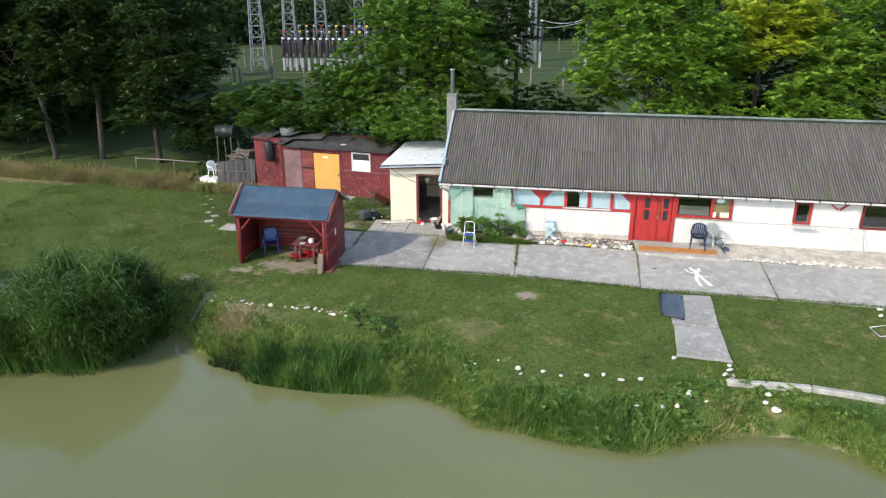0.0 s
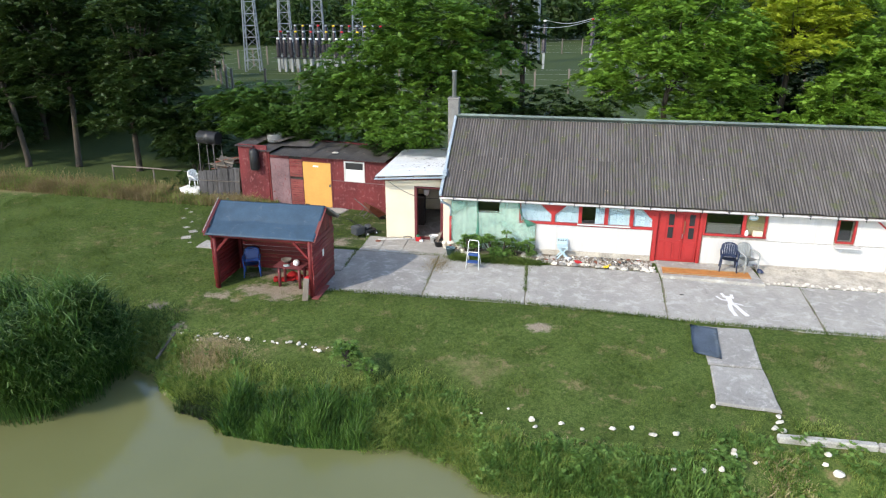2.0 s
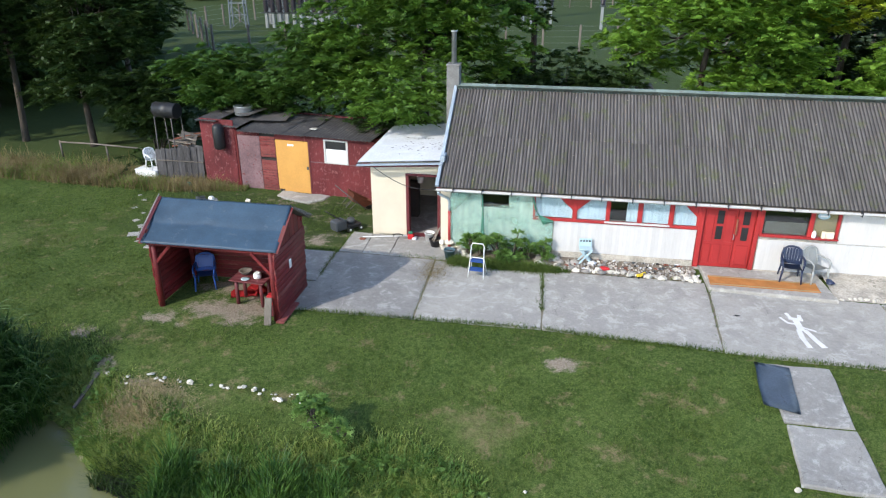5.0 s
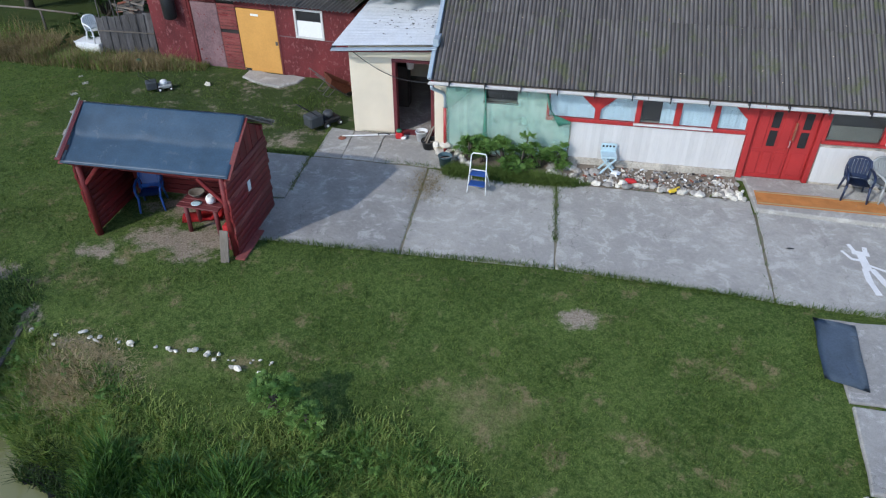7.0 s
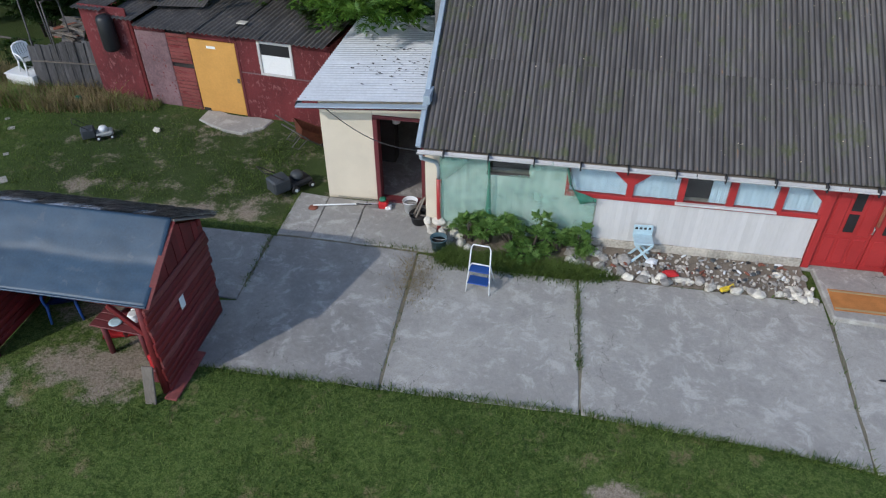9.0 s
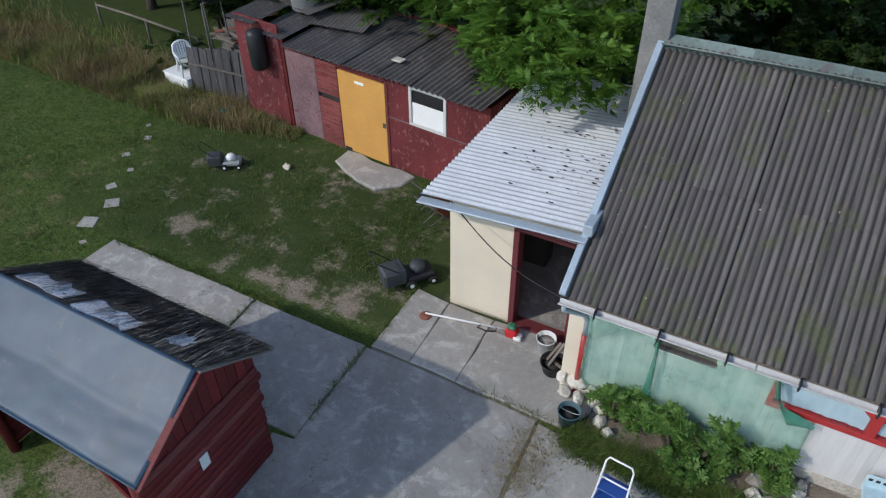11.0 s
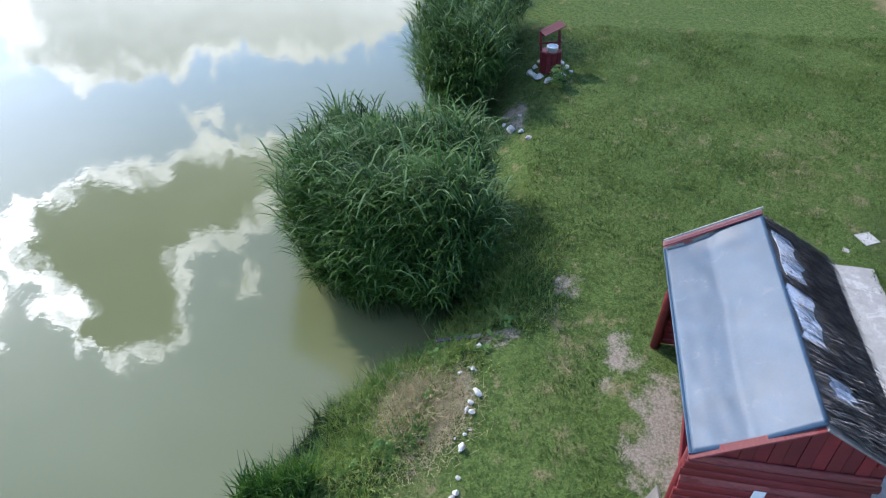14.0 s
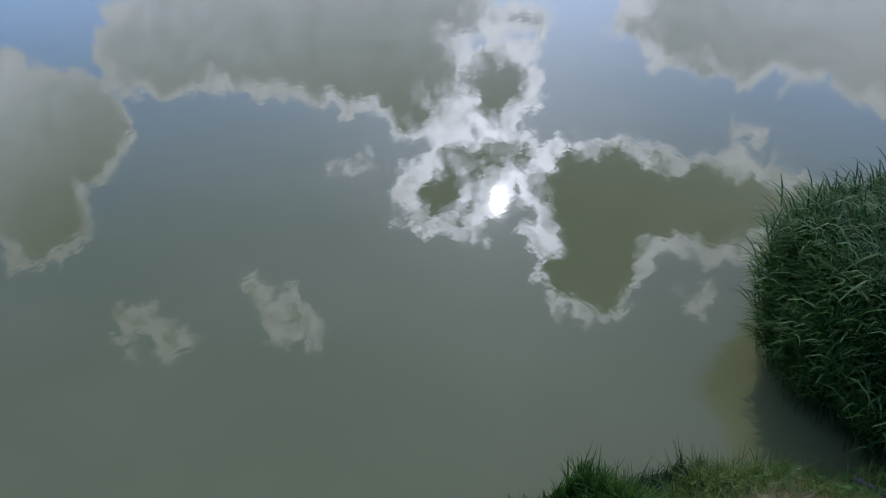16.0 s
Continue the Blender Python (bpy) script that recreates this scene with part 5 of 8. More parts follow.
    for i in range(8):
        ob = part("old_sheet", sheet, M["rust_tin"], s)
        ob.matrix_basis = pose(-4.62 + i * 0.9, -0.22 + random.uniform(-0.04, 0.04), top + 0.05 + 0.01 * (i % 2) + (0.28 if i < 1 else 0.10 if i < 2 else 0), 2.6 + random.uniform(-0.6, 0.6), 0, random.uniform(-1, 1))
    flat = corrugated("loose_sheet", 1.5, 1.1, 0.1, 0.015, M["rust_tin"], 0.004, 6)
    part("loose_sheet", flat, M["rust_tin"], s, "loose dull sheet on the roof").matrix_basis = pose(-2.9, 0.7, top + 0.24, 5, 0, 12)
    part("loose_sheet", flat, M["rust_tin"], s).matrix_basis = pose(-4.3, 1.1, top + 0.42, 3, 0, -14)
    part("roof_patch", box(-0.1, 0.15, 0.35, 0.55, top + 0.16, top + 0.19, 0.01), M["rock"], s, "pale scrap on the roof")
    # black tank slung on the end panel
    tank = lathe([(0.02, 0), (0.17, 0.03), (0.21, 0.10), (0.21, 0.86), (0.17, 0.95), (0.02, 1.0)], 20)
    solo("water_tank", tank, M["black"], "black cylindrical tank hung on the red end panel", "tank", pose(-8.96, 31.97, 0, 0, 0, ang) @ pose(-3.62, -0.26, 1.55, 0, 0, 0))
    tub = lathe([(0.30, 0), (0.34, 0.03), (0.36, 0.34), (0.37, 0.36), (0.34, 0.36), (0.32, 0.05), (0.02, 0.04)], 24)
    solo("metal_tub", tub, M["steel"], "grey metal tub on the shed roof", "tub", pose(-8.96, 31.97, 0, 0, 0, ang) @ pose(-3.4, 1.25, top + 0.30))
    solo("doorstep", slab_mesh([(-1.15, -0.62), (-0.6, -0.85), (0.35, -1.0), (0.75, -0.55), (0.8, -0.1), (-1.2, -0.1)], 0.12, M["concrete"], "doorstep", 0.03, 0.07, 8), M["concrete"], "broken grey concrete doorstep before the shed", "doorstep", pose(-8.96, 31.97, 0.06 + 0.04, 0, 0, ang))


shed()


# ---- glimpse of an outbuilding behind the house ----
def back_hut():
    t = thing("back_hut", "small beige rendered hut half hidden behind the house", "hut", pose(3.1, 36.4, 0, 0, 0, -2))
    part("wall", box(-0.5, 0.7, 0, 1.6, -0.1, 3.3, 0.02), M["cream"], t)
    part("roof", box(-0.62, 0.82, -0.15, 1.75, 3.3, 3.42, 0.02), M["rust_tin"], t)


back_hut()


# ---- open shelter ----
SHELTER = pose(-8.53, 23.81, 0.0, 0, 0, -2.6)


def shelter():
    s = thing("shelter", "open-fronted red plank shelter with a dark sheet roof", "shelter", SHELTER)
    hx, yb, zr = 1.64, 0.82, 2.65
    ey, ez, by, bz = -1.13, 1.92, 1.12, 2.00
    for x, yf in ((-hx, -0.94), (hx, -1.12)):
        part("post", tube([(x, yf, -0.1), (x * 0.995, yf + 0.02, 1.0), (x, yf + 0.05, 1.92)], [0.075, 0.07, 0.065], 9), M["red_dark"], s)
        part("post", box(x - 0.06, x + 0.06, yb - 0.06, yb + 0.06, -0.1, 2.06, 0.01), M["red_dark"], s)
        part("brace", beam((x, yf + 0.03, 1.22), (x - math.copysign(0.52, x), yf + 0.03, 1.80), 0.07, 0.08, 0.012), M["red_dark"], s)
    # slab-cut planks on both sides, their edges waney
    for x, out, yf in ((-hx, -1, -0.94), (hx, 1, -1.12)):
        for i in range(13):
            z = 0.02 + i * 0.138
            y1 = yb - 0.04 + 0.012 * i + 0.03 * math.sin(i * 2.3 + x)
            bm = bmesh.new()
            tube([(x + out * 0.075, yf - 0.02 + 0.02 * math.sin(i * 1.7), z + 0.06), (x + out * 0.085, (yf + yb) / 2, z + 0.06 + 0.008 * math.sin(i)), (x + out * 0.075, y1, z + 0.06)], 0.074, 8, bm)
            bmesh.ops.scale(bm, vec=(0.35, 1, 1), verts=bm.verts, space=Matrix.Translation((-(x + out * 0.08), 0, 0)))
            part("plank", bm, M["red_bleached" if out > 0 and i in (4, 9, 12) else "red_dark"], s)
        for j in range(13):  # upright boards in the gable, their tops cut to the slopes
            y0, y1 = yf + 0.06 + j * 0.152, yf + 0.204 + j * 0.152
            rise = [2.55 - 0.65 * max(0.0, -c) - 0.585 * max(0.0, c) for c in (y0, y1)]
            bm = bmesh.new()
            ring = [[bm.verts.new((x + out * (0.055 + d), c, z)) for c, z in ((y0, 1.78), (y1, 1.78), (y1, max(1.80, rise[1])), (y0, max(1.80, rise[0])))] for d in (-0.012, 0.012 + 0.006 * (j % 2))]
            bm.faces.new(ring[0]), bm.faces.new(ring[1][::-1])
            for i in range(4):
                bm.faces.new((ring[0][i], ring[1][i], ring[1][(i + 1) % 4], ring[0][(i + 1) % 4]))
            bmesh.ops.recalc_face_normals(bm, faces=bm.faces)
            part("gable_board", bm, M["red_dark"], s)
    yf = -1.08
    for i in range(14):
        z = 0.04 + i * 0.138
        part("plank", box(-hx, hx, yb + 0.05, yb + 0.085, z, z + 0.128, 0.01), M["red_dark"], s)
    part("beam", beam((-hx - 0.12, yf + 0.10, 1.84), (hx + 0.12, yf + 0.04, 1.84), 0.10, 0.12, 0.015), M["red_dark"], s)
    part("beam", beam((-hx - 0.1, yb, 2.04), (hx + 0.1, yb, 2.04), 0.10, 0.12, 0.015), M["red_dark"], s)
    part("beam", beam((-hx - 0.1, 0.02, zr - 0.1), (hx + 0.1, 0.02, zr - 0.1), 0.08, 0.12, 0.015), M["red_dark"], s)
    # front slope: one dark sheet, creased along the middle and a little sagging
    bm = bmesh.new()
    nx, ny = 48, 30
    ex = hx + 0.17
    front = []
    for j in range(ny + 1):
        v = j / ny
        row = []
        for i in range(nx + 1):
            u = i / nx
            x = -ex + 2 * ex * u
            y = 0.03 + (ey - 0.03) * v
            lap = 0.50 + 0.012 * math.sin(u * 11) + 0.008 * math.sin(u * 27)
            z = zr + 0.03 + (ez - zr - 0.03) * v - 0.055 * (1 - abs(v - lap) / (lap if v < lap else 1 - lap)) + 0.020 / (1 + math.exp((v - lap) / 0.012))
            z += 0.009 * noise.noise((u * 6.0, v * 3.0, 2.0)) + 0.006 * noise.noise((u * 17.0, v * 9.0, 5.0)) + 0.05 * max(0.0, 1 - u / 0.10) ** 2 * math.sin(math.pi * min(1.0, v * 1.3))
            row.append((x, y, z))
        front.append(row)
    tops = [[bm.verts.new(p) for p in row] for row in front]
    lows = [[bm.verts.new((p[0], p[1], p[2] - 0.03)) for p in row] for row in front]
    for j in range(ny):
        for i in range(nx):
            bm.faces.new((tops[j][i], tops[j + 1][i], tops[j + 1][i + 1], tops[j][i + 1])).smooth = True
            bm.faces.new((lows[j][i], lows[j][i + 1], lows[j + 1][i + 1], lows[j + 1][i])).smooth = True
    for i in range(nx):
        bm.faces.new((tops[ny][i], lows[ny][i], lows[ny][i + 1], tops[ny][i + 1]))
        bm.faces.new((tops[0][i], tops[0][i + 1], lows[0][i + 1], lows[0][i]))
    for j in range(ny):
        bm.faces.new((tops[j][0], lows[j][0], lows[j + 1][0], tops[j + 1][0]))
        bm.faces.new((tops[j][nx], tops[j + 1][nx], lows[j + 1][nx], lows[j][nx]))
    part("roof_sheet", bm, M["felt"], s, "dark blue-grey roofing sheet")
    for x in (-ex, ex):
        part("barge_board", beam((x, 0.03, zr - 0.02), (x, ey - 0.02, ez - 0.05), 0.11, 0.03, 0.006), M["red_bleached"], s, "worn red barge board")
        part("barge_board", beam((x, 0.03, zr + 0.0), (x, by, bz - 0.03), 0.10, 0.03, 0.006), M["wood_old"], s, "grey barge board")
    part("barge_lip", beam((-ex - 0.02, 0.03, zr + 0.07), (-ex - 0.02, ey - 0.04, ez + 0.05), 0.13, 0.025, 0.006), M["maroon"], s, "raised dark red board at the roof end")
    part("eave_strip", beam((-ex, ey - 0.015, ez - 0.015), (ex, ey - 0.015, ez - 0.015), 0.035, 0.03, 0.006), M["felt"], s)
    # back slope: plank deck, remains of sheeting and a layer of reed stems
    back = pose(0, 0.03, zr + 0.01, -math.degrees(math.atan2(zr - bz, by)))
    length = math.hypot(by, zr - bz)
    part("deck", box(-ex, ex, 0, length, -0.04, 0.0, 0.004, m=back), M["wood_old"], s, "grey roof deck")
    holes = [(-1.55, -0.62, 0.10, 0.52), (-0.42, 0.55, 0.06, 0.50), (0.98, 1.30, 0.30, 0.62)]
    for x0, x1, y0, y1 in holes:
        torn = bmesh.new()
        q = random.Random(int(x0 * 100))
        rim = [(x0 + (x1 - x0) * i / 7, y0 + q.uniform(-0.05, 0.05)) for i in range(8)] + [(x1 - (x1 - x0) * i / 7, y1 + q.uniform(-0.10, 0.05)) for i in range(8)]
        lo, hi = ([torn.verts.new(back @ Vector((a, b, z))) for a, b in rim] for z in (0.004, 0.016))
        torn.faces.new(lo[::-1]), torn.faces.new(hi)
        for i in range(16):
            torn.faces.new((lo[i], lo[(i + 1) % 16], hi[(i + 1) % 16], hi[i]))
        part("torn_sheet", torn, M["plastic_torn"], s, "torn pale sheeting showing through")
    rng = np.random.default_rng(3)
    n = 3600
    x = rng.uniform(-ex, ex, n)
    y0 = rng.uniform(-0.02, length - 0.25, n)
    ln = rng.uniform(0.22, 0.5, n)
    keep = np.ones(n, bool)
    for a, b, c, d in holes:
        keep &= ~((x > a) & (x < b) & (y0 + ln > c) & (y0 < d) & (rng.random(n) < 0.88))
    x, y0, ln = x[keep], y0[keep], np.minimum(ln[keep], length + 0.06 - y0[keep])
    n = len(x)
    tw = rng.normal(0, 0.16, n)
    z = rng.uniform(0.012, 0.05, n)
    w = rng.uniform(0.004, 0.009, n)
    rows = np.zeros((n, 3, 2, 3))
    for k, t in enumerate((0, 0.5, 1)):
        cx = x + tw * ln * t
        for e, sgn in enumerate((-1, 1)):
            rows[:, k, e, 0] = cx + sgn * w
            rows[:, k, e, 1] = y0 + ln * t
            rows[:, k, e, 2] = z + (0.008 if k == 1 else 0) + 0.004 * sgn
    rows = rows @ np.array(back.to_3x3()).T + np.array(back.translation)
    reed = part("reed_layer", strips("reed_layer", rows, M["reed_thatch"]), M["reed_thatch"], s, "weathered grey reed stems")
    tagged(reed, kind="stuff")
    part("batten", beam((-ex, by - 0.02, bz + 0.04), (ex + 0.1, by - 0.02, bz + 0.04), 0.05, 0.05, 0.01), M["wood_old"], s)
    part("barge_trim", beam((-ex - 0.02, 0.03, zr + 0.136), (-ex - 0.02, ey - 0.04, ez + 0.116), 0.016, 0.034, 0.004), M["kerb"], s, "bare pale edge of the raised board")
    part("notice", box(hx + 0.115, hx + 0.122, -0.31, -0.17, 1.08, 1.32, 0.002), M["white"], s, "small pale paper notice")
    part("sign", box(-0.75, 0.05, yb + 0.0, yb + 0.02, 1.22, 1.42, 0.004), M["maroon"], s, "carved dark sign board")
    for i in range(6):
        part("sign_mark", box(-0.68 + i * 0.11, -0.61 + i * 0.11, yb - 0.006, yb + 0.0, 1.27, 1.37), M["wood_old"], s, "pale bar of the sign")
    part("skirting", beam((hx + 0.15, -1.30, 0.02), (hx + 0.17, -0.25, 0.06), 0.22, 0.04, 0.01), M["red_bleached"], s, "bleached red board along the foot")


shelter()


def beam_strip(path, half, thick, up=False):
    """A flat moulded strip along a path: its width lies sideways, or upright for a cross band."""
    bm = bmesh.new()
    across = Vector((0, 0, half)) if up else Vector((half, 0, 0))
    rings = []
    for p in path:
        p = Vector(p)
        rings.append([bm.verts.new(p + q) for q in (-across + Vector((0, -thick, 0)), across + Vector((0, -thick, 0)), across + Vector((0, thick, 0)), -across + Vector((0, thick, 0)))])
    for a, b in zip(rings, rings[1:]):
        for k in range(4):
            bm.faces.new((a[k], a[(k + 1) % 4], b[(k + 1) % 4], b[k]))
    bm.faces.new(rings[0][::-1]), bm.faces.new(rings[-1])
    bmesh.ops.recalc_face_normals(bm, faces=bm.faces)
    return bm


def plastic_chair(m, material, label, group=""):
    """A moulded garden armchair: splayed legs, slatted back, arms in one sweep."""
    c = thing("garden_chair", label, "chair", m, group)
    seat = bmesh.new()
    g = [[seat.verts.new((0.24 * u * (1 - 0.08 * v), -0.24 + 0.48 * v, 0.43 - 0.05 * v + 0.02 * u * u - 0.02 * math.sin(math.pi * v))) for u in np.linspace(-1, 1, 7)] for v in np.linspace(0, 1, 7)]
    for a, b in zip(g, g[1:]):
        for i in range(6):
            seat.faces.new((a[i], a[i + 1], b[i + 1], b[i])).smooth = True
    bmesh.ops.solidify(seat, geom=list(seat.faces), thickness=0.018)
    part("seat", seat, material, c)
    for x in np.linspace(-0.168, 0.168, 6):
        part("back_slat", beam_strip([(x * 0.92, 0.225, 0.46), (x * 1.12, 0.285, 0.62), (x * 1.05, 0.33, 0.80 + 0.04 * math.cos(x * 8))], 0.029, 0.007), material, c)
    part("back_band", beam_strip([(-0.235, 0.222, 0.45), (0.0, 0.236, 0.46), (0.235, 0.222, 0.45)], 0.05, 0.008, up=True), material, c)
    hoop = [(-0.245, 0.20, 0.42), (-0.255, 0.28, 0.62), (-0.22, 0.33, 0.80), (-0.12, 0.35, 0.86), (0, 0.355, 0.875), (0.12, 0.35, 0.86), (0.22, 0.33, 0.80), (0.255, 0.28, 0.62), (0.245, 0.20, 0.42)]
    part("back_frame", tube(hoop, 0.032, 8), material, c)
    for sx in (-1, 1):
        part("arm", tube([(sx * 0.25, 0.28, 0.64), (sx * 0.285, 0.1, 0.65), (sx * 0.285, -0.14, 0.64), (sx * 0.27, -0.24, 0.58), (sx * 0.255, -0.25, 0.42)], [0.022, 0.03, 0.032, 0.028, 0.022], 8), material, c)
        part("leg", tube([(sx * 0.24, -0.23, 0.43), (sx * 0.275, -0.27, 0.0)], [0.032, 0.022], 7), material, c)
        part("leg", tube([(sx * 0.22, 0.22, 0.42), (sx * 0.26, 0.31, 0.0)], [0.032, 0.022], 7), material, c)
    return c


HS = lambda u, y, z=0.0, rz=0.0: HOUSE @ pose(u, y, z, 0, 0, rz)
plastic_chair(HS(9.72, -0.62, 0.13, -8), M["navy"], "dark blue moulded plastic garden chair by the door", "garden chairs")
plastic_chair(HS(10.36, -0.52, 0.13, 24), M["grey"], "grey moulded plastic garden chair by the door", "garden chairs")
plastic_chair(SHELTER @ pose(-1.02, 0.30, 0.0, 0, 0, 22), M["blue"], "bright blue plastic garden chair inside the shelter", "garden chairs")
plastic_chair(pose(-15.95, 33.24, 0.37, 0, 0, 60) @ Matrix.Scale(0.92, 4), M["white"], "white plastic garden chair standing on a white chest", "garden chairs")
solo("shed_cushion", box(-0.2, 0.2, -0.06, 0.06, 0, 0.36, 0.05), M["blue"], "folded blue cloth on the chair back", "cloth", SHELTER @ pose(-1.12, 0.56, 0.46, -18, 0, 22))


def table_in_shelter():
    t = thing("plank_table", "rough red-brown plank table with clutter on top", "table", SHELTER @ pose(0.66, -0.30, 0, 0, 0, -4))
    for i in range(4):
        part("top_board", box(-0.5, 0.5, -0.32 + i * 0.16, -0.17 + i * 0.16, 0.70, 0.735, 0.008), M["maroon"], t)
    for x in (-0.36, 0.36):
        for y in (-0.2, 0.2):
            part("leg", tube([(x, y, 0), (x * 0.98, y, 0.70)], 0.05, 9), M["maroon"], t)
    solo("enamel_pot", lathe([(0.05, 0), (0.10, 0.03), (0.11, 0.12), (0.08, 0.16), (0.085, 0.17), (0.06, 0.17)], 16), M["white"], "white enamel pot on the table", "pot", SHELTER @ pose(0.86, -0.36, 0.735))
    solo("cloth_heap", rock_mesh("cloth_heap", 4, M["white"]), M["white"], "crumpled white cloth on the table", "cloth", SHELTER @ pose(0.80, -0.20, 0.79) @ Matrix.Diagonal((0.22, 0.3, 0.25, 1)))
    solo("brown_bowl", lathe([(0.08, 0), (0.17, 0.10), (0.18, 0.12), (0.15, 0.11), (0.05, 0.03)], 18), M["wood_old"], "brown bowl on the table", "bowl", SHELTER @ pose(0.44, -0.16, 0.735))
    solo("plate", lathe([(0.06, 0), (0.11, 0.015), (0.115, 0.02), (0.06, 0.012)], 18), M["cyan"], "pale blue plate on the table", "plate", SHELTER @ pose(0.56, -0.46, 0.735))
    for x, y, r in ((0.22, 0.05, 20), (0.55, 0.35, -30)):
        bm = bmesh.new()
        g = [[bm.verts.new((-0.35 + 0.7 * i / 9, -0.2 + 0.4 * j / 5, 0.03 + 0.13 * max(0, math.sin(j / 5 * 3.1)) * (0.6 + 0.4 * math.sin(i * 1.4)))) for i in range(10)] for j in range(6)]
        for a, b in zip(g, g[1:]):
            for i in range(9):
                bm.faces.new((a[i], a[i + 1], b[i + 1], b[i])).smooth = True
        bmesh.ops.solidify(bm, geom=list(bm.faces), thickness=0.02)
        solo("red_blanket", bm, M["cloth_red"], "crumpled bright red blanket on the shelter floor", "blanket", SHELTER @ pose(x, y, 0.0, 0, 0, r))
    solo("red_box", box(-0.12, 0.12, -0.1, 0.1, 0, 0.28, 0.02), M["cloth_red"], "small red box by the post", "box", SHELTER @ pose(1.45, -0.85, 0.3))
    solo("leaning_board", box(-0.09, 0.09, -0.02, 0.02, 0, 0.72, 0.008), M["wood_old"], "pale board leaning on the shelter post", "board", SHELTER @ pose(1.50, -1.40, -0.02, -14, 3, 5))
    solo("red_crate", box(-0.16, 0.16, -0.14, 0.14, 0, 0.3, 0.015), M["maroon"], "dark red crate under the table edge", "crate", SHELTER @ pose(1.45, -0.85, 0.0))


table_in_shelter()


# ---- before the house ----
def step():
    s = thing("front_step", "low concrete step with an orange woven runner", "step", kind="structure")
    part("slab", slab_mesh([(4.30, 25.74), (7.55, 25.40), (7.50, 26.95), (4.30, 27.14)], 0.2, M["concrete"], "slab", 0.02, 0.006, 2), M["concrete"], s).location.z = 0.13
    rug = slab_mesh([(4.36, 25.92), (7.22, 25.78), (7.25, 26.36), (4.40, 26.52)], 0.012, M["orange_mat"], "rug", 0.003, 0.006, 5)
    r = thing("runner_rug", "faded orange woven runner with a pale border on the step", "rug")
    part("weave", rug, M["orange_mat"], r).location.z = 0.146
    for pts in ([(4.38, 25.95), (7.20, 25.81), (7.20, 25.86), (4.38, 26.0)], [(4.42, 26.44), (7.22, 26.28), (7.22, 26.33), (4.42, 26.49)]):
        part("border", slab_mesh(pts, 0.004, M["tan"], "border", 0.001), M["tan"], r, "pale patterned border").location.z = 0.1505
    bm = bmesh.new()
    pts = [(4.52, 22.07), (5.25, 21.94), (5.07, 20.43), (4.37, 20.63)]
    g = []
    for j in range(9):
        v = j / 8
        row = []
        for i in range(6):
            u = i / 5
            x = (pts[0][0] * (1 - u) + pts[1][0] * u) * (1 - v) + (pts[3][0] * (1 - u) + pts[2][0] * u) * v
            y = (pts[0][1] * (1 - u) + pts[1][1] * u) * (1 - v) + (pts[3][1] * (1 - u) + pts[2][1] * u) * v
            row.append(bm.verts.new((x + 0.008 * math.sin(v * 9), y, 0.098 - 0.115 * max(0.0, 21.9 - y) + 0.010 * math.sin(v * 7 + u * 3) + 0.014 * noise.noise((u * 3.0, v * 5.0, 2.0)) + (0.02 if i == 0 else 0))))
        g.append(row)
    for a, b in zip(g, g[1:]):
        for i in range(5):
            bm.faces.new((a[i], b[i], b[i + 1], a[i + 1])).smooth = True
    bmesh.ops.solidify(bm, geom=list(bm.faces), thickness=-0.015)
    solo("rubber_mat", bm, M["rubber"], "dark blue-grey rubber mat half on the footpath slab", "mat")


step()


def step_ladder():
    l = thing("step_ladder", "white two-step ladder with blue treads", "ladder", HS(1.03, -1.72, 0.03, -6))
    r = 0.014
    part("front_frame", tube([(-0.23, -0.16, 0), (-0.20, -0.06, 0.45), (-0.185, 0.04, 0.92), (-0.15, 0.055, 0.99), (0.15, 0.055, 0.99), (0.185, 0.04, 0.92), (0.20, -0.06, 0.45), (0.23, -0.16, 0)], r, 8), M["white"], l)
    part("rear_frame", tube([(-0.22, 0.30, 0), (-0.19, 0.06, 0.5), (-0.16, 0.03, 0.56), (0.16, 0.03, 0.56), (0.19, 0.06, 0.5), (0.22, 0.30, 0)], r, 8), M["white"], l)
    part("tread", box(-0.2, 0.2, -0.19, 0.06, 0.23, 0.255, 0.01), M["blue"], l, "blue plastic tread")
    part("tread", box(-0.19, 0.19, -0.12, 0.14, 0.47, 0.495, 0.01), M["blue"], l, "blue plastic tread")


step_ladder()


def x_stool():
    t = thing("folding_stool", "pale grey-blue folding stool with crossed legs", "stool", HS(4.08, -0.30, 0.06, 4))
    part("seat", box(-0.19, 0.19, -0.16, 0.18, 0.44, 0.48, 0.012), M["cyan"], t)
    part("back_board", box(-0.19, 0.19, 0.16, 0.19, 0.46, 0.70, 0.012), M["cyan"], t)
    for i in range(4):
        part("slot", box(-0.16 + i * 0.085, -0.11 + i * 0.085, 0.155, 0.162, 0.60, 0.65, 0.004), M["dark"], t, "dark slot in the board")
    for y in (-0.13, 0.14):
        for s in (-1, 1):
            part("leg", beam((s * 0.20, y + 0.02 * s, 0.0), (-s * 0.17, y + 0.02 * s, 0.44), 0.05, 0.025, 0.006, up=(0, 1, 0)), M["cyan"], t)


x_stool()

ROCKS = [rock_mesh("rock", 10 + i, M["rock"], 0.6 + 0.06 * (i % 4)) for i in range(8)]
DARK_ROCKS = [rock_mesh("stone", 40 + i, M["rock_dark"], 0.6) for i in range(5)]


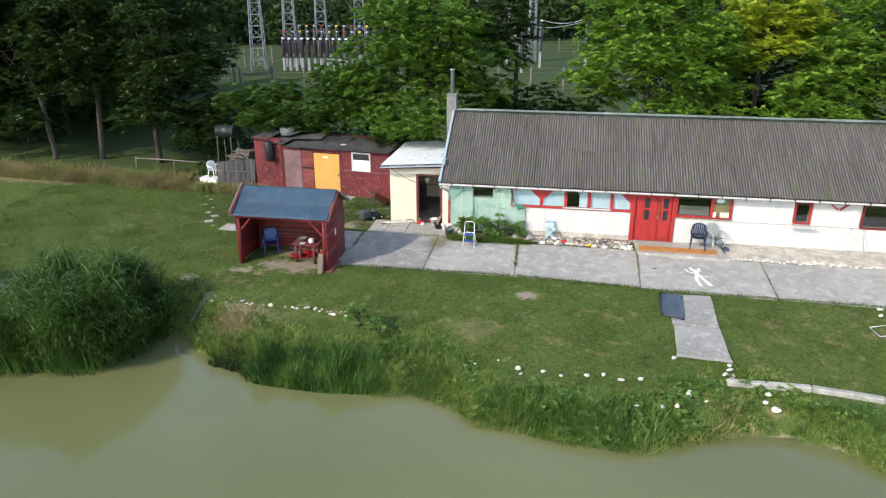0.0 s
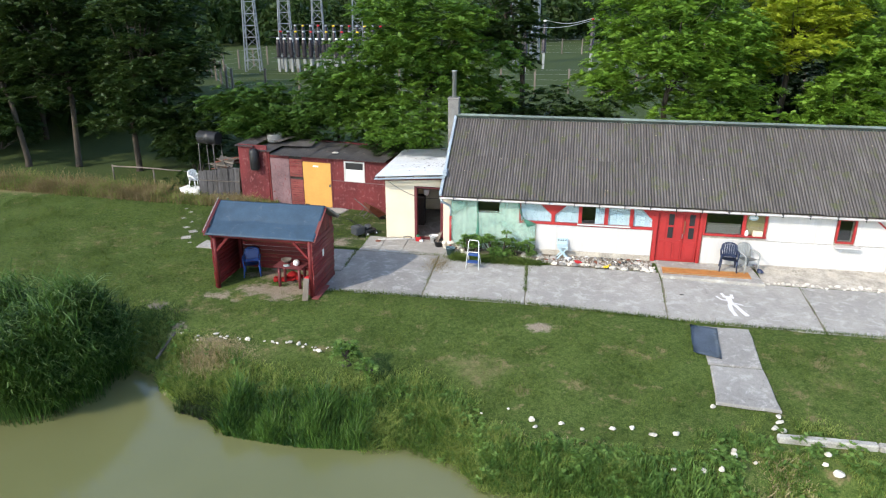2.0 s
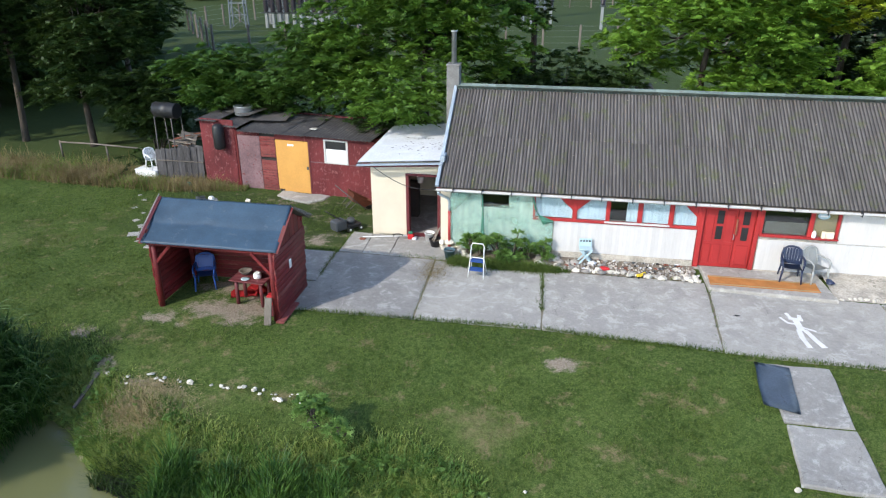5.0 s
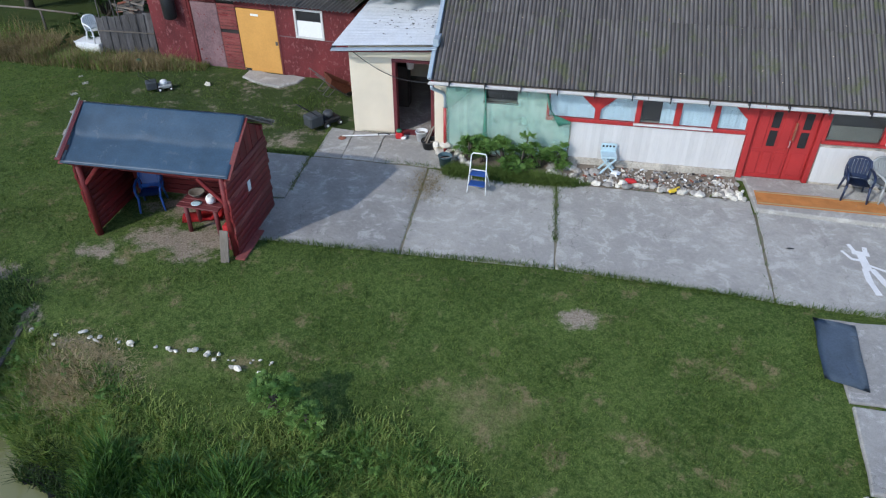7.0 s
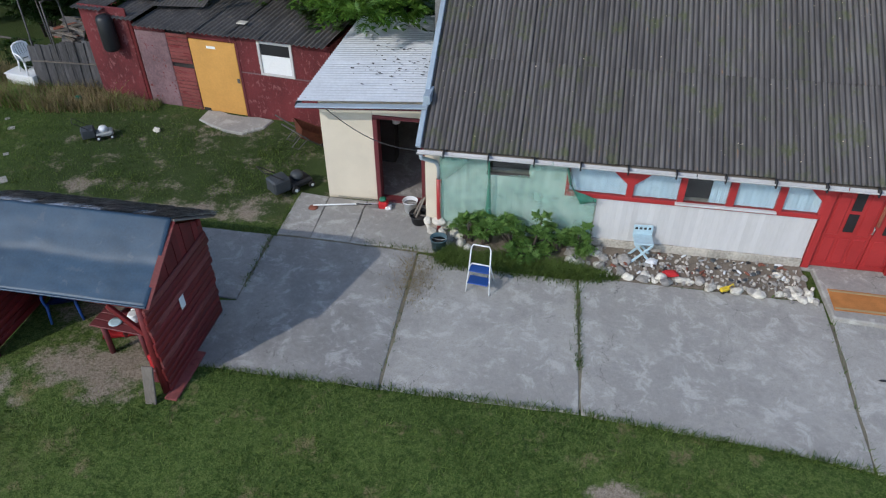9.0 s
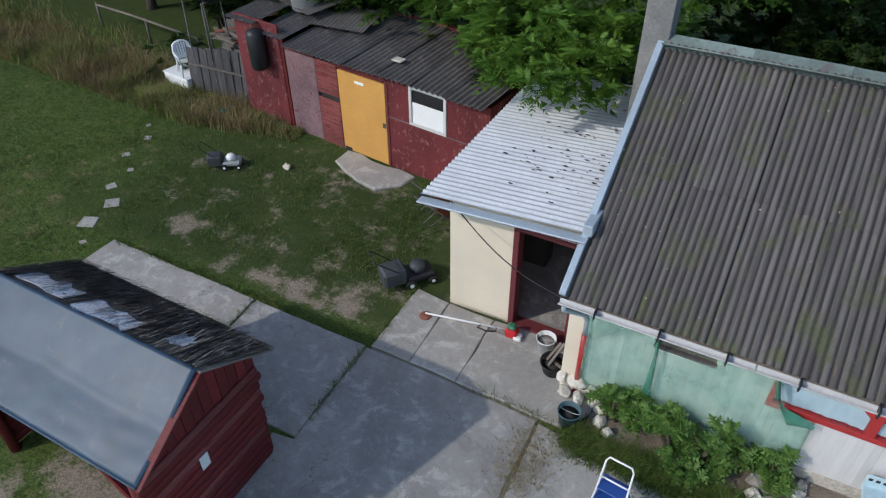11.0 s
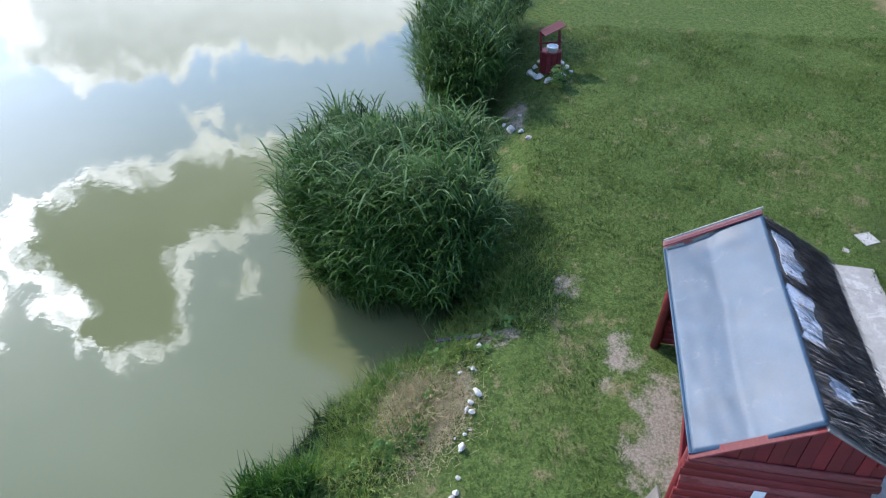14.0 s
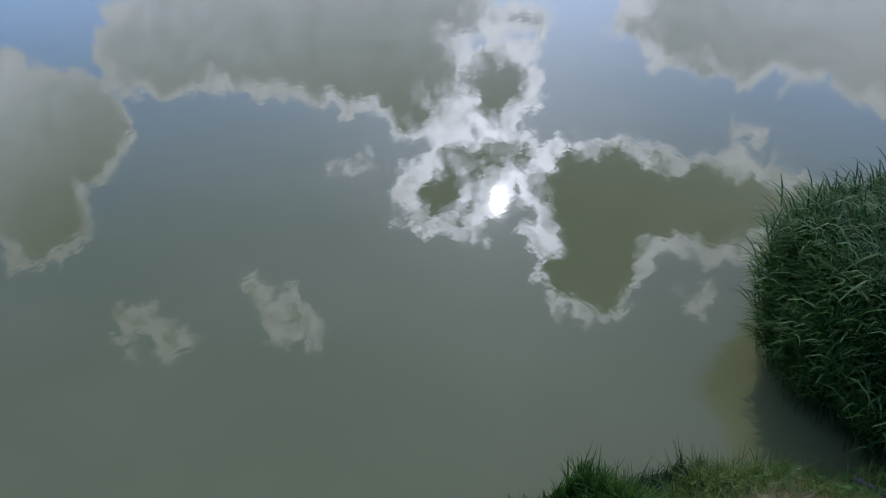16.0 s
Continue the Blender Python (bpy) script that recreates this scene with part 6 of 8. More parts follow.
def stone(x, y, size, i, z=None, dark=False, label="pale limestone lump", group="edging stones"):
    dark = dark or (group == "rubble stones" and i % 4 == 0)
    me = (DARK_ROCKS if dark else ROCKS)[i % (5 if dark else 8)]
    rng = random.Random(i * 7 + 1)
    z = float(height(x, y)) if z is None else z
    solo("stone", me, None, label, "stone", pose(x, y, z + (0.40 if group in ("bank stones", "edging stones") else 0.12) * size, rng.uniform(-12, 12), rng.uniform(-12, 12), rng.uniform(0, 360)) @ Matrix.Diagonal((size * rng.uniform(0.8, 1.25), size * rng.uniform(0.7, 1.0), size * rng.uniform(0.7, 1.0), 1)), group)


BANK_STONES = ((0.09, 17.48, 0.30), (0.17, 17.23, 0.22), (0.79, 17.44, 0.22), (1.26, 17.29, 0.2), (1.97, 17.39, 0.22), (2.43, 17.46, 0.24), (2.86, 17.25, 0.3), (3.40, 17.34, 0.26), (4.45, 18.44, 0.2), (-1.13, 17.64, 0.14), (-0.49, 17.88, 0.14),
               (4.18, 16.84, 0.22), (4.54, 16.70, 0.36), (4.60, 16.92, 0.22), (3.14, 16.05, 0.22), (3.74, 16.10, 0.34), (4.18, 16.25, 0.26), (4.98, 16.62, 0.2), (6.62, 17.00, 0.34), (6.72, 16.62, 0.40), (6.50, 16.80, 0.22), (5.91, 18.22, 0.24), (5.84, 17.98, 0.3), (5.68, 17.74, 0.34), (5.86, 17.68, 0.3), (11.19, 21.72, 0.3), (11.06, 21.31, 0.24))


def stones():
    k = 0
    for x, y, s in ((-10.07, 20.08, 0.17), (-9.06, 20.13, 0.24), (-8.87, 20.04, 0.15), (-8.03, 19.99, 0.23), (-7.29, 19.98, 0.17), (-7.13, 19.94, 0.12), (-6.77, 19.99, 0.21), (-6.50, 19.91, 0.24), (-5.96, 19.70, 0.18), (-5.82, 19.66, 0.24), (-5.39, 19.65, 0.15)):
        stone(x, y, s * 0.8, k, label="whitewashed stone edging the lawn"), (k := k + 1)
    for x, y, s in BANK_STONES:
        stone(x, y, s * 0.72, k, label="white stone lying on the grassy bank", group="bank stones"), (k := k + 1)
    bits = random.Random(5)
    for i in range(26):
        x = bits.uniform(-9.6, -5.2)
        stone(x, 19.98 - 0.10 * max(0.0, x + 6.6) + bits.gauss(0, 0.07), bits.uniform(0.05, 0.12), k, label="small white stone chip along the lawn edge"), (k := k + 1)
    rng = random.Random(12)
    # heap round the house corner
    for x, y, z, s in ((-3.30, 27.55, 0.06, 0.26), (-3.06, 27.58, 0.08, 0.30), (-2.86, 27.62, 0.10, 0.28),
                       (-3.37, 27.54, 0.24, 0.18), (-3.13, 27.50, 0.24, 0.33), (-2.91, 27.50, 0.22, 0.2), (-3.27, 27.38, 0.08, 0.2), (-3.04, 27.34, 0.08, 0.23), (-2.81, 27.38, 0.08, 0.24), (-2.68, 27.27, 0.07, 0.17), (-2.64, 27.08, 0.05, 0.21), (-2.46, 26.92, 0.05, 0.2), (-2.84, 27.66, 0.24, 0.14)):
        stone(x, y, s * 1.4, k, z, label="pale rubble stone at the house corner", group="corner stones"), (k := k + 1)
    # rubble bed along the wall: grey stones at one end, a white edging
    for i in range(34):
        u, y = rng.uniform(2.7, 3.8), rng.uniform(-0.85, -0.06)
        p = HS(u, y).translation
        stone(p.x, p.y, rng.uniform(0.14, 0.36), k, 0.05, dark=i % 3 > 0, label="grey rubble stone in the flower bed", group="rubble stones"), (k := k + 1)
    for i in range(30):
        u = 3.7 + i * 0.122 + rng.uniform(-0.05, 0.05)
        y = -0.88 - 0.16 * (u - 3.6) / 3.6 + rng.uniform(-0.12, 0.1)
        p = HS(u, y).translation
        if rng.random() < 0.8:
            stone(p.x, p.y, rng.uniform(0.14, 0.34), k, 0.05, label="pale stone edging the rubble bed", group="rubble stones"), (k := k + 1)
    for i in range(16):
        p = HS(rng.uniform(6.6, 7.3), rng.uniform(-1.15, -0.3)).translation
        stone(p.x, p.y, rng.uniform(0.12, 0.26), k, 0.05, label="pale stone piled beside the step", group="rubble stones"), (k := k + 1)
    for i in range(60):  # along the apron to the right of the step
        u = 10.75 + i * 0.15
        p = HS(u + rng.uniform(-0.05, 0.05), -1.42 + rng.uniform(-0.12, 0.12)).translation
        stone(p.x, p.y, rng.uniform(0.10, 0.24), k, 0.03, label="pale stone along the foot of the wall", group="wall-foot stones"), (k := k + 1)
    for i in range(14):
        a = i * 2.4
        stone(-20.75 + 0.62 * math.cos(a) * rng.uniform(0.7, 1.15), 21.25 + 0.55 * math.sin(a) * rng.uniform(0.7, 1.15), rng.uniform(0.2, 0.36), k, label="white stone ringing the toy well", group="well stones"), (k := k + 1)
    for x, y, s in ((-17.84, 20.3, 0.34), (-17.55, 20.55, 0.22), (-18.3, 20.1, 0.2), (-17.1, 20.75, 0.2), (-11.05, 30.85, 0.28), (-18.4, 20.5, 0.16)):
        stone(x, y, s, k, label="white stone lying in the grass", group="lawn stones"), (k := k + 1)


stones()


def beds():
    """Soil bed under the netting, rubble bed and the sloping apron along the wall."""
    bm = bmesh.new()
    for u0, u1, y0, y1 in ((0.3, 3.3, -1.0, 0.0), (3.3, 7.2, -1.05, -0.02)):
        grid = [[bm.verts.new((u0 + (u1 - u0) * i / 24, y0 + (y1 - y0) * j / 8, 0.02 + 0.05 * math.sin(math.pi * min(j / 8 + 0.2, 1) * 0.6) + 0.02 * noise.noise((i * 0.7, j * 0.9, u0)))) for i in range(25)] for j in range(9)]
        for a, b in zip(grid, grid[1:]):
            for i in range(24):
                bm.faces.new((a[i], a[i + 1], b[i + 1], b[i])).smooth = True
    solo("flower_bed", bm, M["earth"], "bare stony soil bed along the house wall", "soil bed", HOUSE, kind="structure")
    bm = bmesh.new()
    grid = [[bm.verts.new((10.7 + 9.9 * i / 40, -1.5 + 1.52 * j / 6, 0.03 + 0.14 * (j / 6) ** 0.8 + 0.02 * noise.noise((i * 0.8, j * 1.1, 7)))) for i in range(41)] for j in range(7)]
    for a, b in zip(grid, grid[1:]):
        for i in range(40):
            bm.faces.new((a[i], a[i + 1], b[i + 1], b[i])).smooth = True
    solo("wall_apron", bm, M["plinth"], "rough mortared stone apron at the wall foot", "apron", HOUSE, kind="structure")


beds()


def clutter():
    rng = random.Random(3)
    kinds = [("bottle", "white", "bottle"), ("scrap", "rock_dark", "scrap"), ("scrap", "grey_dark", "scrap"), ("scrap", "black", "scrap"), ("can", "terracotta", "can"), ("scrap", "terracotta", "scrap"), ("pebble", "rock", "stone"), ("scrap", "grey", "scrap"), ("can", "steel", "can")]
    for i in range(90):
        name, mat, cat = kinds[i % len(kinds)]
        u, y = rng.uniform(3.5, 6.9), rng.uniform(-0.78, -0.12)
        s = rng.uniform(0.025, 0.065)
        if name in ("bottle", "can"):
            bm = lathe([(s * 0.4, 0), (s * 0.45, 0.01), (s * 0.45, s * 1.6), (s * 0.2, s * 2.0), (s * 0.2, s * 2.3)], 10)
            m = HS(u, y, 0.10, rng.uniform(0, 360)) @ pose(0, 0, 0, 85, 0, 0)
        else:
            bm = bmesh.new()
            bmesh.ops.create_icosphere(bm, subdivisions=1, radius=s)
            for v in bm.verts:
                v.co *= rng.uniform(0.6, 1.2)
                v.co.z *= 0.6
            m = HS(u, y, 0.10, rng.uniform(0, 360))
        solo("garden_" + name, bm, M[mat], {"bottle": "small pale bottle lying in the rubble bed", "toy": "small yellow plastic toy in the rubble bed", "can": "small crushed can in the rubble bed"}.get(name, "small scrap lying in the rubble bed"), cat, m, "bed clutter")
    chips = bmesh.new()
    for i in range(420):
        u = rng.uniform(3.3, 7.1)
        p = Vector((u, -0.05 - 0.95 * rng.random() ** 0.8, 0.075 + rng.uniform(-0.01, 0.02)))
        made = bmesh.ops.create_icosphere(chips, subdivisions=1, radius=rng.uniform(0.012, 0.045))["verts"]
        turn = Euler((rng.uniform(0, 3), rng.uniform(0, 3), rng.uniform(0, 3))).to_matrix()
        for v in made:
            v.co = turn @ Vector((v.co.x * rng.uniform(0.9, 1.5), v.co.y * rng.uniform(0.7, 1.1), v.co.z * 0.6)) + p
    solo("rubble_chips", chips, M["rock_chip"], "loose pale and grey rubble chips over the bed", "rubble", HOUSE, kind="stuff")
    solo("red_cloth", rock_mesh("red_cloth", 77, M["cloth_red"], 0.5), None, "bright red cloth bundle on the rubble bed", "cloth", HS(4.62, -0.75, 0.12) @ Matrix.Diagonal((0.40, 0.30, 0.3, 1)))
    solo("white_bag", rock_mesh("white_bag", 78, M["white"], 0.5), None, "crumpled white and black bag in the rubble", "bag", HS(4.30, -0.45, 0.12) @ Matrix.Diagonal((0.34, 0.26, 0.22, 1)))
    toy = thing("toy_digger", "small yellow plastic toy digger", "toy", HS(5.62, -1.05, 0.05, 30) @ Matrix.Scale(0.75, 4))
    part("body", box(-0.12, 0.12, -0.06, 0.06, 0.04, 0.14, 0.015), M["toy_yellow"], toy)
    part("arm", tube([(0.08, 0, 0.14), (0.22, 0, 0.2), (0.3, 0, 0.06)], 0.018, 6), M["toy_yellow"], toy)
    for x in (-0.08, 0.08):
        part("wheel", tube([(x, -0.07, 0.04), (x, 0.07, 0.04)], 0.04, 10), M["black"], toy)
    # buckets by the doorway
    def bucket(p, r, h, mat, label, fill="dark"):
        b = thing("bucket", label, "bucket", p)
        part("pail", lathe([(r * 0.78, 0), (r, h), (r * 1.06, h), (r * 1.06, h - 0.02), (r * 0.97, h - 0.012), (r * 0.76, 0.02)], 22), M[mat], b)
        part("content", lathe([(0.005, h * 0.72), (r * 0.9, h * 0.70)], 18), M[fill], b, "dark contents")
        part("handle", tube([(r * math.cos(t), 0.03, h - 0.02 - 0.35 * r * math.sin(t)) for t in np.linspace(0, math.pi, 9)], 0.006, 5), M["steel"], b)
    bucket(HS(0.05, -0.66, 0.03), 0.17, 0.30, "bucket", "blue-grey plastic bucket on the slab")
    bucket(HS(-0.80, 0.55, 0.05), 0.16, 0.28, "white", "white bucket filled with bolts by the doorway", "rock_dark")
    bucket(HS(-0.52, 0.18, 0.05), 0.21, 0.22, "black", "black tub filled with offcuts by the doorway")
    for a, b in (((-0.6, 0.1, 0.16), (-0.42, 0.3, 0.62)), ((-0.5, 0.22, 0.2), (-0.3, 0.02, 0.34)), ((-0.65, 0.22, 0.2), (-0.5, 0.4, 0.5))):
        solo("offcut", beam(a, b, 0.05, 0.02, 0.004), M["wood_old"], "pale wood offcut standing in the tub", "wood", HOUSE, "offcuts")
    # brush cutter on the ground
    t = thing("brush_cutter", "petrol brush cutter lying on the slab", "brush cutter", HS(-2.95, 0.30, 0.05, 6))
    part("shaft", tube([(0, 0, 0.07), (1.45, 0.12, 0.10)], 0.016, 8), M["white"], t)
    part("guard", lathe([(0.02, 0.03), (0.10, 0.02), (0.11, 0.0), (0.02, 0.0)], 16), M["terracotta"], t, "rusty cutting head")
    part("engine", box(1.45, 1.66, 0.02, 0.22, 0.0, 0.17, 0.03), M["cloth_red"], t, "red engine housing")
    part("engine_cap", box(1.47, 1.62, 0.05, 0.2, 0.17, 0.25, 0.03), M["green_plastic"], t, "green engine cover")
    part("tank", box(1.60, 1.74, 0.0, 0.16, 0.0, 0.08, 0.02), M["white"], t)
    part("grip", tube([(1.0, 0.05, 0.10), (1.02, -0.16, 0.26), (1.2, -0.22, 0.30), (1.32, -0.1, 0.22), (1.28, 0.08, 0.10)], 0.014, 7), M["black"], t, "black loop handle")


clutter()


def mower(m, main, accent, label):
    t = thing("lawn_mower", label, "lawn mower", m)
    part("deck", box(-0.26, 0.26, -0.34, 0.30, 0.10, 0.28, 0.05), main, t)
    part("motor", lathe([(0.17, 0.28), (0.18, 0.38), (0.13, 0.46), (0.02, 0.48)], 16), accent, t)
    part("collector", box(-0.24, 0.24, 0.30, 0.82, 0.12, 0.52, 0.05), M["grey_dark"], t, "dark grass box")
    for x in (-0.29, 0.29):
        for y, r in ((-0.26, 0.09), (0.24, 0.11)):
            part("wheel", tube([(x - 0.03, y, r), (x + 0.03, y, r)], r, 14), M["black"], t)
            part("hub", tube([(x * 1.1 - 0.012, y, r), (x * 1.1 + 0.012, y, r)], r * 0.45, 10), M["white"], t)
    part("handle", tube([(-0.2, 0.28, 0.3), (-0.24, 0.9, 0.86), (-0.22, 1.0, 0.92), (0.22, 1.0, 0.92), (0.24, 0.9, 0.86), (0.2, 0.28, 0.3)], 0.014, 7), M["black"], t, "black tubular handle")


mower(pose(-6.62, 28.82, 0.02, 0, 0, 139) @ Matrix.Scale(0.85, 4), M["black"], M["grey_dark"], "black electric lawn mower with a grass box by the wall")
mower(pose(-12.25, 30.4, 0.04, 0, 0, 122) @ Matrix.Scale(0.64, 4), M["grey"], M["white"], "small grey and white lawn mower on the grass")


def barrow():
    t = thing("wheelbarrow", "rusty wheelbarrow tipped against the shed", "wheelbarrow", pose(-6.98, 30.42, 0.10, -32, 0, -55))
    bm = bmesh.new()
    lo = [bm.verts.new(p) for p in ((-0.2, -0.25, 0.28), (0.2, -0.25, 0.28), (0.17, 0.3, 0.28), (-0.17, 0.3, 0.28))]
    hi = [bm.verts.new(p) for p in ((-0.34, -0.4, 0.56), (0.34, -0.4, 0.56), (0.28, 0.5, 0.56), (-0.28, 0.5, 0.56))]
    bm.faces.new(lo)
    for i in range(4):
        bm.faces.new((lo[i], hi[i], hi[(i + 1) % 4], lo[(i + 1) % 4]))
    bmesh.ops.solidify(bm, geom=list(bm.faces), thickness=0.012)
    part("tray", bm, M["terracotta"], t)
    for x in (-0.22, 0.22):
        part("handle", tube([(x * 0.5, 0.62, 0.2), (x, 0.0, 0.3), (x * 1.2, -0.9, 0.5)], 0.017, 7), M["rust_tin"], t)
        part("leg", tube([(x, -0.3, 0.32), (x, -0.38, 0.0), (x, -0.2, 0.0), (x, -0.1, 0.3)], 0.014, 6), M["rust_tin"], t)
    part("wheel", tube([(-0.04, 0.62, 0.2), (0.04, 0.62, 0.2)], 0.2, 18), M["black"], t)


barrow()


def toy_well():
    w = thing("toy_well", "small red wooden wishing well with a tilted shingle roof", "garden ornament", pose(-20.75, 21.25, float(height(-20.75, 21.25)), 0, -7, 20) @ Matrix.Scale(0.92, 4))
    for i in range(12):
        a = 2 * math.pi * i / 12
        part("stave", box(-0.07, 0.07, -0.02, 0.02, 0, 0.62, 0.008, m=pose(0.30 * math.cos(a), 0.30 * math.sin(a), 0, 0, 0, math.degrees(a) + 90)), M["red_dark"], w)
    part("rim", lathe([(0.27, 0.58), (0.34, 0.58), (0.34, 0.64), (0.27, 0.64)], 20), M["red_dark"], w)
    for y in (-0.3, 0.3):
        part("post", beam((0, y, 0.3), (-0.16, y, 1.18), 0.07, 0.07, 0.01), M["red_dark"], w)
    for i in range(4):
        for s in (-1, 1):
            part("roof_slat", box(-0.01, 0.012, -0.36, 0.36, i * 0.085, i * 0.085 + 0.08, 0.004, m=pose(-0.20, 0, 1.33, 20, -20, 0) @ pose(0, 0, 0, 0, 180 - s * 52, 0)), M["maroon"], w)
    part("windlass", tube([(-0.09, -0.36, 0.85), (-0.09, 0.36, 0.85)], 0.035, 10), M["red_dark"], w)
    solo("flower_pot", lathe([(0.10, 0), (0.15, 0.2), (0.16, 0.2), (0.16, 0.24), (0.13, 0.24), (0.12, 0.2)], 18), M["white"], "white pot standing on the toy well", "pot", pose(-20.65, 21.25, float(height(-20.75, 21.25)) + 0.55))


toy_well()


def junk_corner():
    """White chest, fence of old boards, barrel on a frame and stacked wood beside the shed."""
    c = thing("white_chest", "old white chest lying in the dry grass", "chest", pose(-16.18, 33.25, 0.0, 0, 0, -10))
    part("body", box(-0.50, 0.50, -0.3, 0.3, 0, 0.33, 0.02), M["white"], c)
    part("lid", box(-0.52, 0.52, -0.32, 0.32, 0.33, 0.37, 0.015), M["white"], c)
    f = thing("board_fence", "leaning screen of grey weathered boards", "fence", pose(-15.65, 33.0, 0.0, 0, 0, 2))
    rng = random.Random(8)
    for i in range(15):
        hgt = 1.24 + 0.012 * i + rng.uniform(-0.03, 0.03)
        part("board", box(-0.078, 0.078, -0.012, 0.012, 0, hgt, 0.003, m=pose(0.13 * i, 0.014 * (i % 2) + rng.uniform(-0.005, 0.005), 0, rng.uniform(-5, -3), rng.uniform(-1.0, 1.0), 0)), M["wood_grey"], f)
    part("rail", beam((0, 0.04, 0.8), (1.9, 0.04, 0.75), 0.08, 0.03, 0.005), M["wood_old"], f)
    b = thing("oil_barrel", "black barrel lying on a tall steel stand", "barrel", pose(-15.2, 33.5, 0.22, 0, 0, -12))
    part("drum", tube([(-0.52, 0, 2.5), (-0.5, 0, 2.5), (-0.17, 0, 2.5), (-0.15, 0, 2.5), (0.15, 0, 2.5), (0.17, 0, 2.5), (0.5, 0, 2.5), (0.52, 0, 2.5)], [0.28, 0.30, 0.29, 0.31, 0.31, 0.29, 0.30, 0.28], 20), M["black"], b)
    for x in (-0.4, 0.4):
        for y in (-0.28, 0.28):
            part("leg", tube([(x * 1.1, y * 1.3, -0.22), (x, y, 2.26)], 0.022, 7), M["rust_tin"], b)
        part("cross_bar", tube([(x, -0.3, 2.24), (x, 0.3, 2.24)], 0.022, 7), M["rust_tin"], b)
    for i in range(26):
        x, y, z = rng.uniform(-15.2, -13.7), rng.uniform(33.6, 34.6), 0.9 + rng.uniform(0.0, 0.7)
        a, l = rng.uniform(-0.7, 0.7), rng.uniform(0.6, 1.5)
        solo("timber", beam((x - l / 2 * math.cos(a), y - l / 2 * math.sin(a), z + rng.uniform(-0.15, 0.15)), (x + l / 2 * math.cos(a), y + l / 2 * math.sin(a), z + rng.uniform(-0.15, 0.2)), rng.uniform(0.05, 0.12), rng.uniform(0.02, 0.06), 0.004), M["wood_old"] if i % 4 else M["terracotta"], "old timber on a tangled scrap pile", "timber", None, "scrap timber")
    solo("scrap_heap", rock_mesh("scrap_heap", 99, M["wood_old"], 0.6), None, "grey heap of old timber beside the shed", "timber pile", pose(-14.4, 34.1, 0.4) @ Matrix.Diagonal((2.4, 1.5, 1.9, 1)))
    solo("metal_sheet", box(-0.4, 0.4, -0.01, 0.01, 0, 1.3, 0.004), M["rust_tin"], "dull metal sheet propped behind the boards", "sheet", pose(-14.9, 33.6, 0.5, -20, 8, -14))
    solo("rail_bar", tube([(-21.4, 35.2, 0.75), (-19.5, 34.9, 0.8), (-16.6, 34.4, 0.8)], 0.035, 7), M["wood_old"], "bleached wooden rail between the trees", "rail")
    for x, y in ((-21.4, 35.2), (-19.0, 34.85), (-16.6, 34.4)):
        solo("rail_post", tube([(x, y, 0), (x, y, 0.82)], 0.04, 7), M["wood_old"], "short wooden post under the rail", "post", None, "rail posts")
    solo("green_ball", lathe([(0.005, 0), (0.07, 0.03), (0.1, 0.1), (0.07, 0.17), (0.005, 0.2)], 16), M["green_plastic"], "pale green ball lying in the grass", "ball", pose(-14.0, 32.2, 0.03))


junk_corner()


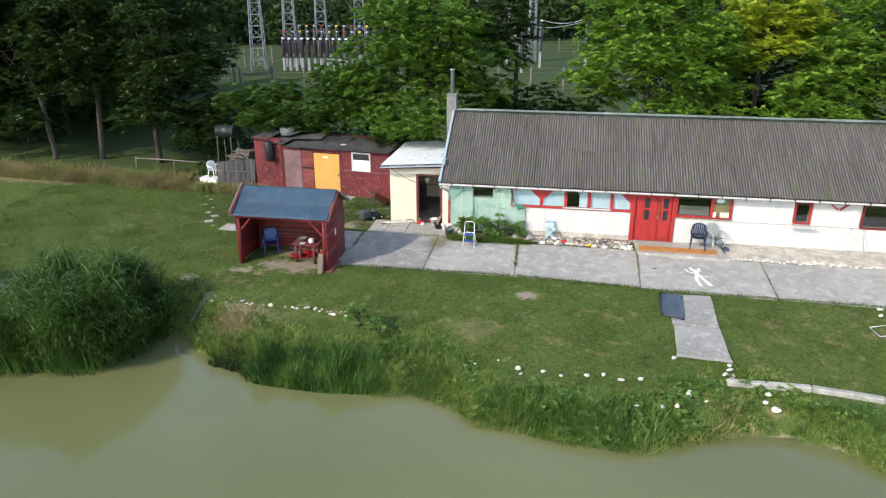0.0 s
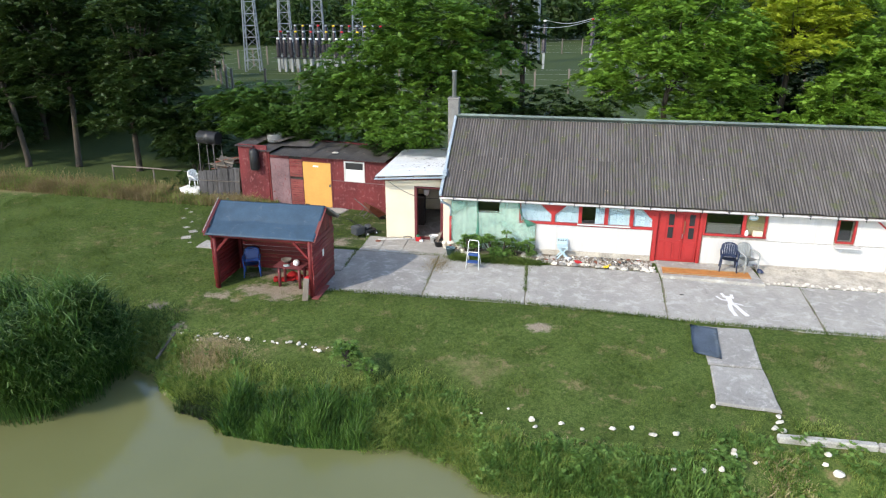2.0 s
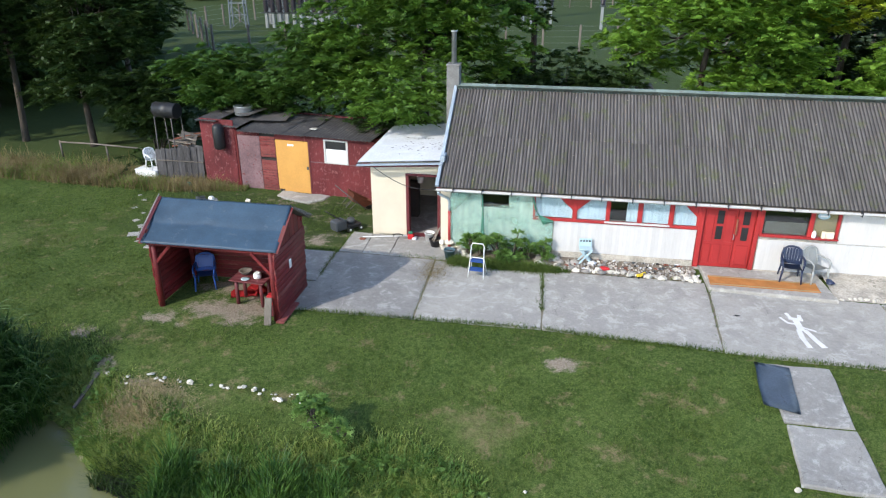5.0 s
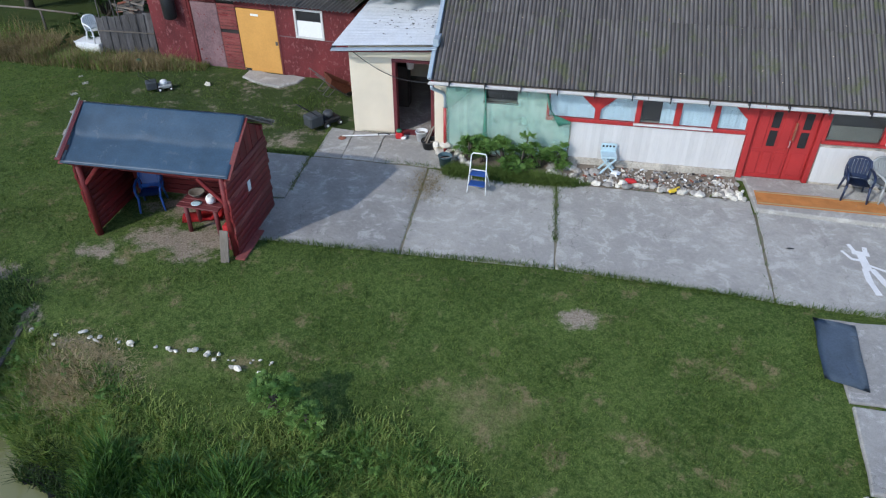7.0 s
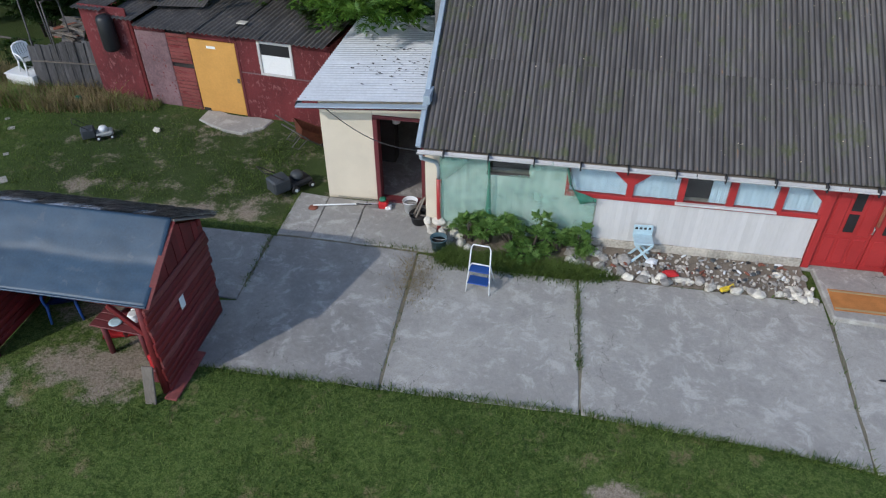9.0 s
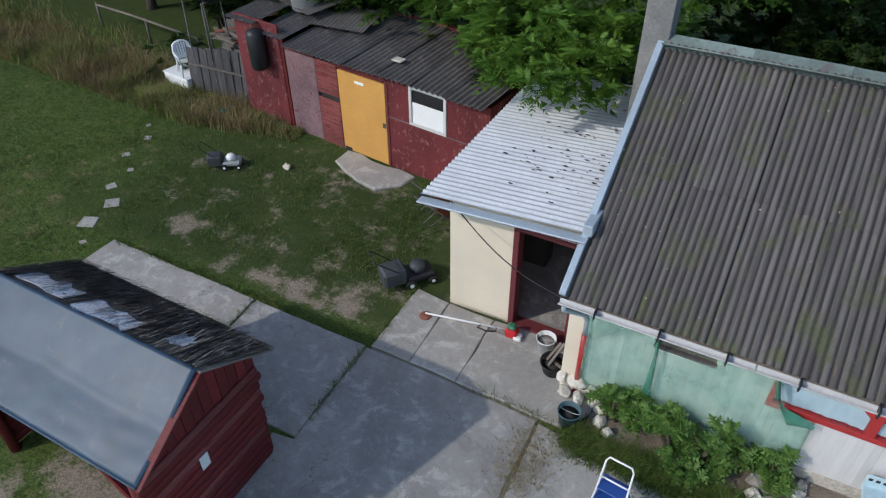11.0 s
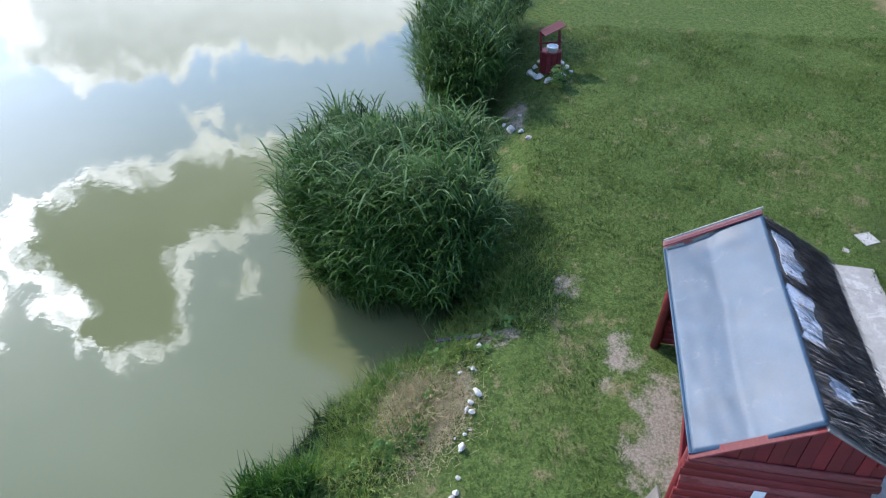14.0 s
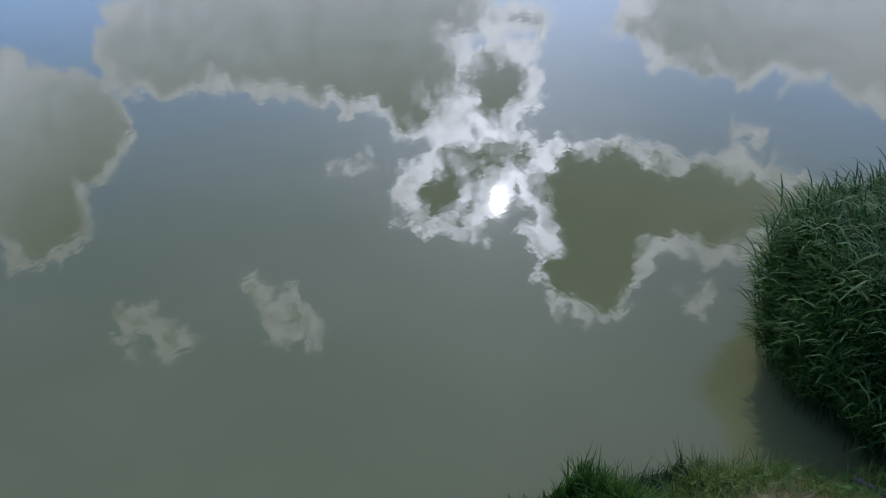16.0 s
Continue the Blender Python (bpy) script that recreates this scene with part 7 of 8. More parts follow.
def odds():
    p = thing("dark_plank", "dark wet plank lying on the bank", "plank", pose(-10.75, 19.75, -0.62, 0, 0, 0))
    part("board", beam((0.45, 0.35, 0.40), (0.25, -0.45, -0.03), 0.09, 0.04, 0.008), M["wood_dark"], p)
    # drying rack in front of the far wall
    d = thing("drying_rack", "thin wire drying rack leaning by the wall", "drying rack", HS(15.3, -0.45, 0.12))
    for x in (-0.5, 0.5):
        part("leg", tube([(x, -0.35, 0), (x * 0.4, 0.0, 1.1)], 0.008, 5), M["steel"], d)
        part("leg", tube([(x, 0.3, 0), (x * 0.4, 0.0, 1.1)], 0.008, 5), M["steel"], d)
    for i in range(6):
        z = 0.2 + i * 0.16
        part("wire", tube([(-0.5 + 0.3 * z, -0.35 * (1 - z / 1.1), z), (0.5 - 0.3 * z, -0.35 * (1 - z / 1.1), z)], 0.005, 5), M["steel"], d)
    r = thing("garden_rack", "bent steel tube rack standing on the grass", "rack", pose(10.95, 20.5, float(height(10.95, 20.5)), 0, 0, 15))
    part("leg", tube([(-0.5, -0.3, 0.02), (0.3, -0.25, 0.06), (0.62, -0.2, 0.75), (0.8, -0.15, 1.2)], 0.016, 7), M["steel"], r)
    part("leg", tube([(-0.4, 0.3, 0.02), (0.3, 0.3, 0.06), (0.62, 0.26, 0.75), (0.8, 0.2, 1.2)], 0.016, 7), M["steel"], r)
    part("bar", tube([(-0.5, -0.3, 0.02), (-0.4, 0.3, 0.02)], 0.014, 7), M["steel"], r)
    part("bar", tube([(0.62, -0.2, 0.75), (0.62, 0.26, 0.75)], 0.014, 7), M["steel"], r)
    pts = []
    a, b = Vector((-5.75, 28.36, 2.42)), Vector((-3.35, 27.28, 2.08))
    for i in range(13):
        t = i / 12
        q = a.lerp(b, t)
        q.z -= 0.28 * math.sin(math.pi * t)
        pts.append(q)
    solo("cable", tube(pts, 0.010, 5), M["black"], "thin cable sagging from the annex to the house", "cable")
    solo("crate", box(-0.15, 0.15, -0.2, 0.2, 0, 0.2, 0.02), M["green_plastic"], "dark green box by the far wall", "box", HS(17.0, -0.9, 0.05))
    solo("stool_bag", rock_mesh("shoe_bag", 31, M["navy"], 0.6), None, "dark blue bag beside the garden chairs", "bag", HS(10.75, -0.75, 0.2) @ Matrix.Diagonal((0.28, 0.24, 0.3, 1)))
    solo("scrap_bolt", rock_mesh("scrap_bolt", 32, M["black"], 0.4), None, "small dark scrap lying on the slab", "scrap", pose(4.72, 24.35, 0.05) @ Matrix.Diagonal((0.2, 0.06, 0.08, 1)))


odds()


# ---- plants ----
def unit(v):
    return v / np.maximum(np.linalg.norm(v, axis=-1, keepdims=True), 1e-6)


def fronds(pos, axis, length, pairs=4, wide=0.62, rng=RNG):
    """Feathered leaves: leaflets as triangles on both sides of a midrib. Returns corner points."""
    n = len(pos)
    axis = unit(axis)
    side = unit(np.cross(axis, np.array([0, 0, 1.0]) + rng.normal(0, 0.35, (n, 3))))
    down = np.array([0, 0, -1.0])
    tris = []
    L = length[:, None]
    for j in range(pairs + 1):
        t = (j + 0.3) / (pairs + 0.3)
        mid = pos + axis * L * t + down * L * 0.35 * t * t
        w = L * wide * (1.0 - 0.45 * abs(t - 0.45))
        for s in ((-1, 1) if j < pairs else (0,)):
            if s:
                tip = mid + side * s * w * 0.62 + axis * w * 0.35 + down * w * 0.18
            else:
                tip = mid + axis * w * 0.7 + down * w * 0.2
            half = axis * L * (0.48 / pairs) if s else side * L * (0.48 / pairs)
            tris.append(np.stack([mid - half, mid + half, tip], 1))
    return np.concatenate(tris, 0)


def crown(clumps, per, leaf, rng, flat=0.62, pairs=3, wide=0.66):
    """Leaves in small whorls over the outside of cushion-like clumps (x, y, z, r); per: leaves on a square metre."""
    out = []
    each = 9
    for x, y, z, r in clumps:
        n = max(3, int(per * r * r / each))
        d = unit(rng.normal(0, 1, (n, 3)))
        d[:, 2] = np.where(d[:, 2] < -0.2, -d[:, 2] * 0.7, d[:, 2])
        d = unit(d)
        bumpy = 1 + 0.25 * np.sin(d[:, 0] * 5 + x) * np.sin(d[:, 1] * 5 + y) + rng.normal(0, 0.12, n)
        p = np.array([x, y, z]) + d * (r * bumpy)[:, None] * np.array([1, 1, flat])
        p, d = np.repeat(p, each, 0), np.repeat(d, each, 0)
        a = rng.uniform(0, 2 * math.pi, n * each)
        ring = np.stack([np.cos(a), np.sin(a), rng.uniform(-0.25, 0.6, n * each)], -1)
        axis = ring + d * np.array([0.8, 0.8, 0.35])
        out.append(fronds(p + rng.normal(0, 0.05 * leaf, p.shape), axis, rng.uniform(0.7, 1.25, n * each) * leaf, pairs, wide, rng=rng))
    return np.concatenate(out, 0).reshape(-1, 3)


def clumps_in(cx, cy, cz, rx, ry, rz, n, rng, size=(0.7, 1.25)):
    """Cushions spread over the outer part of an uneven crown."""
    out = []
    while len(out) < n:
        d = unit(rng.normal(0, 1, 3))
        k = rng.uniform(0.35, 1.0) ** 0.6
        if d[2] < -0.75:
            continue
        out.append((cx + d[0] * rx * k, cy + d[1] * ry * k, cz + d[2] * rz * k, rng.uniform(*size)))
    return out


def tree(x, y, top, crown_box, n, material, label, seed, per=265, leaf=0.27, lean=(0, 0), size=(0.7, 1.25), extra=(), trunk=0.16):
    """A locust: forked tapering trunk, limbs out to the cushions, feathered leaves."""
    rng = np.random.default_rng(seed)
    cx, cy, cz, rx, ry, rz = crown_box
    clumps = clumps_in(cx, cy, cz, rx, ry, rz, n, rng, size)
    if cz - rz < 2.0:  # low hanging boughs
        clumps += [(cx + rng.normal(0, rx * 0.5), cy + rng.normal(0, ry * 0.4), rng.uniform(1.9, 3.4), rng.uniform(0.7, 1.1)) for _ in range(n // 5)]
    clumps += list(extra)
    t = thing("tree", label, "tree", Matrix.Translation((x, y, 0)))
    bm = bmesh.new()
    fork = Vector((lean[0] * 0.6, lean[1] * 0.6, max(1.2, cz - rz * 0.55)))
    head = Vector((cx - x, cy - y, cz + rz * 0.5))
    tube([(0, 0, -0.3), (0.03, 0.02, 0.4), fork * 0.6 + Vector((0.05, -0.04, 0)), fork, fork.lerp(head, 0.5), head], [trunk * 1.3, trunk, trunk * 0.85, trunk * 0.75, trunk * 0.45, trunk * 0.15], 9, bm)
    for i, c in enumerate(clumps[:22]):
        end = Vector((c[0] - x, c[1] - y, c[2] - 0.2))
        t0 = 0.1 + 0.6 * ((i * 0.37) % 1)
        start = fork.lerp(head, t0)
        mid = start.lerp(end, 0.5) + Vector((0, 0, -0.25))
        tube([start, mid, end], [trunk * 0.34, trunk * 0.2, 0.015], 6, bm)
    part("trunk", bm, M["bark"], t, "dark furrowed trunk and limbs")
    pts = [crown(clumps[:len(clumps) - len(extra)] if extra else clumps, per, leaf, rng)]
    if extra:  # low boughs that come close to the eye
        pts.append(crown(extra, per * 1.9, leaf * 0.85, rng, pairs=5, wide=0.46))
    inner = [(a, b, c - 0.2, r * 0.60) for a, b, c, r in clumps]
    pts = np.concatenate(pts + [crown(inner, per * 0.28, leaf * 1.35, rng)], 0) - np.array([x, y, 0])
    part("crown", soup("crown", pts, 3, material), material, t, "layered feathered foliage")
    return t


def bush(cx, cy, cz, rx, ry, rz, n, material, label, seed, per=230, leaf=0.26, size=(0.5, 0.9), name="bush"):
    rng = np.random.default_rng(seed)
    clumps = clumps_in(cx, cy, cz, rx, ry, rz, n, rng, size)
    b = thing(name, label, name, Matrix.Translation((cx, cy, 0)))
    bm = bmesh.new()
    for i in range(7):
        c = clumps[i % len(clumps)]
        tube([(0.1 * math.cos(i * 2), 0.1 * math.sin(i * 2), -0.1), ((c[0] - cx) * 0.4, (c[1] - cy) * 0.4, c[2] * 0.5), (c[0] - cx, c[1] - cy, c[2])], [0.05, 0.035, 0.01], 6, bm)
    tagged(part("stem_mass", bm, M["bark"], b), kind="stuff")
    pts = crown(clumps, per, leaf, rng) - np.array([cx, cy, 0])
    part("foliage", soup("foliage", pts, 3, material), material, b)


# DARK and MID carry cloud shade in their leaf colour
GREEN, DARK, YELLOW, MID = M["leaf"], M["leaf_shaded"], M["leaf_yellow"], M["leaf_mid_shaded"]
tree(-5.2, 35.6, 10, (-5.1, 35.2, 6.0, 3.9, 2.6, 3.6), 62, M["leaf_dimmed"], "large green locust tree overhanging the lean-to", 1,
     extra=((-5.2, 31.6, 3.35, 0.95), (-4.4, 31.9, 3.7, 0.9), (-6.0, 32.2, 3.5, 0.9), (-4.0, 32.4, 4.3, 0.8), (-6.4, 33.0, 4.0, 1.0), (-5.0, 32.8, 4.4, 1.0), (-3.6, 33.2, 5.0, 0.9), (-5.2, 30.9, 3.5, 0.6), (-4.5, 31.1, 3.5, 0.6), (-5.9, 31.3, 3.3, 0.6), (-5.0, 31.9, 3.9, 0.8), (-3.9, 31.8, 3.9, 0.7), (-6.4, 32.2, 3.3, 0.7), (-7.0, 33.0, 3.4, 0.8), (-7.2, 33.6, 3.6, 1.0), (-8.2, 33.8, 3.4, 1.0)))
tree(-9.8, 36.2, 6, (-10.2, 35.6, 4.0, 2.6, 1.6, 1.7), 30, MID, "young locust behind the red shed, its green dimmed for shade", 2, trunk=0.10)
tree(-13.4, 36.0, 5, (-13.5, 35.6, 3.2, 2.0, 1.4, 1.5), 24, MID, "low bushy locust beyond the scrap pile", 3, trunk=0.09)
tree(-21.1, 37.05, 12, (-19.6, 37.3, 5.6, 2.6, 2.2, 4.5), 80, DARK, "tall locust at the lawn's edge, its green darkened for shade", 4, size=(0.6, 1.1))
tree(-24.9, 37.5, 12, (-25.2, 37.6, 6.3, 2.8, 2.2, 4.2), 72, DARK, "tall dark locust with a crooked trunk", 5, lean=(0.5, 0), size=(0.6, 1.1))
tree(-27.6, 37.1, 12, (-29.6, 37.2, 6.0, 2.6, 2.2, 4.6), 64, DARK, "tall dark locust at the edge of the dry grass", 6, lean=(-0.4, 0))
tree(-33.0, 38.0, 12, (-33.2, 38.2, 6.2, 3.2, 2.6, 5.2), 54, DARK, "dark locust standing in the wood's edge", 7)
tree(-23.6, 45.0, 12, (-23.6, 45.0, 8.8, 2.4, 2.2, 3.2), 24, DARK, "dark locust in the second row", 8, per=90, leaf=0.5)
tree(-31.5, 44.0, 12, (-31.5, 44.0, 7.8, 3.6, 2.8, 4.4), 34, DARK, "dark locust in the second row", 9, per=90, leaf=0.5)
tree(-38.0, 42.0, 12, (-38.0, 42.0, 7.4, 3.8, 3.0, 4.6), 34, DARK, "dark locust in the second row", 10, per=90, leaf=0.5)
tree(5.6, 36.5, 10, (5.9, 36.2, 6.2, 4.2, 2.6, 3.6), 80, GREEN, "broad bright green locust behind the house", 11)
tree(11.0, 38.0, 11, (11.4, 37.8, 7.4, 2.1, 1.8, 2.2), 44, YELLOW, "yellow-leaved locust behind the house", 12, lean=(0.3, 0), size=(0.6, 1.0))
tree(16.0, 36.8, 11, (16.2, 36.6, 6.2, 3.8, 2.6, 4.4), 84, GREEN, "spreading green locust behind the house end", 13)
tree(21.5, 37.5, 11, (21.6, 37.4, 6.4, 3.6, 2.8, 4.2), 46, DARK, "dark green locust beyond the house end", 14)
tree(12.4, 43.0, 11, (12.6, 43.0, 5.2, 3.2, 2.2, 4.0), 54, DARK, "dark locust standing farther back", 15)
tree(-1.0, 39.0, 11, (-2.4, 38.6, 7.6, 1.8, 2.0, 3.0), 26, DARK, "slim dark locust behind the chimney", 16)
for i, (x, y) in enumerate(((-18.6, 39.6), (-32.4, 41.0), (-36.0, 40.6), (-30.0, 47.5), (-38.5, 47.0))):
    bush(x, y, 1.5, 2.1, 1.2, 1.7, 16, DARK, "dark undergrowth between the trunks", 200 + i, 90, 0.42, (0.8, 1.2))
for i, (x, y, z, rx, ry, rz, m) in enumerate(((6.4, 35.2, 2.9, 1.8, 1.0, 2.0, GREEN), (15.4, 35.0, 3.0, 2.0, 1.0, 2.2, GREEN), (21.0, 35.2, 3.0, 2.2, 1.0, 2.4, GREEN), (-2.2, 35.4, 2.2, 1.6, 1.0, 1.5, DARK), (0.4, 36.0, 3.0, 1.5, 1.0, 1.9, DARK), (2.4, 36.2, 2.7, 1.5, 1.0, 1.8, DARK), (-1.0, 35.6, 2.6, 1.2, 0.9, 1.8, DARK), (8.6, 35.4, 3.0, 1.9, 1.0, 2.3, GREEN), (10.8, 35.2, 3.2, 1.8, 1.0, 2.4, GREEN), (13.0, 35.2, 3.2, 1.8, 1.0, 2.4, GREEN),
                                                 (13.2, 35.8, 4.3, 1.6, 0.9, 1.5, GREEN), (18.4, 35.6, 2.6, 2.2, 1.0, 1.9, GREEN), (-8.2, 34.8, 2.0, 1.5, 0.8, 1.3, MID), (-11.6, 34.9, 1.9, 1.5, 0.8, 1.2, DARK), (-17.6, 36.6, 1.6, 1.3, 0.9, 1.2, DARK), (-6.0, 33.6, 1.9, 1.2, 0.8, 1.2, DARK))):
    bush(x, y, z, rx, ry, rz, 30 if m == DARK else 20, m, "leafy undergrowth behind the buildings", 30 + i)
bush(-4.80, 18.78, 0.12, 0.17, 0.17, 0.46, 11, M["leaf_weed"], "leafy green weed bush on the bank", 60, 1100, 0.12, (0.15, 0.24))
bush(-4.16, 18.62, -0.10, 0.18, 0.16, 0.28, 7, M["leaf_weed"], "leafy green weed bush on the bank", 61, 1000, 0.12, (0.13, 0.20))
for i, (u, y, r, z) in enumerate(((0.62, -0.30, 0.22, 0.40), (0.95, -0.32, 0.20, 0.34), (1.55, -0.50, 0.34, 0.5), (1.95, -0.42, 0.34, 0.52), (2.35, -0.36, 0.26, 0.30), (2.9, -0.30, 0.20, 0.34), (1.75, -0.75, 0.26, 0.25))):
    p = HS(u, y).translation
    bush(p.x, p.y, z, r * 0.95, r * 0.70, z * 0.9, 7, M["leaf_weed"], "weedy shrub growing against the netting", 70 + i, 850, 0.15, (0.09, 0.15), "shrub")
bush(-19.95, 21.6, 0.15, 0.35, 0.3, 0.25, 5, M["leaf_weed"], "low flowering plant beside the toy well", 80, 300, 0.14, (0.14, 0.2))
bush(-16.9, 33.9, 0.5, 0.9, 0.5, 0.5, 8, M["leaf_shaded"], "low brambles beside the white chest", 81, 250, 0.2, (0.3, 0.45))


def blades(pos, high, wide, bend, rng, sections=3):
    """Grass and reed blades from their roots: rows for strips()."""
    n = len(pos)
    a = rng.uniform(0, 2 * math.pi, n)
    lean = np.stack([np.cos(a), np.sin(a), np.zeros(n)], -1) * (high * bend * rng.uniform(0.2, 1.4, n))[:, None]
    side = np.stack([-np.sin(a + rng.normal(0, 0.6, n)), np.cos(a), np.zeros(n)], -1)
    rows = np.zeros((n, sections, 2, 3))
    for k in range(sections):
        t = k / (sections - 1)
        c = pos + lean * t * t + np.array([0, 0, 1.0]) * (high * (t - 0.18 * bend * t * t))[:, None]
        w = wide * (1 - t * 0.92)
        rows[:, k, 0] = c - side * w[:, None]
        rows[:, k, 1] = c + side * w[:, None]
    return rows


def on_ground(x, y):
    return np.stack([x, y, height(x, y) - 0.01], -1)


def blocked(x, y):
    """Where slabs, beds and buildings keep the grass away."""
    b = (y > np.interp(x, [-6.7, -3.5, 0, 4, 17], [23.1, 23.05, 22.95, 22.45, 21.6])) & (x > -6.7) & (y < 29.2 + (x < -6.4))
    b |= (x > -12.75) & (x < -6.4) & (y > 26.3 - (x > -9) * 1.3) & (y < 27.05 + 0.02 * (-6 - x))
    b |= (x > -6.5) & (y > 26.8)
    b |= (x > 4.72) & (x < 6.02) & (y > 18.40) & (y < 22.2)
    b |= (x > -10.4) & (x < -6.85) & (y > 22.55) & (y < 25.0)
    b |= (y > 31.9 + (-8.9 - x) * 0.165) & (x > -13.6) & (x < -6.2)
    b |= (x > -10.4) & (x < -8.0) & (y > 31.2)
    return b


SOILY = ((-8.3, 22.8, 1.4, 0.6), (0.16, 21.62, 0.36, 0.30), (-8.6, 27.5, 2.2, 0.35), (-10.1, 20.2, 0.5, 0.4), (-18.6, 20.4, 0.7, 0.35), (-11.6, 21.5, 0.4, 0.3), (-10.2, 22.4, 0.5, 0.3), (-9.5, 22.2, 0.6, 0.25), (-7.4, 27.7, 0.8, 0.5))


def grass():
    rng = np.random.default_rng(21)
    n = 430000
    x, y = rng.uniform(-24, 13, n), rng.uniform(17, 32.5, n)
    keep = (inland(x, y) > 1.3) & ~blocked(x, y)
    for cx, cy, rx, ry in SOILY:
        keep &= rng.random(n) > np.clip(1.5 - np.hypot((x - cx) / rx, (y - cy) / ry), 0, 0.93)
    patch = np.sin(x * 1.7 + 2 * np.sin(y * 1.1)) * np.sin(y * 2.1 + 1.5 * np.sin(x * 0.7))
    keep &= rng.random(n) < 0.68 + 0.32 * patch
    x, y = x[keep], y[keep]
    high = rng.uniform(0.04, 0.10, len(x)) * (1 + 0.35 * np.sin(x * 5.1 + np.sin(y * 3.0)) * np.sin(y * 4.3 + np.sin(x * 2.0)))
    rows = blades(on_ground(x, y), high, rng.uniform(0.005, 0.010, len(x)), 1.0, rng, 2)
    ob = new("lawn_grass", strips("lawn_grass", rows, M["grass"]))
    tagged(ob, "short green lawn grass", "grass", kind="stuff")
    # rough grass on the bank, longer towards the water
    n = 150000
    x = rng.uniform(-20, 14, n)
    s = rng.uniform(-0.25, 2.6, n) ** 1.0
    y = shore(x) + s
    lump = 0.5 + 0.5 * np.sin(x * 2.3 + np.sin(s * 3)) * np.sin(s * 4 + x)
    keep = ~blocked(x, y) & ~((x > -7.5) & (x < -3.9) & (s < 0.95)) & (rng.random(n) < 0.55 + 0.45 * lump) & ~((x < -8.0) & (s < 0.1)) & (x > -12.6 + rng.normal(0, 0.9, n)) & (rng.random(n) > smooth(s, 1.2, 2.6))
    for cx, cy, rx, ry in ((-10.2, 20.4, 0.5, 0.4),):
        keep &= ~(np.hypot((x - cx) / rx, (y - cy) / ry) < 1)
    x, y, s, lump = x[keep], y[keep], s[keep], lump[keep]
    high = np.maximum(0.36 - 0.12 * s, 0.06) * rng.uniform(0.6, 1.4, len(x)) * (0.55 + 0.7 * lump)
    for cx, cy, r in ((2.0, 17.4, 1.7), (4.3, 16.3, 0.9), (6.3, 16.3, 0.6), (-7.5, 19.95, 2.0)):
        high *= np.where(np.hypot((x - cx) / r, (y - cy) / 0.45) < 1, 0.45, 1.0)
    high *= 1 - 0.42 * smooth(x, -2.5, -0.5)
    for cx, cy, _ in BANK_STONES:
        high *= np.where(np.hypot(x - cx, (y - cy + 0.15) / 1.3) < 0.34, 0.3, 1.0)
    high *= np.where((x > 5.2) & (np.abs(y - np.interp(x, [5.2, 7.8, 13], [17.45, 17.2, 16.3])) < 0.38), 0.3, 1.0)
    dry = (0.8 * spot(x, y, -8.85, 19.15, 0.75, 0.55) + 0.4 * spot(x, y, 5.4, 16.3, 1.0, 0.6) + 0.3 * spot(x, y, 1.0, 17.0, 1.5, 0.5)) > rng.random(len(x)) * 0.9
    rows = blades(on_ground(x, y), high, rng.uniform(0.009, 0.018, len(x)), 0.85, rng, 3)
    tagged(new("bank_grass", strips("bank_grass", rows[~dry], M["grass_tall"])), "long rough grass on the pond bank", "grass", kind="stuff")
    tagged(new("straw_grass", strips("straw_grass", rows[dry], M["straw"])), "flattened straw-coloured grass on the bank", "grass", kind="stuff")
    # sedge clump at the water's edge
    for x0, x1, count, hi, name, label in ((-7.5, -3.6, 9000, 0.70, "sedge_grass", "dense green sedge at the water's edge"), (-1.5, 4.6, 4200, 0.34, "edge_grass", "green tufts hanging over the water")):
        x = rng.uniform(x0, x1, count)
        y = shore(x) + (rng.uniform(-0.10, 1.05, count) if hi > 0.5 else rng.normal(0.35, 0.28, count))
        g = 0.6 + 0.4 * np.sin(x * 4.0) * np.sin(x * 1.7 + 1)
        rows = blades(on_ground(x, y), hi * rng.uniform(0.5, 1.3, count) * g, rng.uniform(0.014, 0.030, count), 0.42, rng, 4)
        tagged(new(name, strips(name, rows, M["sedge_dark" if hi > 0.5 else "sedge"])), label, "grass", kind="stuff")
    # dry strip before the wood
    n = 42000
    x = rng.uniform(-34, -11.6, n)
    y = np.interp(x, [-34, -23, -16, -14.5, -11.6], [33.6, 32.2, 31.5, 31.4, 31.9]) + np.abs(rng.normal(0, 1.0, n)) + rng.uniform(-0.1, 0.3, n)
    keep = ~((x > -13.6) & (y > 32.7)) & ~((x > -15.4) & (x < -13.2) & (y > 33.0))
    x, y = x[keep], y[keep]
    g = 0.55 + 0.45 * np.sin(x * 3.1 + y) * np.sin(y * 2.3 - x)
    rows = blades(on_ground(x, y), rng.uniform(0.18, 0.72, len(x)) * (0.45 + 0.75 * g) * np.where((x > -17.2) & (y > 31.9), 0.55, 1.0), rng.uniform(0.006, 0.013, len(x)), 0.7, rng, 3)
    some = rng.random(len(x)) < 0.72 + 0.25 * np.sin(x * 1.3 + 0.7 * np.sin(y * 2.0))
    tagged(new("dry_grass", strips("dry_grass", rows[some], M["grass_dry"])), "tall straw-coloured grass before the trees", "grass", kind="stuff")
    tagged(new("weedy_grass", strips("weedy_grass", rows[~some], M["grass_tall"])), "green weeds among the dry grass", "grass", kind="stuff")
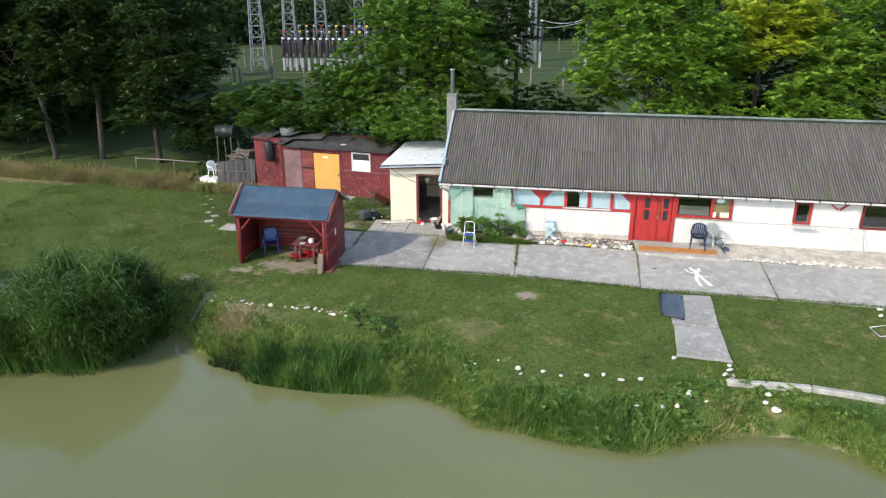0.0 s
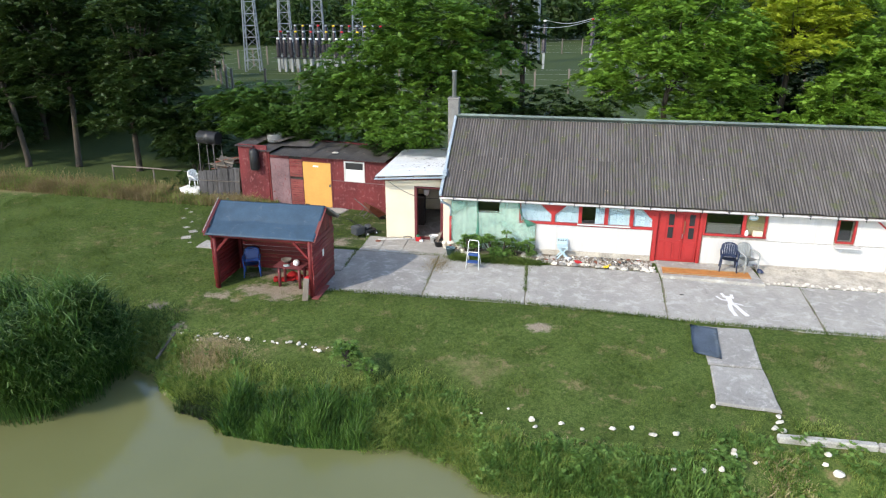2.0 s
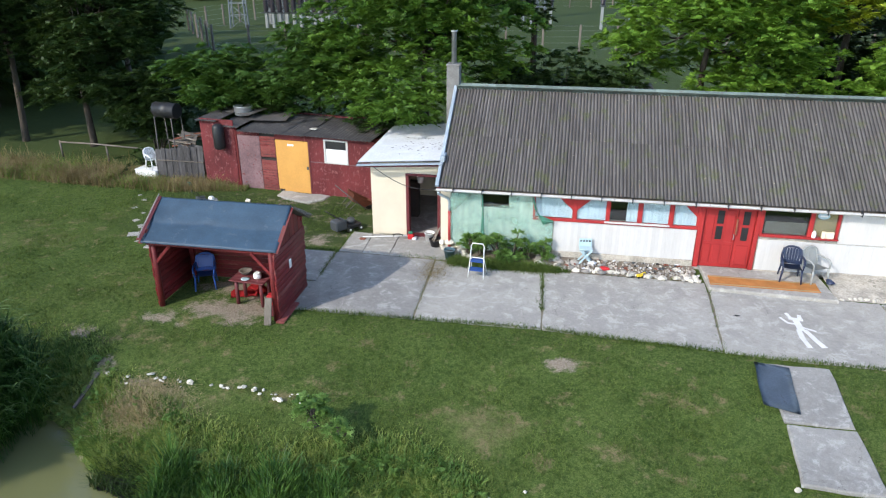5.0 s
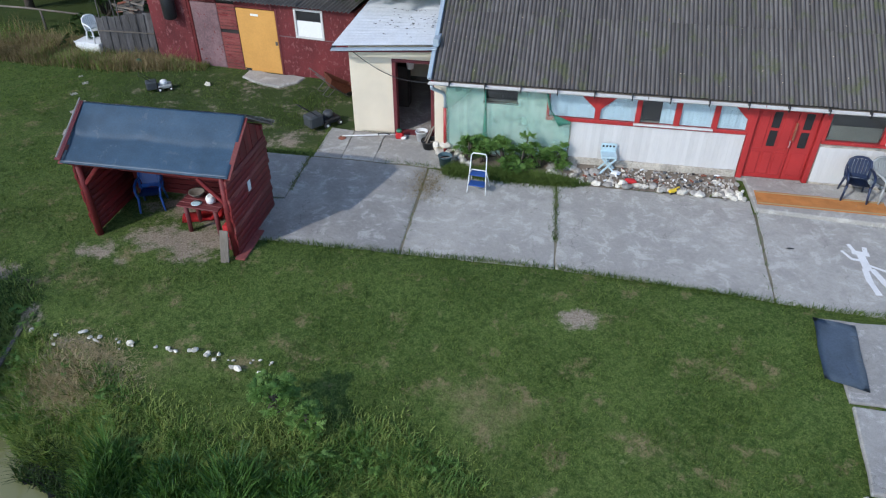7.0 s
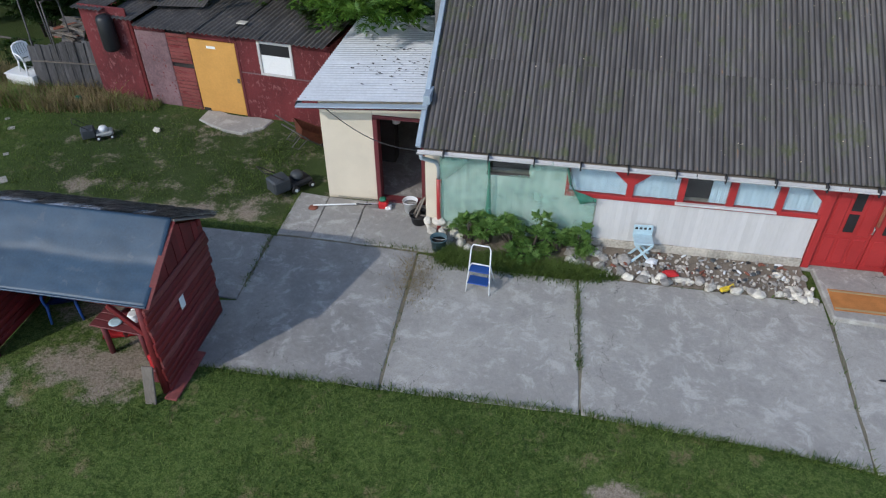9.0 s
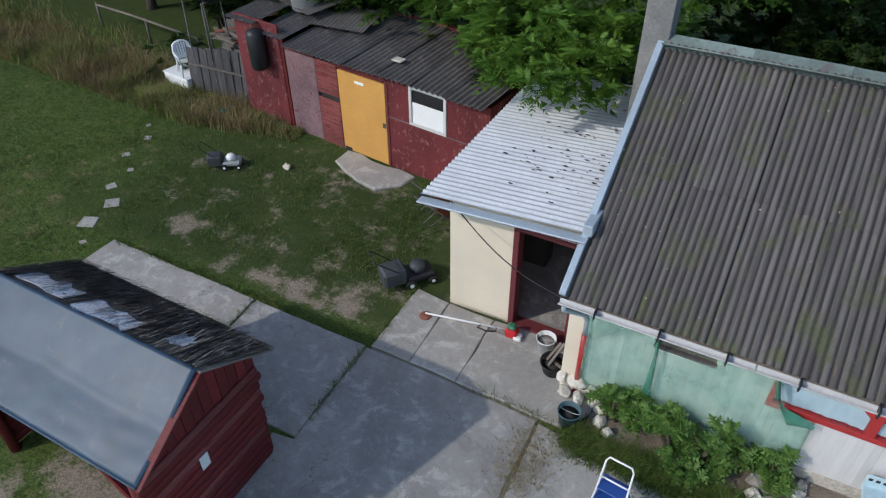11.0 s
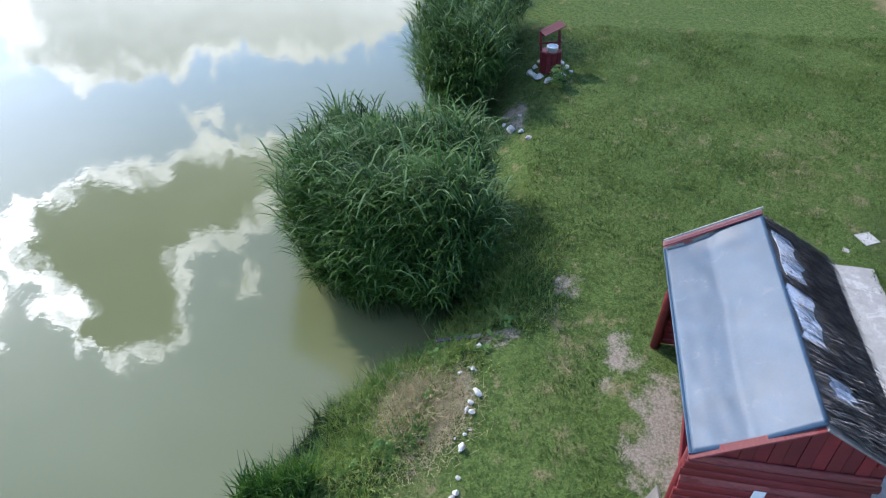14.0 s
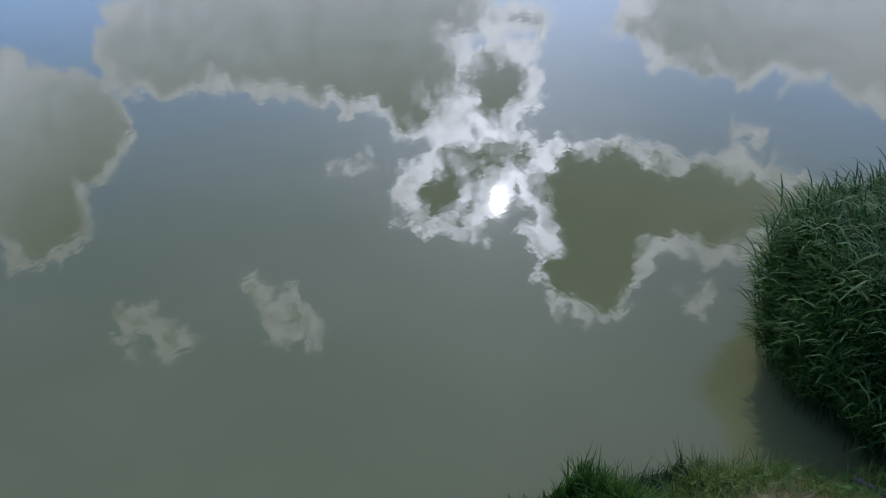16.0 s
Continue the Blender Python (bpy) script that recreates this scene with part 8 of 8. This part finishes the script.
    # tufts in the joints and along the edges of the slabs
    lines = [((-6.61, 25.2), (-6.6, 26.9), 160), ((-3.5, 23.1), (-3.46, 26.7), 70), ((-0.26, 23.9), (-0.24, 26.1), 330), ((4.0, 22.5), (4.26, 25.7), 60), ((-3.0, 26.75), (-0.3, 26.45), 4200), ((-0.3, 26.42), (0.5, 26.4), 900), ((-9.0, 26.3), (-9.0, 27.0), 60),
             ((-4.6, 26.86), (-3.4, 26.8), 160), ((-6.5, 28.6), (-6.5, 27.1), 200), ((1.0, 26.36), (4.2, 26.22), 70), ((-6.6, 23.15), (-0.3, 23.02), 1500), ((-0.2, 23.0), (4.0, 22.5), 1300), ((4.0, 22.45), (13, 21.9), 2000), ((8.35, 22.2), (8.66, 25.5), 40), ((-12.6, 27.2), (-6.6, 27.0), 900)]
    xs, ys = [], []
    for (x0, y0), (x1, y1), c in lines:
        t = rng.random(c)
        w = 0.17 if c >= 1600 and y0 > 25 else 0.04
        xs.append(x0 + (x1 - x0) * t + rng.normal(0, w, c)), ys.append(y0 + (y1 - y0) * t + rng.normal(0, w, c))
    x, y = np.concatenate(xs), np.concatenate(ys)
    rows = blades(np.stack([x, y, np.full(len(x), 0.02)], -1), rng.uniform(0.05, 0.15, len(x)), rng.uniform(0.004, 0.009, len(x)), 0.8, rng, 3)
    tagged(new("joint_grass", strips("joint_grass", rows, M["grass"])), "grass tufts along the slab joints", "grass", kind="stuff")
    n = 9000
    t = rng.random(n)
    x, y = -3.0 + 3.2 * t + rng.normal(0, 0.08, n), 26.62 - 0.20 * t + rng.normal(0, 0.15, n) * (1 - 0.4 * t)
    rows = blades(np.stack([x, y, np.full(n, 0.03)], -1), rng.uniform(0.10, 0.26, n) * (0.6 + 0.5 * np.abs(np.sin(x * 2.7))), rng.uniform(0.004, 0.008, n), 0.9, rng, 3)
    tagged(new("verge_grass", strips("verge_grass", rows, M["grass"])), "lush green grass between the slabs and the bed", "grass", kind="stuff")
    x, y = rng.normal(-3.40, 0.22, 1100), rng.normal(25.95, 0.40, 1100)
    rows = blades(np.stack([x, y, np.full(1100, 0.032)], -1), rng.uniform(0.03, 0.10, 1100), rng.uniform(0.003, 0.006, 1100), 1.6, rng, 3)
    tagged(new("dead_weeds", strips("dead_weeds", rows, M["grass_dry"])), "withered brown weeds on the slab joint", "grass", kind="stuff")


grass()


def tufts():
    """Bunches of coarse grass and small broad-leaved weeds over the bank."""
    rng = np.random.default_rng(77)
    def bunch(name, label, x, y, each, high, wide, spread, material, bend=1.1):
        n = len(x)
        px, py = np.repeat(x, each) + rng.normal(0, spread, n * each), np.repeat(y, each) + rng.normal(0, spread, n * each)
        h = np.repeat(rng.uniform(0.6, 1.3, n) * high, each) * rng.uniform(0.6, 1.2, n * each)
        rows = blades(on_ground(px, py), h, rng.uniform(0.6, 1.2, n * each) * wide, bend, rng, 3)
        tagged(new(name, strips(name, rows, material)), label, "grass", kind="stuff")
    x = rng.uniform(-8.5, 13, 1500)
    y = shore(x) + rng.uniform(0.0, 1.9, 1500) ** 1.0
    ok = ~blocked(x, y) & (np.hypot((x - 2.0) / 1.6, (y - 17.4) / 0.4) > 1) & ~((x > -7.5) & (x < -3.9))
    for cx, cy, _ in BANK_STONES:
        ok &= np.hypot(x - cx, (y - cy + 0.2) / 1.3) > 0.42
    ok &= ~((x > 5.2) & (y > 16.75))
    bunch("tussock_grass", "coarse grass tussocks on the pond bank", x[ok], y[ok], 20, 0.22, 0.013, 0.07, M["sedge"], 0.8)
    # broad-leaved weeds
    x = np.concatenate([rng.uniform(-8, 12, 170), rng.normal(-4.0, 0.8, 30), rng.uniform(0.5, 4.6, 50), rng.normal(-10.4, 0.5, 30)])
    y = shore(x) + rng.uniform(0.05, 1.5, len(x))
    ok = ~blocked(x, y)
    clumps = [(a, b, float(height(a, b)) + 0.06, rng.uniform(0.10, 0.26)) for a, b in zip(x[ok], y[ok])]
    pts = crown(clumps, 480, 0.095, rng)
    tagged(new("bank_weeds", soup("bank_weeds", pts, 3, M["leaf_weed"])), "small broad-leaved weeds on the bank", "weeds", kind="stuff")
    # straw lying flat where the bank was mown
    n = 12000
    x, y = rng.normal(-8.9, 0.52, n), rng.normal(19.22, 0.36, n)
    ok = (inland(x, y) > 0.35)
    x, y = x[ok], y[ok]
    rows = blades(on_ground(x, y) + np.array([0, 0, 0.03]), rng.uniform(0.04, 0.11, len(x)), rng.uniform(0.0022, 0.0045, len(x)), 2.2, rng, 2)
    tagged(new("cut_straw", strips("cut_straw", rows, M["straw"])), "dry cut straw lying on the bank", "straw", kind="stuff")
    # torn pond liner at the water's edge
    bm = bmesh.new()
    g = []
    for i in range(19):
        t = i / 18
        row = []
        for j in range(6):
            px, py = -7.75 - 1.15 * t + 0.05 * math.sin(i * 1.3), 17.45 + 0.35 * t + 0.13 * j - 0.28 + 0.05 * math.sin(i * 2.1 + j)
            pz = max(float(height(px, py)) + 0.05, WATER + 0.02) + 0.05 * abs(noise.noise((i * 0.5, j * 0.7, 1)))
            row.append(bm.verts.new((px, py, pz)))
        g.append(row)
    for a, b in zip(g, g[1:]):
        for j in range(5):
            bm.faces.new((a[j], b[j], b[j + 1], a[j + 1])).smooth = True
    bmesh.ops.solidify(bm, geom=list(bm.faces), thickness=0.01)
    solo("pond_liner", bm, M["liner"], "torn black pond liner bared at the water's edge", "liner")
    x = rng.uniform(-9.2, -7.6, 900)
    y = shore(x) + rng.uniform(-0.25, 0.45, 900)
    rows = blades(np.stack([x, y, np.maximum(height(x, y), WATER)], -1), rng.uniform(0.15, 0.4, 900), rng.uniform(0.008, 0.014, 900), 0.8, rng, 3)
    tagged(new("wet_sedge", strips("wet_sedge", rows, M["leaf_shaded"])), "dark wet sedge stubble along the shore", "grass", kind="stuff")


tufts()


def reeds(name, label, regions, count, seed, high=(1.3, 2.3)):
    """Stalks with long arching leaves, standing in and by the water."""
    rng = np.random.default_rng(seed)
    t = thing(name, label, "reeds")
    px, py, ph = [], [], []
    while len(px) < count:
        cx, cy, rx, ry, hmax = regions[rng.integers(len(regions))]
        d = rng.normal(0, 0.5, 2)
        if np.hypot(*d) > 1:
            continue
        x, y = cx + d[0] * rx, cy + d[1] * ry
        px.append(x), py.append(y)
        ph.append(hmax * (1 - 0.30 * (d[0] ** 2 + d[1] ** 2)) * rng.uniform(0.70, 1.08) * (1 + 0.45 * noise.noise((x * 0.9, y * 0.9, 4.0))))
    x, y, h = np.array(px), np.array(py), np.array(ph)
    base = np.stack([x, y, np.maximum(height(x, y), WATER - 0.1)], -1)
    cx, cy = x.mean(), y.mean()
    out = np.stack([x - cx, y - cy, np.zeros(count)], -1)
    lean = unit(out) * (0.07 * np.linalg.norm(out, axis=1) / 3)[:, None] + rng.normal(0, 0.10, (count, 3)) * np.array([1, 1, 0]) + np.array([-0.04, -0.12, 0])
    top = base + (np.array([0, 0, 1.0]) + lean) * h[:, None]
    stalk = np.zeros((count, 2, 2, 3))
    for e, s in enumerate((-1, 1)):
        stalk[:, 0, e] = base + np.array([s * 0.008, 0, 0])
        stalk[:, 1, e] = top + np.array([s * 0.003, 0, 0])
    tagged(part("stalk_mass", strips("stalk_mass", stalk, M["reed"]), M["reed"], t), kind="stuff")
    rows = []
    for j in range(6):
        f = 0.40 + 0.62 * (j + rng.random(count)) / 6
        p = base + (top - base) * f[:, None]
        a = rng.uniform(0, 2 * math.pi, count)
        d = np.stack([np.cos(a), np.sin(a), np.zeros(count)], -1)
        d = unit(d + 0.25 * unit(out) + np.array([-0.25, -0.60, 0]))
        L = rng.uniform(0.35, 0.75, count)
        side = np.cross(d, np.array([0, 0, 1.0]))
        r = np.zeros((count, 4, 2, 3))
        for k, (fwd, up, w) in enumerate(((0, 0, 0.008), (0.30, 0.38, 0.0140), (0.62, 0.56, 0.0105), (0.95, 0.50, 0.001))):
            c = p + d * (L * fwd)[:, None] + np.array([0, 0, 1.0]) * (L * up)[:, None]
            r[:, k, 0], r[:, k, 1] = c - side * w, c + side * w
        rows.append(r)
    rows = np.concatenate(rows)
    # some blades get the pale colour that paints in leaf highlights
    pale = rng.random(len(rows)) < 0.12
    tagged(part("blade_mass", strips("blade_mass", rows[~pale], M["reed"]), M["reed"], t), kind="stuff")
    mid = rows[pale].mean(axis=2, keepdims=True)
    rows[pale] = mid + (rows[pale] - mid) * 1.35
    tagged(part("pale_blade_mass", strips("pale_blade_mass", rows[pale], M["reed_lit"]), M["reed_lit"], t, "bent blades with sunlit highlights in their colour"), kind="stuff")


reeds("reed_bed", "dense dark green reed bed standing in the pond margin", [(-13.7, 17.9, 1.7, 1.3, 2.45), (-12.6, 18.1, 1.3, 1.2, 2.4), (-14.3, 18.8, 1.5, 1.2, 2.5), (-12.5, 19.2, 1.3, 1.0, 2.15), (-13.2, 17.2, 1.4, 0.9, 2.2), (-14.9, 16.9, 1.2, 0.9, 2.2)], 8200, 91)
reeds("reed_bed", "far clump of tall reeds by the toy well", [(-21.3, 18.9, 2.0, 1.4, 2.7), (-23.4, 19.2, 2.0, 1.4, 2.8), (-19.8, 19.0, 1.2, 1.1, 2.3)], 2400, 92)
reeds("reed_bed", "distant strip of reeds along the shore", [(-30.0, 18.4, 3.4, 1.4, 2.6), (-36.0, 18.0, 4.0, 1.4, 2.6), (-43, 17.6, 4.5, 1.4, 2.6)], 2200, 93)


# ---- beyond the trees: switchyard, fence, woods ----
def lattice(x, y, tall, wide, label, group):
    """A tapering lattice mast of angle steel."""
    t = thing("lattice_mast", label, "mast", pose(x, y, 0, 0, 0, 12), group)
    levels = 13
    corner = lambda k, sx, sy: Vector((sx * wide * (1 - 0.62 * k / levels) / 2, sy * wide * (1 - 0.62 * k / levels) / 2, tall * k / levels))
    for sx in (-1, 1):
        for sy in (-1, 1):
            part("leg", beam(corner(0, sx, sy), corner(levels, sx, sy), 0.11, 0.11), M["mast"], t)
    bm = bmesh.new()
    for k in range(levels):
        for a, b in (((-1, -1), (1, -1)), ((1, -1), (1, 1)), ((1, 1), (-1, 1)), ((-1, 1), (-1, -1))):
            if k % 2:
                a, b = b, a
            beam(corner(k, *a), corner(k + 1, *b), 0.05, 0.05, 0, bm)
            beam(corner(k, *a), corner(k, *b), 0.06, 0.06, 0, bm)
    tagged(part("lacing", bm, M["mast"], t), kind="stuff")


for x, y in ((-33.8, 84.5), (-31.6, 90.0), (-29.6, 97.0), (-26.5, 106.0)):
    lattice(x, y, 17, 1.7, "tall grey lattice mast in the switchyard", "switchyard masts")
for x, y in ((-1.0, 100.0), (-3.6, 96.0)):
    lattice(x, y, 17, 1.1, "slim grey lattice mast in the switchyard", "switchyard masts")
lattice(-14.0, 150.0, 26, 2.4, "far grey lattice mast against the sky", "switchyard masts")


def insulator(x, y, tall, foot, cap, seed):
    t = thing("insulator_post", "ribbed dark porcelain post on a pale pedestal", "insulator", pose(x, y, 0), "switchyard posts")
    part("pedestal", box(-0.15, 0.15, -0.15, 0.15, 0, foot, 0.03), M["grey"], t, "grey concrete pedestal")
    part("plate", box(-0.3, 0.3, -0.25, 0.25, foot, foot + 0.1, 0.02), M["grey_dark"], t)
    n = 7
    prof = [(0.10, foot + 0.12)]
    for i in range(n):
        z = foot + 0.16 + (tall - foot - 0.3) * i / n
        prof += [(0.31, z), (0.20, z + 0.10)]
    prof += [(0.20, tall - 0.1), (0.08, tall)]
    part("porcelain", lathe(prof, 10), M["porcelain"], t, "dark ribbed porcelain")
    part("terminal", lathe([(0.16, tall), (0.2, tall + 0.1), (0.1, tall + 0.2)], 10), M[cap], t)


k = 0
for row, (y, x0, x1, foot, tall) in enumerate(((84.5, -30.6, -22.0, 1.6, 3.7), (88.0, -31.5, -21.0, 1.8, 4.3), (92, -31, -20, 2.0, 4.8))):
    for i in range(12):
        insulator(x0 + (x1 - x0) * i / 11, y, tall, foot, ("steel", "cloth_red", "steel", "toy_yellow")[(i + row) % 4] if row else "white", k)
        k += 1
    t = solo("busbar", tube([(x0 - 1, y, tall + 0.25), ((x0 + x1) / 2, y, tall + 0.2), (x1 + 6, y, tall + 0.3)], 0.035, 6), M["grey_dark"], "grey tubular busbar over the insulators", "busbar", None, "busbars")
    solo("busbar", beam((x0 - 0.6, y, foot + 0.0), (x1 + 0.6, y, foot + 0.0), 0.08, 0.10), M["grey_dark"], "grey steel carrier under the insulators", "busbar", None, "busbars")
for x, y, foot, tall, cap in ((-1.9, 86.5, 2.0, 5.2, "cloth_red"), (0.2, 92.5, 2.0, 5.6, "white"), (5.6, 88.0, 2.4, 6.0, "cloth_red"), (9.0, 92.0, 2.4, 5.6, "white"), (13.0, 84.0, 2.4, 5.6, "white"), (15.0, 85.0, 2.2, 5.2, "white")):
    insulator(x, y, tall, foot, cap, k)
    k += 1
for a, b in (((0.2, 92.5, 5.8), (5.6, 88.0, 6.2)), ((-1.9, 86.5, 5.4), (5.6, 88.0, 6.0)), ((5.6, 88, 6.2), (13, 84, 5.8))):
    a, b = Vector(a), Vector(b)
    solo("conductor", tube([a.lerp(b, t / 8) + Vector((0, 0, -0.5 * math.sin(math.pi * t / 8))) for t in range(9)], 0.04, 5), M["steel"], "pale conductor sagging between insulators", "wire", None, "conductors")


def switchyard_fence():
    """Concrete posts and wire round the switchyard."""
    f = thing("wire_fence", "wire fence on concrete posts round the switchyard", "fence")
    line = [(-70, 84), (-38, 81), (-28.6, 66.5), (-10, 69), (12, 72), (40, 76)]
    back = [(-38, 81), (-30, 112), (30, 116)]
    pm = mesh_of("post", box(-0.09, 0.09, -0.09, 0.09, -0.2, 2.3, 0.02), M["wood_old"])
    for run in (line, back):
        for (x0, y0), (x1, y1) in zip(run, run[1:]):
            d = math.hypot(x1 - x0, y1 - y0)
            for i in range(int(d / 2.9)):
                t = i / int(d / 2.9)
                part("post", pm, M["wood_old"], f).location = (x0 + (x1 - x0) * t, y0 + (y1 - y0) * t, 0)
            for z in (0.3, 0.8, 1.3, 1.8, 2.2):
                part("wire", beam((x0, y0, z), (x1, y1, z), 0.008, 0.008), M["steel"], f)


switchyard_fence()


def far_woods():
    """The dark wood line behind the switchyard and on round the horizon."""
    rng = np.random.default_rng(55)
    for seed, (y0, x0, x1, n, hi, label) in enumerate(((128, -110, -38, 60, 8.5, "dark wood beyond the switchyard fence"), (150, -60, 40, 80, 8.0, "dark wood line across the field"), (135, 20, 120, 60, 9.5, "dark wood line across the field"),
                                                    (60, -120, -33, 66, 11, "dark trees beyond the dry grass"), (49, -70, -28, 40, 10, "dark trees behind the first row"), (70, 34, 110, 40, 10, "dark trees beyond the house end"), (260, -300, 300, 150, 12.0, "far hazy wood on the horizon"))):
        clumps = []
        for i in range(n):
            x = x0 + (x1 - x0) * (i + rng.random()) / n
            y = y0 + rng.normal(0, 4)
            h = hi * rng.uniform(0.65, 1.05)
            r = (x1 - x0) / n * rng.uniform(1.0, 1.5)
            r = min(max(r, 2.0), 5.5)
            for q in range(3):
                clumps.append((x + rng.normal(0, r * 0.4), y + rng.normal(0, r * 0.3), max(1.2, h * (0.25 + 0.3 * q) + rng.normal(0, 0.4)), r * (1.0 - 0.18 * q)))
        pts = []
        for x, y, z, r in clumps:
            m = int(90 + 10 * r)
            d = unit(rng.normal(0, 1, (m, 3)))
            p = np.array([x, y, z]) + d * r * np.array([1, 1, 0.8]) * rng.uniform(0.75, 1.1, (m, 1))
            a, b = unit(rng.normal(0, 1, (m, 3))), unit(rng.normal(0, 1, (m, 3)))
            s = rng.uniform(0.35, 0.75, (m, 1)) * (1 + r * 0.12)
            pts.append(np.stack([p - a * s, p + a * s, p + b * s * 1.2], 1))
        tagged(new("far_wood", soup("far_wood", np.concatenate(pts), 3, M["leaf_shaded"])), label, "wood", kind="stuff")


far_woods()
